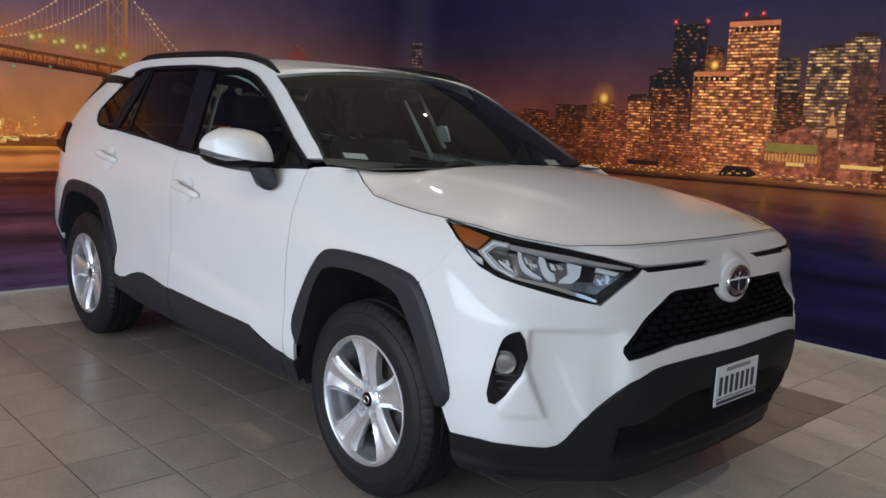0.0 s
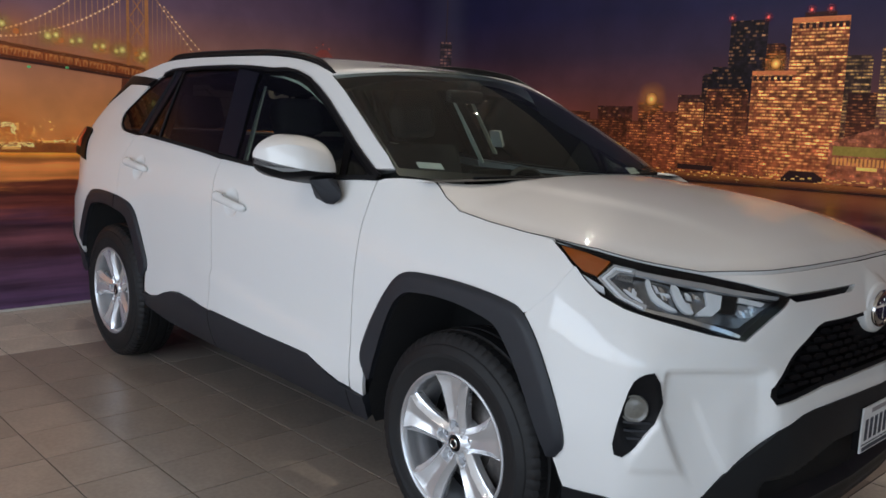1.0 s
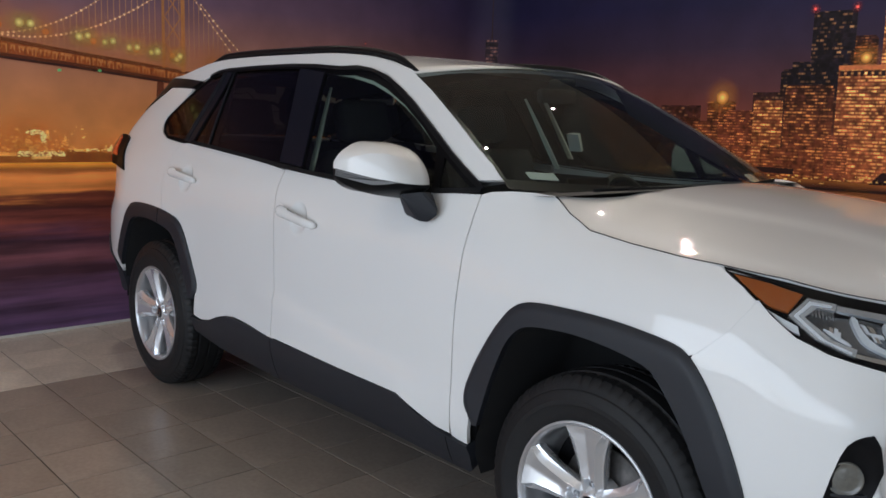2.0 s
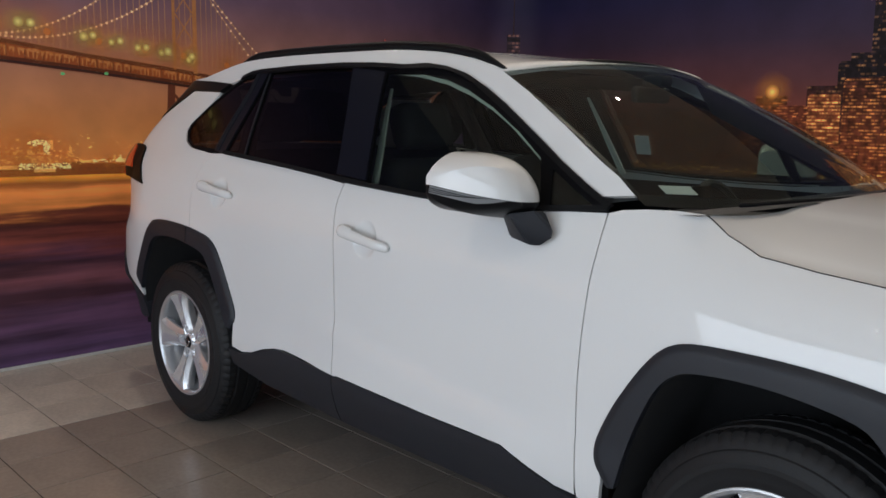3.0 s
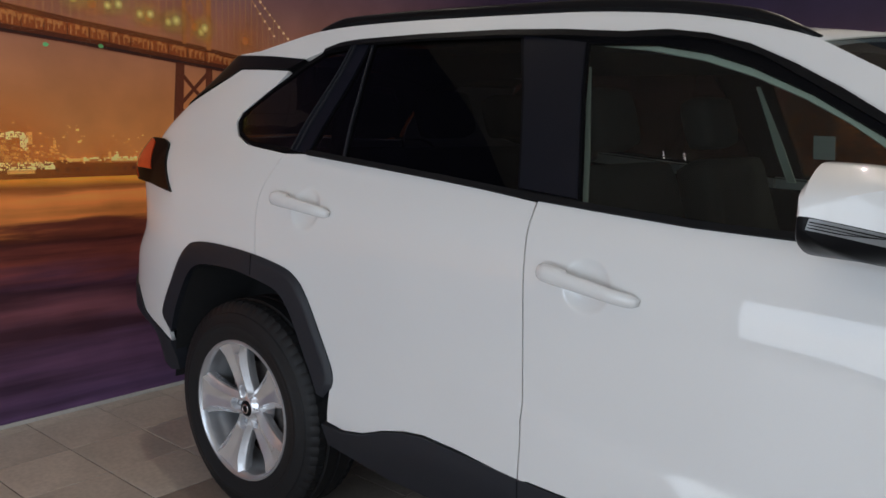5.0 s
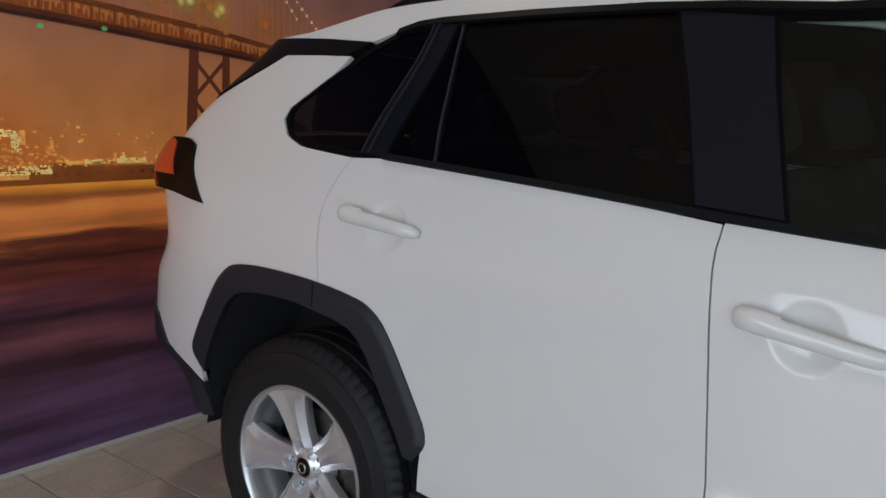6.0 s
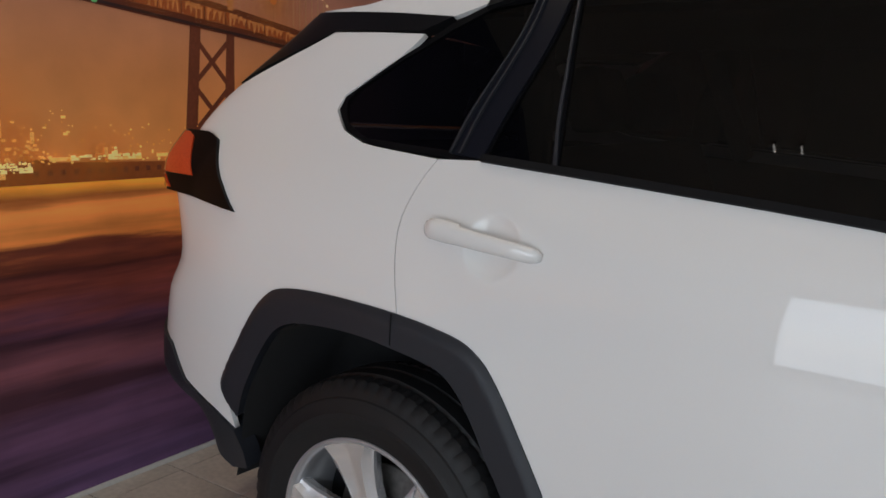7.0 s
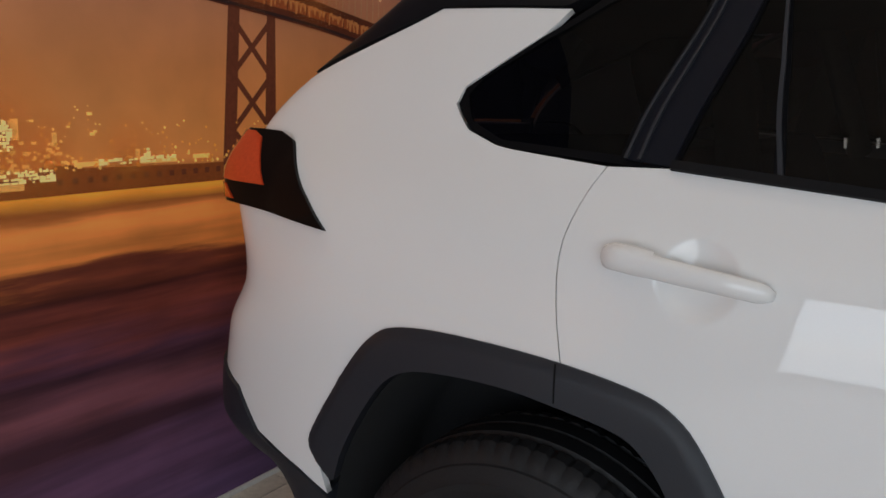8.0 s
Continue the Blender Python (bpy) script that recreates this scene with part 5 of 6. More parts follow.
bezel = panel("fog_bezel", FOG_BEZEL, M_GLOSSBLACK, car, "black fog lamp bezel", step=.012, lift=lambda q: .003 - .022 * np.clip(1 - np.hypot((q[:, 0] - 1.985) / .055, (q[:, 1] - .63) / .10) ** 3, 0, 1), rim=.02)
for side, ob in zip((-1, 1), bezel):
    q = skin([1.972], [.642])[0]
    n = skin_normal([1.972], [.642])[0]
    bm = revolve([(.0005, -.004), (.022, -.003), (.032, 0), (.034, -.004), (.037, -.003), (.038, .02)], 28)
    yaw = math.atan2(n[1], n[0]) + math.pi / 2
    bmesh.ops.transform(bm, matrix=Matrix.Translation((q[0] - n[0] * .012, q[1] - n[1] * .012, q[2])) @ Matrix.Rotation(yaw, 4, "Z"), verts=bm.verts[:])
    bmesh.ops.recalc_face_normals(bm, faces=bm.faces[:])
    part("fog_lamp", bm if side < 0 else mirrored(bm), M_FOGLENS, ob, "round clear fog lamp")
for k in range(4):
    z = .535 + .022 * k
    inlay("bezel_rib", [(1.935, z), (2.0 + .012 * k, z + .004), (2.0 + .012 * k, z + .010), (1.937, z + .006)], M_CLAD, bezel, lift=-.006, rim=.012, step=.01)

tail_lift = lambda q: .010 + .018 * np.clip((-2.08 - q[:, 0]) / .2, 0, 1)  # noqa: E731
tail = panel("tail_lamp", [(-2.33, 1.195), (-2.20, 1.206), (-2.145, 1.207), (-2.10, 1.195), (-1.96, 1.11), (-1.818, 1.034), (-2.05, 1.048), (-2.33, 1.062)], M_DARKLENS, car, "dark smoked tail lamp with a red lens", step=.02, lift=tail_lift, rim=.03)
for ob, parent in zip(panel("red_lens", [(-2.325, 1.190), (-2.215, 1.197), (-2.185, 1.188), (-2.095, 1.100), (-2.20, 1.101), (-2.325, 1.106)], M_RED, car, "red tail lamp lens", step=.02, lift=lambda q: tail_lift(q) + .004, rim=.004), tail):
    ob.parent = parent
for ob, parent in zip(panel("lower_lens", [(-2.325, 1.098), (-2.24, 1.094), (-2.20, 1.064), (-2.325, 1.068)], M_RED, car, "red tail lamp lens", step=.02, lift=lambda q: tail_lift(q) + .004, rim=.004), tail):
    ob.parent = parent

# ---- wheels ----


def build_wheel(spin, height, grow):
    """A five-spoke alloy wheel with its tyre, on its own axis; its face looks to -y."""
    rim_line = [(.2335, -.106), (.2357, -.112), (.2340, -.1165), (.2290, -.1175), (.2238, -.1145), (.2182, -.1065), (.2160, -.098), (.2145, -.072), (.2110, -.054), (.2060, -.046), (.2030, -.02), (.200, .02), (.205, .06), (.225, .11)]
    bm = revolve(rim_line, 80)
    bmesh.ops.recalc_face_normals(bm, faces=bm.faces[:])
    wheel = part("wheel", bm, M_BARREL, car, "silver five-spoke alloy wheel with a black tyre", sharp=35)
    angles = [radians(spin + 72 * k) for k in range(5)]
    radii = [.026, .032, .0360, .0365, .040, .045, .051, .057, .063, .068, .072, .0750, .0768, .0775, .078, .084, .091, .098, .105, .113, .122, .132, .142, .152, .162, .172, .182, .192, .200, .208, .216, .2235, .2290]
    for a0 in angles:
        bm = bmesh.new()
        turn = lambda r, t, y: (r * math.cos(a0) - t * math.sin(a0), y, r * math.sin(a0) + t * math.cos(a0))  # noqa: E731
        ring = []
        for r in radii:
            u = (r - .026) / .203
            half = float(np.interp(r, [.026, .05, .08, .105, .13, .16, .19, .21, .229], [.020, .037, .0400, .0425, .0475, .0550, .0660, .0760, .095]))
            half = min(half, math.sqrt(max(1e-6, .2300 ** 2 - r * r)) if r > .2125 else 1)
            shelf = half - float(np.interp(r, [.026, .06, .12, .20, .2325], [.002, .004, .0065, .0085, .004]))
            top_ = min(shelf - .001, float(np.interp(r, [.026, .05, .08, .13, .18, .2325], [.017, .0235, .0215, .0265, .0370, .074])))
            face = -.0835 - .0050 * math.sin(math.pi * min(1, .10 + u * .72)) - .026 * u ** 1.25
            inner = .0175 * math.sqrt(max(0.0, 1 - max(0.0, (r - .060) / .0181) ** 2)) if .0360 <= r <= .078 else .0
            inner = min(max(inner, .0022), top_ - .003)
            pocket = .021 if .0365 <= r <= .0776 else 0.0
            lip = -.0026 if .0360 <= r <= .0785 else 0.0     # a raised edge round the nut's pocket
            fall = .028 + .012 * math.sin(math.pi * u)
            dish = .0058 * float(np.clip((r - .078) / .03, 0, 1)) * float(np.clip((.231 - r) / .03, 0, 1))
            half_prof = [(inner * .80, pocket + dish), (inner, pocket * .25 + dish + lip), (inner + .0035, dish * .9 + lip * .6), (top_, -.0018), (shelf, .0105), (half, .0135), (half + .001, fall * .6), (half - .006, .046)]
            prof = [(-c, d) for c, d in half_prof[::-1]] + half_prof
            ring.append([bm.verts.new(turn(r, c, face + d)) for c, d in prof])
        for p_, q_ in zip(ring, ring[1:]):
            for j in range(15):
                bm.faces.new((p_[j], q_[j], q_[j + 1], p_[j + 1]))
        bmesh.ops.recalc_face_normals(bm, faces=bm.faces[:])
        part("spoke", bm, M_ALLOY, wheel, sharp=17)
    part("hub", revolve([(.028, -.090), (.034, -.088), (.041, -.082), (.050, -.072), (.066, -.060), (.074, -.030)], 40), M_ALLOY, wheel)
    # tyre with ribs and notched shoulders
    prof = [(.222, -.100), (.234, -.1135), (.243, -.1175), (.258, -.1205), (.276, -.1218), (.279, -.1232), (.291, -.1232), (.294, -.1215), (.306, -.1185), (.3155, -.1135), (.3185, -.1095), (.3315, -.1045), (.3440, -.0965), (.352, -.085)]
    tread = [(-.085, .352), (-.062, .3555), (-.058, .348), (-.050, .348), (-.046, .3565), (-.006, .357), (-.003, .349), (.003, .349), (.006, .357), (.046, .3565), (.050, .348), (.058, .348), (.062, .3555), (.085, .352)]
    line_ = prof + [(r, y) for y, r in tread[1:-1]] + [(r, -y) for r, y in prof[::-1]]
    steps = 264
    tb = bmesh.new()
    rings = []
    for k in range(steps):
        a = 2 * math.pi * k / steps
        notch = k % 4 == 0
        ring = []
        for r, y in line_:
            rr = (r if r < .31 else r + grow) - (.0040 if notch and .320 < r and abs(y) > .06 else 0)
            low = max(0.0, -(rr * math.sin(a)) - height)
            ring.append(tb.verts.new((rr * math.cos(a), y * (1 + .02 * (low > 0)), rr * math.sin(a) + low)))
        rings.append(ring)
    for k in range(steps):
        p_, q_ = rings[k], rings[(k + 1) % steps]
        for i in range(len(line_) - 1):
            tb.faces.new((p_[i], p_[i + 1], q_[i + 1], q_[i]))
    bmesh.ops.recalc_face_normals(tb, faces=tb.faces[:])
    part("tyre", tb, M_RUBBER, wheel, "black ribbed road tyre", sharp=24)
    for bar in range(7):
        a = -.30 - .095 * bar
        mark = boxed(-.006, .006, -.0008, .0008, -.010, .010)
        bmesh.ops.transform(mark, matrix=Matrix.Rotation(-a, 4, "Y") @ Matrix.Translation((.270, -.1212, 0)) @ Matrix.Rotation(radians(-12), 4, "Z"), verts=mark.verts[:])
        part("sidewall_mark", mark, M_RUBBER, wheel, smooth=False)
    part("hub_cap", revolve([(.0005, -.0945), (.018, -.0940), (.0245, -.0915), (.0265, -.083)], 32), M_GLOSSBLACK, wheel, "dark round hub cap")
    part("hub_ring", revolve([(.011, -.0945), (.0135, -.0962), (.016, -.0945)], 28), M_BADGE, wheel)
    for k in range(5):
        a = angles[k]
        nut = revolve([(.0005, -.081), (.006, -.080), (.0092, -.077), (.0092, -.052)], 6)
        bmesh.ops.translate(nut, vec=(.0572 * math.cos(a), 0, .0572 * math.sin(a)), verts=nut.verts[:])
        part("lug_nut", nut, M_HOUSING, wheel, smooth=False)
    part("brake_disc", revolve([(.05, -.020), (.142, -.020), (.145, -.014), (.142, -.008), (.05, -.008)], 48), M_DISC, wheel, "grey steel brake disc")
    cal = bmesh.new()
    arc = [[cal.verts.new((r * math.cos(a), y, r * math.sin(a))) for r, y in ((.105, .005), (.105, -.030), (.110, -.036), (.170, -.036), (.176, -.030), (.176, .005))] for a in np.linspace(-.76, .56, 12)]
    for p_, q_ in zip(arc, arc[1:]):
        for j in range(6):
            cal.faces.new((p_[j], p_[(j + 1) % 6], q_[(j + 1) % 6], q_[j]))
    cal.faces.new(arc[0][::-1])
    cal.faces.new(arc[-1])
    bmesh.ops.recalc_face_normals(cal, faces=cal.faces[:])
    part("brake_caliper", cal, M_DISC, wheel, "bare cast brake caliper", smooth=False)
    # added black disc that stands in for the shade behind the spokes
    part("wheel_back", revolve([(.02, .012), (.14, .012), (.2035, .010)], 40), M_BLACK, wheel)
    return wheel


for x, y, spin, height in ((1.345, .793, 94, .352), (-1.346, .782, 106, .358)):
    wheel = build_wheel(spin, height - .001, height - .352)
    wheel.matrix_basis = pose(x, -y, height)
    made = wheel.copy()
    scene.collection.objects.link(made)
    made.matrix_basis = pose(x, y, height, 0, 0, 180)
    for child in wheel.children:
        twin = child.copy()
        scene.collection.objects.link(twin)
        twin.parent = made

# ---- cabin ----
part("cabin_floor", boxed(-1.9, 1.25, -.72, .72, .40, .46), M_CABIN, car)
loft([[(x, y, float(ridge(x)[0]) - .045 - .06 * (abs(y) / .55) ** 2.4) for y in np.linspace(-.56, .56, 9)] for x in np.linspace(-1.85, .28, 14)], "headliner", M_SEAT, "grey headliner")
dash = bmesh.new()
for y in (0,):
    box(dash, .62, 1.10, -.73, .73, .78, 1.075, bevel=.05)
    box(dash, .56, .66, -.20, .20, .72, 1.0, bevel=.03)
dash_ob = part("dashboard", dash, M_CABIN, car, "dark dashboard")
part("centre_screen", boxed(.585, .60, -.13, .13, 1.03, 1.15, bevel=.006), M_DARKLENS, dash_ob, smooth=False)
ring = revolve([(.175, -.014), (.189, -.010), (.195, 0), (.189, .010), (.175, .014), (.163, 0), (.175, -.014)], 36)
box(ring, -.17, .17, -.01, .01, -.03, .03, bevel=.008)
box(ring, -.055, .055, -.03, .02, -.06, .05, bevel=.015)
bmesh.ops.transform(ring, matrix=Matrix.Translation((.53, .37, .97)) @ Matrix.Rotation(radians(-22), 4, "Y") @ Matrix.Rotation(radians(90), 4, "Z"), verts=ring.verts[:])
part("steering_wheel", ring, M_CABIN, car)


def seat(x, y, width, name="front_seat"):
    """A cabin seat: cushion, tilted backrest and headrest."""
    base = part(name, boxed(x - .26, x + .27, y - width / 2, y + width / 2, .52, .70, bevel=.05), M_SEAT, car, "dark fabric car seat")
    m = Matrix.Translation((x - .24, y, .66)) @ Matrix.Rotation(radians(-18), 4, "Y")
    part("backrest", boxed(-.07, .07, -width / 2, width / 2, 0, .58, bevel=.055, m=m), M_SEAT, base)
    for hy in ([0] if width < .7 else [-.42, 0, .42]):
        part("headrest", boxed(-.06, .05, hy - .13, hy + .13, .62, .80, bevel=.045, m=m), M_SEAT, base)


seat(.10, -.37, .52)
seat(.10, .37, .52)
seat(-.80, 0, 1.26, "rear_seat")
panel("pillar_trim", [(-.206, 1.150), (-.174, 1.150), (-.208, 1.27), (-.281, 1.496), (-.294, 1.496), (-.240, 1.27)], M_TRIM, car, "pale pillar trim", step=.02, lift=-.060, rim=.006)
trim_top = [(.546, 1.273), (.467, 1.322), (.381, 1.374), (.286, 1.421), (.168, 1.468), (.044, 1.506), (-.105, 1.535), (-.234, 1.549)]
panel("pillar_trim", trim_top + [(a - .008, b - .016) for a, b in trim_top][::-1], M_TRIM, car, "pale pillar trim", step=.02, lift=-.028, rim=.006, sides="right")
for side in (-1, 1):
    q = [skin([s_], [z_])[0] * (1, -side, 1) + np.array((0, -side * .05, 0)) for s_, z_ in ((-1.05, 1.16), (-1.13, 1.35), (-1.25, 1.52))]
    part("pillar_trim", tube(q, .035, 10), M_CABIN, car)
q = [skin([s_], [z_])[0] * (1, -1, 1) - np.array((0, d_, 0)) for d_ in (.014, .016) for s_, z_ in ((-.125, 1.215), (-.050, 1.215), (-.045, 1.300), (-.120, 1.300))]
part("window_label", arrays([tuple(v) for v in q], [(0, 1, 2, 3), (7, 6, 5, 4), (0, 4, 5, 1), (1, 5, 6, 2), (2, 6, 7, 3), (3, 7, 4, 0)]), M_PAPER, car, "white paper label inside the window", smooth=False)
part("rear_view_mirror", boxed(.40, .43, -.105, .105, 1.43, 1.485, bevel=.012), M_CABIN, car)
part("mirror_pod", boxed(.40, .48, -.04, .04, 1.485, 1.525, bevel=.015), M_CABIN, car)


def sticker(u, v, du, dv, tilt, name):
    """A slip of paper on the inside of the windscreen."""
    bm = bmesh.new()
    c = [ws(u - du, v - dv, -.002), ws(u - du + tilt, v + dv, -.002), ws(u + du + tilt, v + dv, -.002), ws(u + du, v - dv, -.002)]
    low = [p_ - np.array((0, 0, .001)) for p_ in c]
    vs = [bm.verts.new(tuple(p_)) for p_ in c + low]
    bm.faces.new(vs[:4])
    bm.faces.new(vs[4:][::-1])
    for k in range(4):
        bm.faces.new((vs[k], vs[k + 4], vs[(k + 1) % 4 + 4], vs[(k + 1) % 4]))
    bmesh.ops.recalc_face_normals(bm, faces=bm.faces[:])
    part(name, bm, M_PAPER, windscreen, "white paper slip behind the windscreen", smooth=False)


sticker(.094, -.848, .022, .052, 0, "paper_slip")
sticker(.072, .508, .030, .066, -.01, "paper_slip")
for y0_, y1_ in ((-.56, -.02), (.02, .62)):
    both_ = tube([(1.175 - .2 * (a / .75) ** 2 - .01, a, 1.158 + .004 * math.sin((a - y0_) / (y1_ - y0_) * math.pi)) for a in np.linspace(y0_, y1_, 12)], .007, 6)
    part("wiper", both_, M_BLACK, car, "black wiper blade")

# ---- what is printed on the walls ----


def ink(name, colour):
    m = shader(name, colour, 0.6, grain=0.12, scale=60, stain=0.10, stain_scale=6, spec=0.25)
    return m


SQUAT = .45   # windows lie flat: the gap between floors is wider than that between panes


def facade(name, wall_c, dark, lit, bw, bh, mortar, axis, bias=0.0, offset=0.0, dim=0.1, crowd=9.0):
    """Printed tower block: floors of window strips, lit in uneven groups; warmer towards the street."""
    m = bpy.data.materials.new(name)
    m.use_nodes = True
    t = m.node_tree
    b = t.nodes["Principled BSDF"]
    b.inputs["Roughness"].default_value, b.inputs["Specular IOR Level"].default_value = 0.6, 0.25

    def node(kind, **values):
        n = t.nodes.new("ShaderNode" + kind)
        for k, v in values.items():
            n.inputs[k.replace("_", " ")].default_value = v
        return n

    def calc(op, a, v=0.0):
        n = t.nodes.new("ShaderNodeMath")
        n.operation = op
        t.links.new(a, n.inputs[0])
        n.inputs[1].default_value = v
        return n.outputs[0]

    def blend(kind, a, b_, fac=1.0):
        n = t.nodes.new("ShaderNodeMix")
        n.data_type, n.blend_type = "RGBA", kind
        n.inputs["Factor"].default_value = fac
        t.links.new(a, n.inputs[6])
        t.links.new(b_, n.inputs[7])
        return n.outputs[2]

    co, sep, com = node("TexCoord"), node("SeparateXYZ"), node("CombineXYZ")
    jit = node("TexNoise", Scale=70.0)
    t.links.new(co.outputs["Object"], jit.inputs["Vector"])
    amp = t.nodes.new("ShaderNodeVectorMath")
    amp.operation = "MULTIPLY_ADD"
    amp.inputs[1].default_value = (.005, .005, .004)
    t.links.new(jit.outputs["Color"], amp.inputs[0])
    t.links.new(co.outputs["Object"], amp.inputs[2])
    t.links.new(amp.outputs[0], sep.inputs[0])
    across, height = sep.outputs[axis], sep.outputs[2]
    t.links.new(across, com.inputs[0])
    t.links.new(calc("MULTIPLY", height, SQUAT), com.inputs[1])
    br = node("TexBrick", Color1=(*dark, 1), Color2=(*lit, 1), Mortar=(*wall_c, 1), Scale=1.0, Mortar_Size=mortar, Mortar_Smooth=0.6, Bias=bias, Brick_Width=bw, Row_Height=bh * SQUAT)
    br.offset, br.squash = offset, 1.0
    t.links.new(com.outputs[0], br.inputs["Vector"])
    # whole stretches of a floor are lit or dark together
    lane = node("CombineXYZ")
    t.links.new(calc("MULTIPLY", across, crowd), lane.inputs[0])
    t.links.new(calc("MULTIPLY", calc("FLOOR", calc("DIVIDE", height, bh)), 7.31), lane.inputs[1])
    group = node("TexNoise", Scale=1.0, Detail=4.0)
    t.links.new(lane.outputs[0], group.inputs["Vector"])
    lamps = node("MapRange", From_Min=.42, From_Max=.64, To_Min=dim * .6, To_Max=1.7)
    t.links.new(group.outputs["Fac"], lamps.inputs["Value"])
    cloud = node("TexNoise", Scale=26.0, Detail=7.0)
    t.links.new(co.outputs["Object"], cloud.inputs["Vector"])
    fray = node("MapRange", From_Min=.3, From_Max=.7, To_Min=.34, To_Max=1.45)
    t.links.new(cloud.outputs["Fac"], fray.inputs["Value"])
    windows = blend("MULTIPLY", blend("MULTIPLY", br.outputs["Color"], lamps.outputs[0]), fray.outputs[0])
    street = node("MapRange", From_Min=1.65, From_Max=1.05, To_Min=0.0, To_Max=1.0)
    t.links.new(height, street.inputs["Value"])
    warm = node("Mix")
    warm.data_type, warm.blend_type = "RGBA", "MULTIPLY"
    warm.inputs["Factor"].default_value = 1.0
    warm.inputs[6].default_value = (*srgb(112, 56, 30, K), 1)
    t.links.new(street.outputs[0], warm.inputs[7])
    base = node("Mix")
    base.data_type, base.blend_type = "RGBA", "ADD"
    base.inputs["Factor"].default_value = 1.0
    base.inputs[6].default_value = (*(.70 * c for c in wall_c), 1)
    t.links.new(warm.outputs[2], base.inputs[7])
    info = node("ObjectInfo")
    tone = node("MapRange", To_Min=.50, To_Max=1.30)   # every block has its own tone
    t.links.new(info.outputs["Random"], tone.inputs["Value"])
    whole = blend("ADD", windows, blend("MULTIPLY", base.outputs[2], fray.outputs[0]))
    t.links.new(blend("MULTIPLY", whole, tone.outputs[0]), b.inputs["Base Color"])
    return m


def halo(name, colour, core, peak=1.0):
    """A printed glow: a soft round patch that fades out."""
    m = bpy.data.materials.new(name)
    m.use_nodes = True
    t = m.node_tree
    b = t.nodes["Principled BSDF"]
    b.inputs["Roughness"].default_value, b.inputs["Specular IOR Level"].default_value = 0.6, 0.1
    co, dist = t.nodes.new("ShaderNodeTexCoord"), t.nodes.new("ShaderNodeVectorMath")
    dist.operation = "LENGTH"
    t.links.new(co.outputs["Object"], dist.inputs[0])
    ramp = t.nodes.new("ShaderNodeValToRGB")
    ramp.color_ramp.elements[0].position, ramp.color_ramp.elements[0].color = 0.05, (peak, peak, peak, 1)
    ramp.color_ramp.elements[1].position, ramp.color_ramp.elements[1].color = 1.0, (0, 0, 0, 1)
    mid = ramp.color_ramp.elements.new(0.35)
    mid.color = (.28 * peak ** .5, .28 * peak ** .5, .28 * peak ** .5, 1)
    t.links.new(dist.outputs["Value"], ramp.inputs[0])
    tone = t.nodes.new("ShaderNodeMix")
    tone.data_type = "RGBA"
    tone.inputs[6].default_value, tone.inputs[7].default_value = (*colour, 1), (*core, 1)
    t.links.new(ramp.outputs[0], tone.inputs["Factor"])
    t.links.new(tone.outputs[2], b.inputs["Base Color"])
    t.links.new(ramp.outputs[0], b.inputs["Alpha"])
    return m


def flat(points, wall_side, layer, thick=.0004):
    """A thin printed patch from its outline: on the rear wall in (y, z), on the left wall in (x, z)."""
    bm = bmesh.new()
    d0 = .0006 + .0004 * layer
    place = (lambda a, z, d: (WX + d, a, z)) if wall_side == "rear" else (lambda a, z, d: (a, WY - d, z))
    top = [bm.verts.new(place(a, z, d0 + thick)) for a, z in points]
    bot = [bm.verts.new(place(a, z, 0)) for a, z in points]
    n = len(points)
    bm.faces.new(top)
    for k in range(n):
        bm.faces.new((top[k], bot[k], bot[(k + 1) % n], top[(k + 1) % n]))
    bmesh.ops.recalc_face_normals(bm, faces=bm.faces[:])
    return bm


def quad(a0, a1, z0, z1):
    return [(a0, z0), (a1, z0), (a1, z1), (a0, z1)]


def flats(list_of_outlines, wall_side, layer):
    bm = bmesh.new()
    for i, o in enumerate(list_of_outlines):
        me = mesh_of(flat(o, wall_side, layer + .11 * (i % 8)), "patch", False)
        bm.from_mesh(me)
        bpy.data.meshes.remove(me)
    return bm


def stroke(a, b, width):
    """A straight stroke between two points as an outline."""
    d = np.array(b) - np.array(a)
    n = np.array((-d[1], d[0])) / np.linalg.norm(d) * width / 2
    return [tuple(np.array(a) + n), tuple(np.array(b) + n), tuple(np.array(b) - n), tuple(np.array(a) - n)]


I_DECK = ink("print_bridge_brown", srgb(74, 34, 20, K))
I_DECKLIT = ink("print_truss_light", srgb(160, 106, 62, K))
I_LEG = ink("print_tower_brown", srgb(86, 44, 28, K))
I_TOWER = ink("print_tower_gold", srgb(148, 100, 58, K))
I_CABLE = ink("print_cable", srgb(150, 112, 84, K))
I_BEAD = ink("print_cable_lamp", srgb(216, 186, 146, K))
I_CREAM = ink("print_city_light", srgb(232, 190, 104, K))
I_GOLD = ink("print_city_gold", srgb(206, 146, 62, K))
I_SHORE = ink("print_shore_brown", srgb(112, 60, 26, K))
I_DARK = ink("print_dark_shape", srgb(40, 22, 24, K))
I_GREEN = ink("print_green_lamp", srgb(90, 170, 110, K))
H_GOLD = halo("print_glow_gold", srgb(176, 140, 56, K), srgb(224, 220, 140, K), .85)
H_ORANGE = halo("print_glow_orange", srgb(196, 110, 40, K), srgb(250, 200, 110, K))
H_HAZE = halo("print_glow_haze", srgb(196, 116, 46, K), srgb(214, 136, 60, K), .45)
H_RED = halo("print_glow_red", srgb(190, 50, 50, K), srgb(240, 120, 110, K))

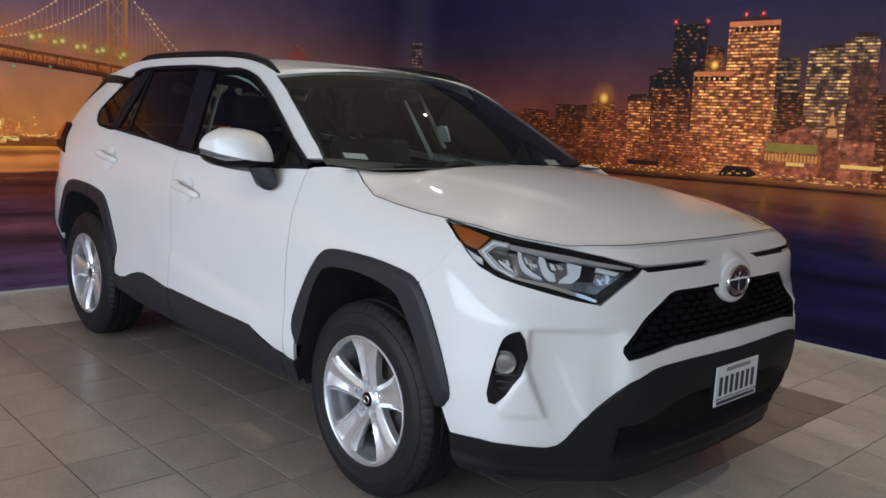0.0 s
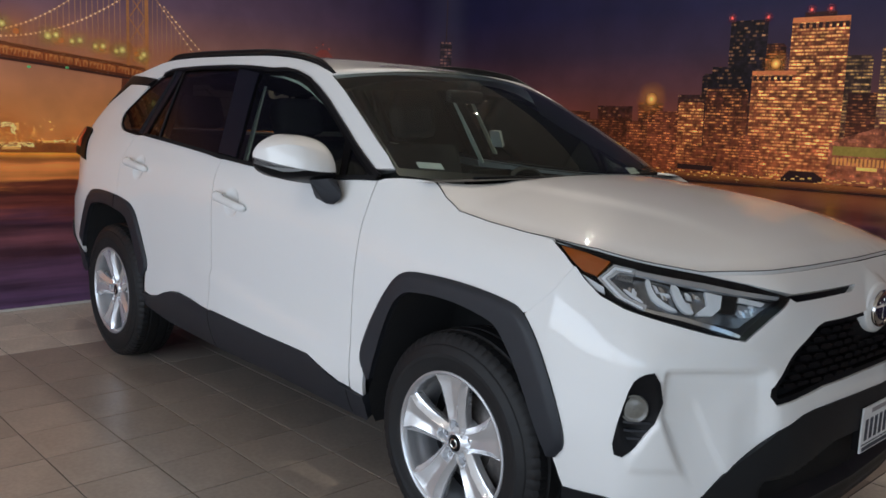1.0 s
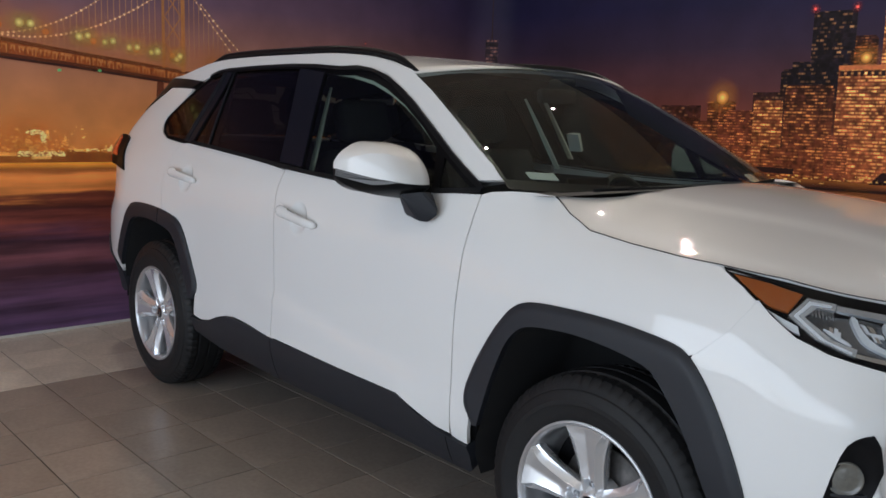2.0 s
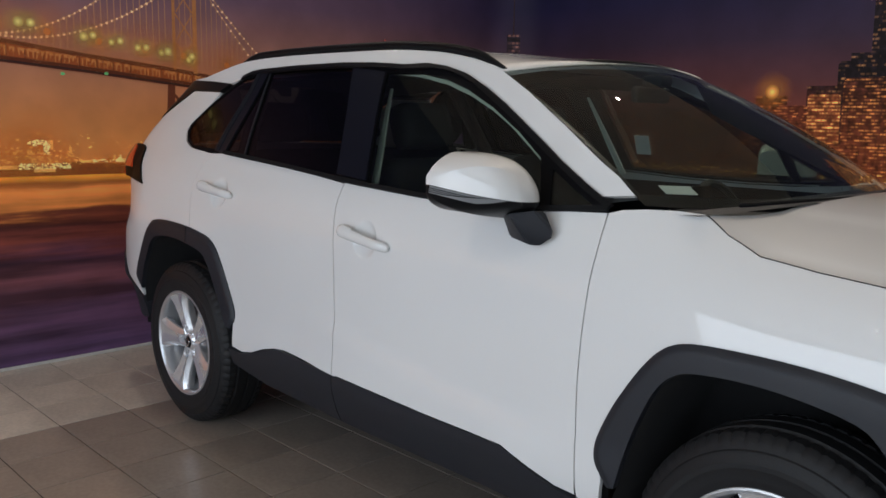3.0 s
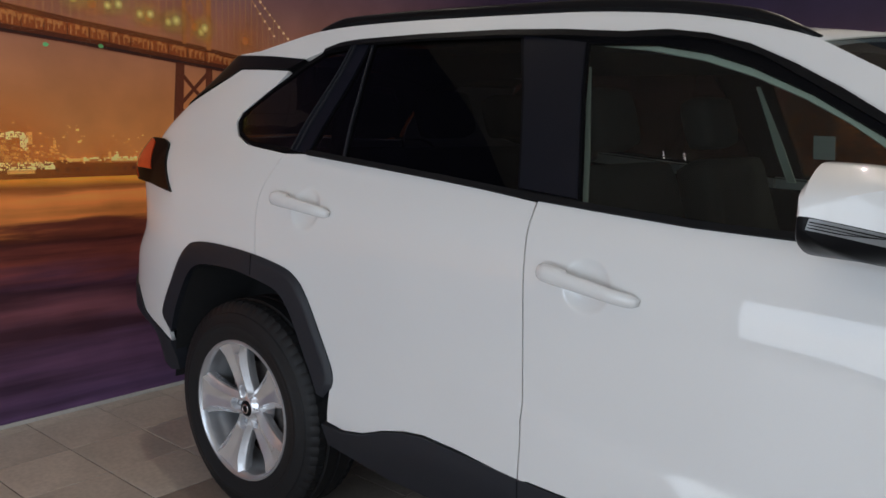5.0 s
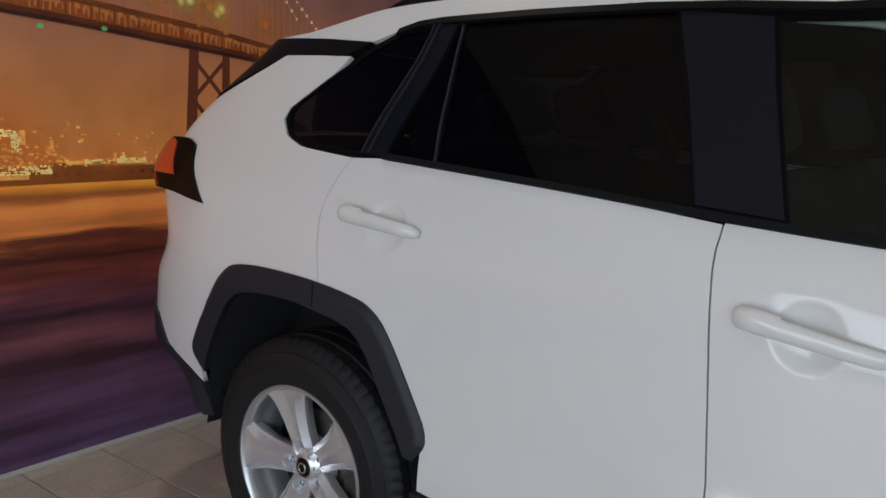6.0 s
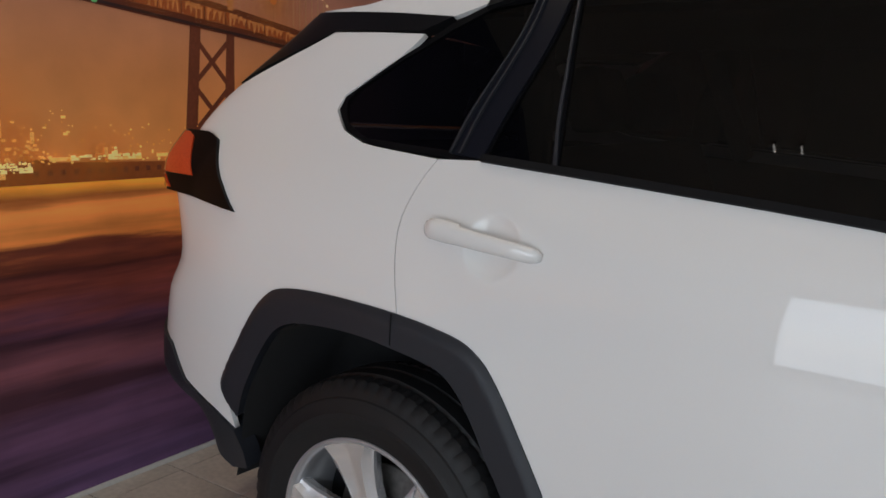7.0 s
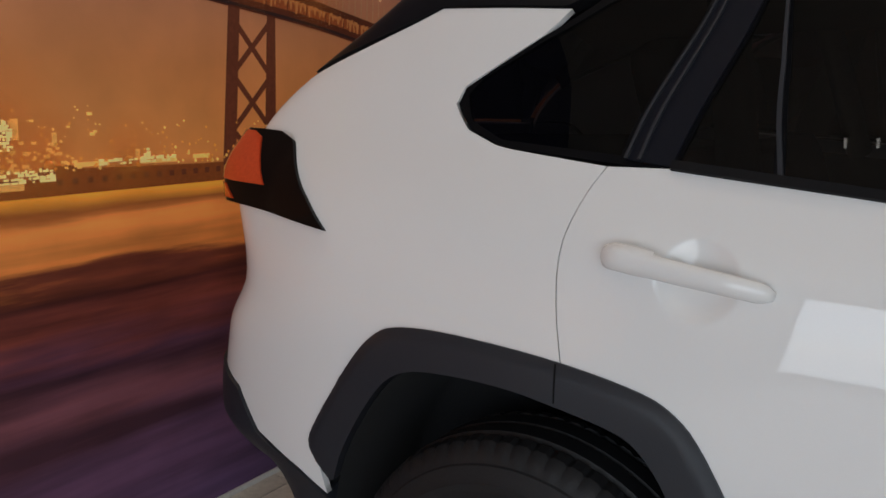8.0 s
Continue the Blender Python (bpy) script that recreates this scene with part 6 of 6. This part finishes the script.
rng_ = random.Random(7)
deck_top = lambda y: float(np.interp(y, [-6, -2.2, -1.18, -.76, -.27, -.11, .4, 2.7], [2.4, 1.86, 1.732, 1.682, 1.632, 1.612, 1.535, 1.2]))  # noqa: E731
deck_low = lambda y: float(np.interp(y, [-6, -2.2, -1.19, -.76, -.28, .1, .4, 2.7], [2.2, 1.73, 1.613, 1.578, 1.530, 1.492, 1.445, 1.1]))  # noqa: E731
ys = list(np.arange(-6, .95, .15))


def printed(name, bm, material, parent, label=""):
    return part(name, bm, material, parent, label, smooth=False)


printed("printed_bridge_deck", flat([(y, deck_low(y)) for y in ys] + [(y, deck_top(y)) for y in ys[::-1]], "rear", 2), I_DECK, wall_rear)
lit, warm = [], []
y = -3.0
while y < .75:
    w = .088 + .01 * rng_.random()
    for k in range(4):
        a = y + w * (.12 + .24 * k) + rng_.uniform(-.004, .004)
        lo, h = deck_low(a), deck_top(a) - deck_low(a)
        leg = rng_.uniform(.30, .52)
        lit.append([(a, lo + h * leg), (a + .006, lo + h * leg), (a + .008 + rng_.uniform(-.008, .010), lo + h * .72), (a + rng_.uniform(-.008, .006), lo + h * .72)])
        if k < 3 and rng_.random() < .85:
            lit.append([(a, lo + h * rng_.uniform(.58, .66)), (a + w * .22, lo + h * rng_.uniform(.58, .66)), (a + w * .20, lo + h * rng_.uniform(.70, .80)), (a + .002, lo + h * rng_.uniform(.70, .80))])
    warm.append([(y, deck_low(y) + .034), (y + w * .95, deck_low(y + w) + .034), (y + w * .95, deck_top(y + w) - .022), (y, deck_top(y) - .022)])
    y += w
tagged(printed("printed_truss_glow", flats(warm, "rear", 3.2), ink("print_truss_glow", srgb(122, 62, 30, K)), wall_rear), kind="stuff")
tagged(printed("printed_truss_lights", flats(lit, "rear", 4.6), I_DECKLIT, wall_rear), kind="stuff")
printed("printed_bridge_rail", flats([stroke((a, deck_low(a) + .010), (a + .15, deck_low(a + .15) + .010), .010) for a in ys[:-1]], "rear", 3), I_DARK, wall_rear)
# lower tower with its cross braces
legs = [[(-.315, 1.06), (-.265, 1.06), (-.240, 1.53), (-.285, 1.53)], [(-.140, 1.06), (-.090, 1.06), (-.090, 1.52), (-.125, 1.52)]]
for z in (1.49, 1.325, 1.16):
    legs += [stroke((-.262, z), (-.118, z - .150), .017), stroke((-.118, z), (-.268, z - .150), .017)]
printed("printed_tower_legs", flats(legs, "rear", 1), I_LEG, wall_rear)
up = [quad(-.248, -.230, 1.62, 2.75), quad(-.120, -.094, 1.60, 2.75)]
for z in (1.63, 1.79, 1.95, 2.11, 2.27):
    up += [stroke((-.222, z), (-.122, z + .15), .006), stroke((-.122, z), (-.230, z + .15), .006)]
printed("printed_tower_top", flats(up, "rear", 3), I_TOWER, wall_rear)
cab_a = lambda y: 1.752 + .62 * max(0, (y + 1.25)) ** 1.9 if y > -1.25 else 1.752 + .25 * (-1.25 - y) ** 1.6  # noqa: E731
cab_b = lambda y: 1.742 + .46 * max(0, (y + 1.10)) ** 1.9 if y > -1.10 else 1.742 + .25 * (-1.10 - y) ** 1.6  # noqa: E731
cab_c = lambda y: 2.06 - 1.28 * (y + .02) + .25 * (y + .02) ** 2  # noqa: E731
cab_d = lambda y: 2.06 - 1.10 * (y + .0) + .28 * y ** 2  # noqa: E731
susp = []
for y in np.arange(-2.4, -.27, .037):
    top = min(cab_a(y), 2.6)
    if top > deck_top(y) + .02:
        susp.append(stroke((y, deck_top(y)), (y, top), .0040))
for y in np.arange(-.20, .62, .034):
    c = cab_c(y) if y < .25 else cab_d(y)
    if c > deck_top(y) + .02:
        susp.append(stroke((y, deck_top(y)), (y, min(c, 2.6)), .0036))
printed("printed_suspenders", flats(susp, "rear", 0), I_CABLE, wall_rear)
beads, lines_ = [], []
for f_, y0_, y1_ in ((cab_a, -2.6, -.26), (cab_b, -2.4, -.20), (cab_c, -.04, .30), (cab_d, .02, .46)):
    prev = None
    for y in np.arange(y0_, y1_, .029):
        z = f_(y)
        r = rng_.uniform(.0055, .0085)
        beads.append([(y + r * math.cos(k * math.pi / 3), z + r * math.sin(k * math.pi / 3)) for k in range(6)])
        if prev:
            lines_.append(stroke(prev, (y, z), .006))
        prev = (y, z)
printed("printed_cables", flats(lines_, "rear", 2), I_CABLE, wall_rear)
tagged(printed("printed_cable_lamps", flats(beads, "rear", 3), I_BEAD, wall_rear), kind="stuff")


def disc_mesh(name, material):
    bm = bmesh.new()
    bmesh.ops.create_circle(bm, cap_ends=True, radius=1.0, segments=24)
    me = mesh_of(bm, name, False)
    me.materials.append(material)
    return me


glows = {m: disc_mesh("printed_glow", m) for m in (H_GOLD, H_ORANGE, H_HAZE, H_RED)}


def put_glow(material, side, a, z, r, layer=6):
    ob = new("printed_glow", glows[material])
    d = .0012 + .0004 * layer + rng_.uniform(0, .0003)
    ob.matrix_basis = (pose(WX + d, a, z, 90, 0, 90) if side == "rear" else pose(a, WY - d, z, 90, 0, 0)) @ Matrix.Diagonal((r, r, 1, 1))
    ob.parent = wall_rear if side == "rear" else wall_left
    return ob


for y, z in ((-1.09, 1.82), (-1.03, 1.82), (-.76, 1.77), (-.71, 1.78), (-.61, 1.75), (-.56, 1.76), (-.46, 1.73), (-.41, 1.735), (-.32, 1.71), (-.28, 1.72), (-.15, 1.68), (-.13, 1.70)):
    put_glow(H_GOLD, "rear", y, z, rng_.uniform(.055, .085))
for y, z in ((-1.2, 1.80), (-.95, 1.78), (-.68, 1.75), (-.42, 1.72), (-.18, 1.70), (.1, 1.66)):
    put_glow(H_HAZE, "rear", y, z, .19, 5)
for y, z in ((-.88, 1.567), (-.645, 1.578)):
    printed("printed_green_lamp", flat([(y + .012 * math.cos(k), z + .009 * math.sin(k)) for k in np.linspace(0, 6.28, 9)[:-1]], "rear", 4), I_GREEN, wall_rear)
for y, z, r in ((-1.02, 1.19, .16), (-1.10, 1.09, .16), (-1.25, 1.14, .16), (-.65, 1.10, .10), (-.88, 1.10, .10), (-1.6, 1.14, .14), (-2.0, 1.15, .14)):
    put_glow(H_HAZE, "rear", y, z, r * 1.4, 5)
# the far shore and its lights
printed("printed_shore", flat([(-6, 1.04), (.9, 1.02), (.9, 1.075), (-.4, 1.078), (-.78, 1.088), (-.82, 1.098), (-.90, 1.098), (-.92, 1.07), (-6, 1.085)], "rear", 0), I_SHORE, wall_rear)
printed("printed_pier_windows", flats([quad(y, y + .016, 1.050, 1.066) for y in np.arange(-.86, -.2, .043)], "rear", 2), I_LEG, wall_rear)
small, big = [], []
for _ in range(560):
    y, u = rng_.uniform(-2.6, .5), rng_.random()
    z = 1.085 + .16 * u ** 1.7 * (1.0 if y < -.75 else .75)
    r = rng_.uniform(.0015, .0048) * (1.35 - .6 * u)
    (small if rng_.random() < .6 else big).append([(y - r, z), (y, z - r), (y + r, z), (y, z + r)])
for y, w, z, h in ((-.96, .018, 1.19, .05), (-.86, .012, 1.165, .03), (-.62, .012, 1.115, .03), (-.76, .10, 1.098, .012), (-.55, .12, 1.094, .010), (-.40, .06, 1.100, .012), (-1.0, .11, 1.055, .018), (-1.18, .09, 1.075, .02), (-1.07, .03, 1.15, .022), (-1.35, .10, 1.09, .02), (-1.6, .15, 1.10, .015)):
    big.append(quad(y - w / 2, y + w / 2, z - h / 2, z + h / 2))
for _ in range(130):
    y, z, r = rng_.gauss(-1.05, .13), 1.09 + abs(rng_.gauss(0, .055)), rng_.uniform(.003, .008)
    big.append(quad(y - r, y + r, z - r * .6, z + r * .6))
pale = [quad(-1.055, -.985, 1.185, 1.215), quad(-1.0, -.975, 1.14, 1.20), quad(-1.09, -1.03, 1.195, 1.204), quad(-1.13, -.87, 1.062, 1.086), quad(-.74, -.50, 1.092, 1.103), quad(-.60, -.585, 1.10, 1.13)]
pale = [quad(u_, u_ + rng_.uniform(.004, .016), v_, v_ + rng_.uniform(.004, .010)) for a_ in pale for u_ in np.arange(a_[0][0], a_[1][0], .009) for v_ in np.arange(a_[0][1], a_[2][1], .008) if rng_.random() < .68]
printed("printed_pale_lights", flats(pale, "rear", 7), ink("print_pale_light", srgb(222, 206, 134, K)), wall_rear)
tagged(printed("printed_city_lights", flats(small, "rear", 4), I_GOLD, wall_rear), kind="stuff")
tagged(printed("printed_city_lamps", flats(big, "rear", 4), I_CREAM, wall_rear), kind="stuff")
for y, z in ((1.30, 1.87), (1.36, 1.90), (1.42, 1.87)):
    put_glow(H_RED, "rear", y, z, .020)
printed("printed_hilltop", flat([(1.15, 1.70), (1.62, 1.68), (1.47, 1.80), (1.40, 1.86), (1.34, 1.86), (1.27, 1.80)], "rear", 1), ink("print_hilltop", srgb(120, 60, 56, K)), wall_rear)
F_NIGHT_R = facade("print_night_tower", srgb(30, 24, 34, K), srgb(36, 28, 36, K), srgb(120, 84, 76, K), .022, .03, .004, 1)
mid_ = (WX + ROUND * (1 - math.cos(math.pi / 4)), WY - ROUND * (1 - math.sin(math.pi / 4)))
for name, half, z0_, z1_, mat in (("printed_building", .052, 1.2, 2.03, F_NIGHT_R), ("printed_mast", .004, 2.03, 2.44, I_DARK)):
    bm = boxed(-half, half, -.0055, .004, z0_, z1_, m=pose(*mid_, 0, 0, 0, 45))
    printed(name, bm, mat, wall_rear)

# the skyline
FACADES = {
    "night": facade("print_dark_tower", srgb(16, 11, 19, K), srgb(11, 9, 16, K), srgb(210, 156, 100, K), .032, .025, .0042, 0, -.6, .5, 0.0, 20),
    "gold": facade("print_gold_tower", srgb(88, 44, 28, K), srgb(92, 47, 27, K), srgb(242, 184, 106, K), .040, .0215, .0036, 0, .05, .37, .08, 15),
    "amber": facade("print_amber_tower", srgb(46, 22, 19, K), srgb(52, 24, 19, K), srgb(230, 154, 82, K), .036, .020, .0034, 0, -.1, .43, .03, 17),
    "rust": facade("print_rust_block", srgb(46, 21, 19, K), srgb(44, 19, 16, K), srgb(212, 136, 74, K), .030, .0175, .0030, 0, -.15, .3, .02, 19),
    "grey": facade("print_grey_tower", srgb(64, 45, 42, K), srgb(56, 38, 35, K), srgb(234, 186, 106, K), .050, .0205, .0035, 0, .05, .4, .03, 14),
    "plain": facade("print_plain_tower", srgb(78, 46, 36, K), srgb(74, 42, 33, K), srgb(180, 112, 66, K), .018, .024, .0042, 0, -.4, 0, .3, 10),
}
BLOCKS = [  # x from, x to, top, tone, layer
    (-2.3, -2.1, 1.33, "rust", 1), (-2.15, -1.85, 1.37, "rust", 0), (-1.9, -1.55, 1.40, "rust", 1), (-1.6, -1.2, 1.43, "rust", 0),
    (-1.25, -.97, 1.46, "rust", 1), (-1.02, -.86, 1.40, "amber", 2), (-.90, -.58, 1.505, "night", 1), (-.86, -.62, 1.42, "rust", 2), (-.62, -.50, 1.40, "amber", 1),
    (-.53, -.32, 1.535, "amber", 0), (-.44, -.18, 1.475, "rust", 2), (-.20, .02, 1.595, "night", 1), (-.19, .01, 1.545, "gold", 2),
    (-.02, .12, 1.74, "night", 1), (.05, .34, 1.785, "night", 2), (.02, .33, 1.64, "amber", 3), (.16, .425, 2.085, "night", 1), (.40, .56, 1.93, "rust", 0),
    (.345, .645, 1.755, "gold", 4), (.585, .945, 2.085, "gold", 3), (.92, 1.105, 1.845, "grey", 2), (.98, 1.20, 1.62, "rust", 3),
    (1.15, 1.40, 1.895, "grey", 4), (1.37, 1.58, 1.955, "grey", 3), (1.42, 1.60, 1.80, "plain", 5), (1.56, 1.72, 1.62, "amber", 4), (1.68, 2.05, 1.80, "rust", 3), (2.0, 2.6, 1.6, "amber", 2), (2.5, 3.6, 1.5, "rust", 1),
    (-.64, -.38, 1.22, "rust", 4), (-.12, .14, 1.25, "amber", 5), (.30, .44, 1.33, "rust", 5), (.60, .82, 1.22, "gold", 5),
]
for n_, (a, b, top, tone, layer) in enumerate(BLOCKS):
    low = 1.05
    cut = rng_.choice([0, 0, .012, .02])
    pts = [(a + .012, low), (b + .012, low), (b, top - cut), (b - .02, top), (a + .02, top), (a, top - cut)]
    printed("printed_building", flat(pts, "left", layer + .02 * n_), FACADES[tone], wall_left)
printed("printed_building_crown", flats([quad(.63 + .041 * k, .655 + .041 * k, 2.015, 2.05) for k in range(8)], "left", 4), I_DARK, wall_left)
printed("printed_building_cap", flats([quad(.585, .945, 2.052, 2.085), quad(.345, .645, 1.728, 1.755)], "left", 5), ink("print_cornice", srgb(176, 104, 64, K)), wall_left)
printed("printed_building_crown", flats([quad(.355 + .040 * k, .380 + .040 * k, 1.69, 1.722) for k in range(7)], "left", 5), I_DARK, wall_left)
printed("printed_roof_house", flats([quad(.66, .86, 2.085, 2.115), quad(1.44, 1.56, 1.955, 1.985), quad(1.22, 1.36, 1.895, 1.915)], "left", 4), I_DARK, wall_left)
for a, z in ((.165, 2.105), (.42, 2.10), (.70, 2.13), (.82, 2.13)):
    put_glow(H_RED, "left", a, z, .034, 7)
put_glow(H_ORANGE, "left", -.42, 1.56, .14, 3)
put_glow(H_ORANGE, "left", .50, 1.80, .10, 3)
# lit streaks on the water under the skyline
H_STREAKS = [halo("print_streak_gold", srgb(150, 96, 40, K), srgb(176, 118, 52, K), .5), halo("print_streak_red", srgb(120, 52, 40, K), srgb(140, 66, 52, K), .45)]
for k, x in enumerate((-.6, -.25, .1, .36, .52, .72, .95, 1.12, 1.34, 1.5, 1.75)):
    ob = new("printed_glow", disc_mesh("printed_glow", H_STREAKS[k % 2]))
    ob.matrix_basis = pose(x, WY - .0035 - .0001 * k, .87 + rng_.uniform(-.02, .02), 90, 0, 0) @ Matrix.Diagonal((rng_.uniform(.10, .18), rng_.uniform(.20, .34), 1, 1))
    ob.parent = wall_left
# ferry hall with its clock tower, piers and quay
printed("printed_ferry_hall", flat([(.90, 1.06), (1.62, 1.06), (1.62, 1.33), (1.28, 1.33), (1.20, 1.42), (1.02, 1.36), (.90, 1.31)], "left", 6.7), FACADES["plain"], wall_left)
printed("printed_hall_windows", flats([quad(.925, 1.275, 1.235, 1.292)], "left", 7), ink("print_hall_glass", srgb(132, 116, 52, K)), wall_left)
printed("printed_hall_windows", flats([quad(.93 + .024 * k, .945 + .024 * k, 1.175, 1.222) for k in range(15)], "left", 7), ink("print_hall_lamp", srgb(196, 138, 72, K)), wall_left)
printed("printed_clock_tower", flats([[(1.305, 1.06), (1.42, 1.06), (1.40, 1.40), (1.37, 1.42), (1.345, 1.52), (1.335, 1.42), (1.302, 1.40)]], "left", 7.4), FACADES["plain"], wall_left)
printed("printed_clock_tower", flats([quad(1.325, 1.385, 1.345, 1.40), [(1.325, 1.42), (1.37, 1.42), (1.347, 1.51)]], "left", 8), ink("print_clock_face", srgb(186, 134, 80, K)), wall_left)
printed("printed_pier", flats([[(.59, 1.045), (.87, 1.055), (.88, 1.085), (.82, 1.12), (.66, 1.12)], quad(-.16, .12, 1.075, 1.11)], "left", 8), I_DARK, wall_left)
quay = []
x = WX + ROUND
while x < 3.2:
    w = rng_.uniform(.006, .03)
    z = 1.035 + .02 * (x > .3) + rng_.uniform(-.008, .03)
    quay.append(quad(x, x + w, z, z + rng_.uniform(.004, .011)))
    x += w + rng_.uniform(.003, .022)
quay += [quad(1.43, 1.68, 1.160, 1.182), quad(1.08, 1.20, 1.150, 1.172)]
tagged(printed("printed_quay_lights", flats(quay, "left", 8), I_CREAM, wall_left), kind="stuff")
printed("printed_quay", flat([(WX + ROUND, .985), (.0, .985), (1.7, 1.008), (3.5, 1.02), (3.5, 1.035), (1.7, 1.022), (0, 1.002), (WX + ROUND, 1.0)], "left", 7), I_DARK, wall_left)

# ---- floor tiles, one by one where the camera passes ----
PITCH, TX, TY = .305, -1.645, -1.034


def tile_mesh(name, material):
    bm = boxed(.0026, PITCH - .0026, .0026, PITCH - .0026, -.012, 0, bevel=.0018)
    me = mesh_of(bm, name, False)
    me.materials.append(material)
    return me


light_tile, dark_tile = tile_mesh("tile", M_TILE), tile_mesh("tile", M_TILEDARK)
far = {"light": [], "dark": []}
for i in range(-4, 33):
    for j in range(-17, 13):
        x, y = TX + i * PITCH, TY + j * PITCH
        if x < WX - .31 or y > WY or x > 8 or y < -6.2:
            continue
        dark = 0 <= i < 12 and -7 <= j < 9
        if -4 <= i <= 13 and -3 <= j <= 12 and not (-3 < i < 11 and 1 < j < 8):
            ob = new("tile", dark_tile if dark else light_tile)
            ob.location = (x, y, random.uniform(-.0006, .0))
            ob.parent = floor
        else:
            far["dark" if dark else "light"].append((x, y))
for kind_, spots_ in far.items():
    v, fc = [], []
    for x, y in spots_:
        n = len(v)
        v += [(x + .0026, y + .0026, 0), (x + PITCH - .0026, y + .0026, 0), (x + PITCH - .0026, y + PITCH - .0026, 0), (x + .0026, y + PITCH - .0026, 0)]
        v += [(a, b, -.012) for a, b, _ in v[n:n + 4]]
        fc += [(n, n + 1, n + 2, n + 3)] + [(n + a, n + 4 + a, n + 4 + (a + 1) % 4, n + (a + 1) % 4) for a in range(4)]
    me = bpy.data.meshes.new("tiles")
    me.from_pydata(v, [], fc)
    me.materials.append(M_TILEDARK if kind_ == "dark" else M_TILE)
    ob = new("tiles", me)
    ob.parent = floor
    tagged(ob, kind="stuff")
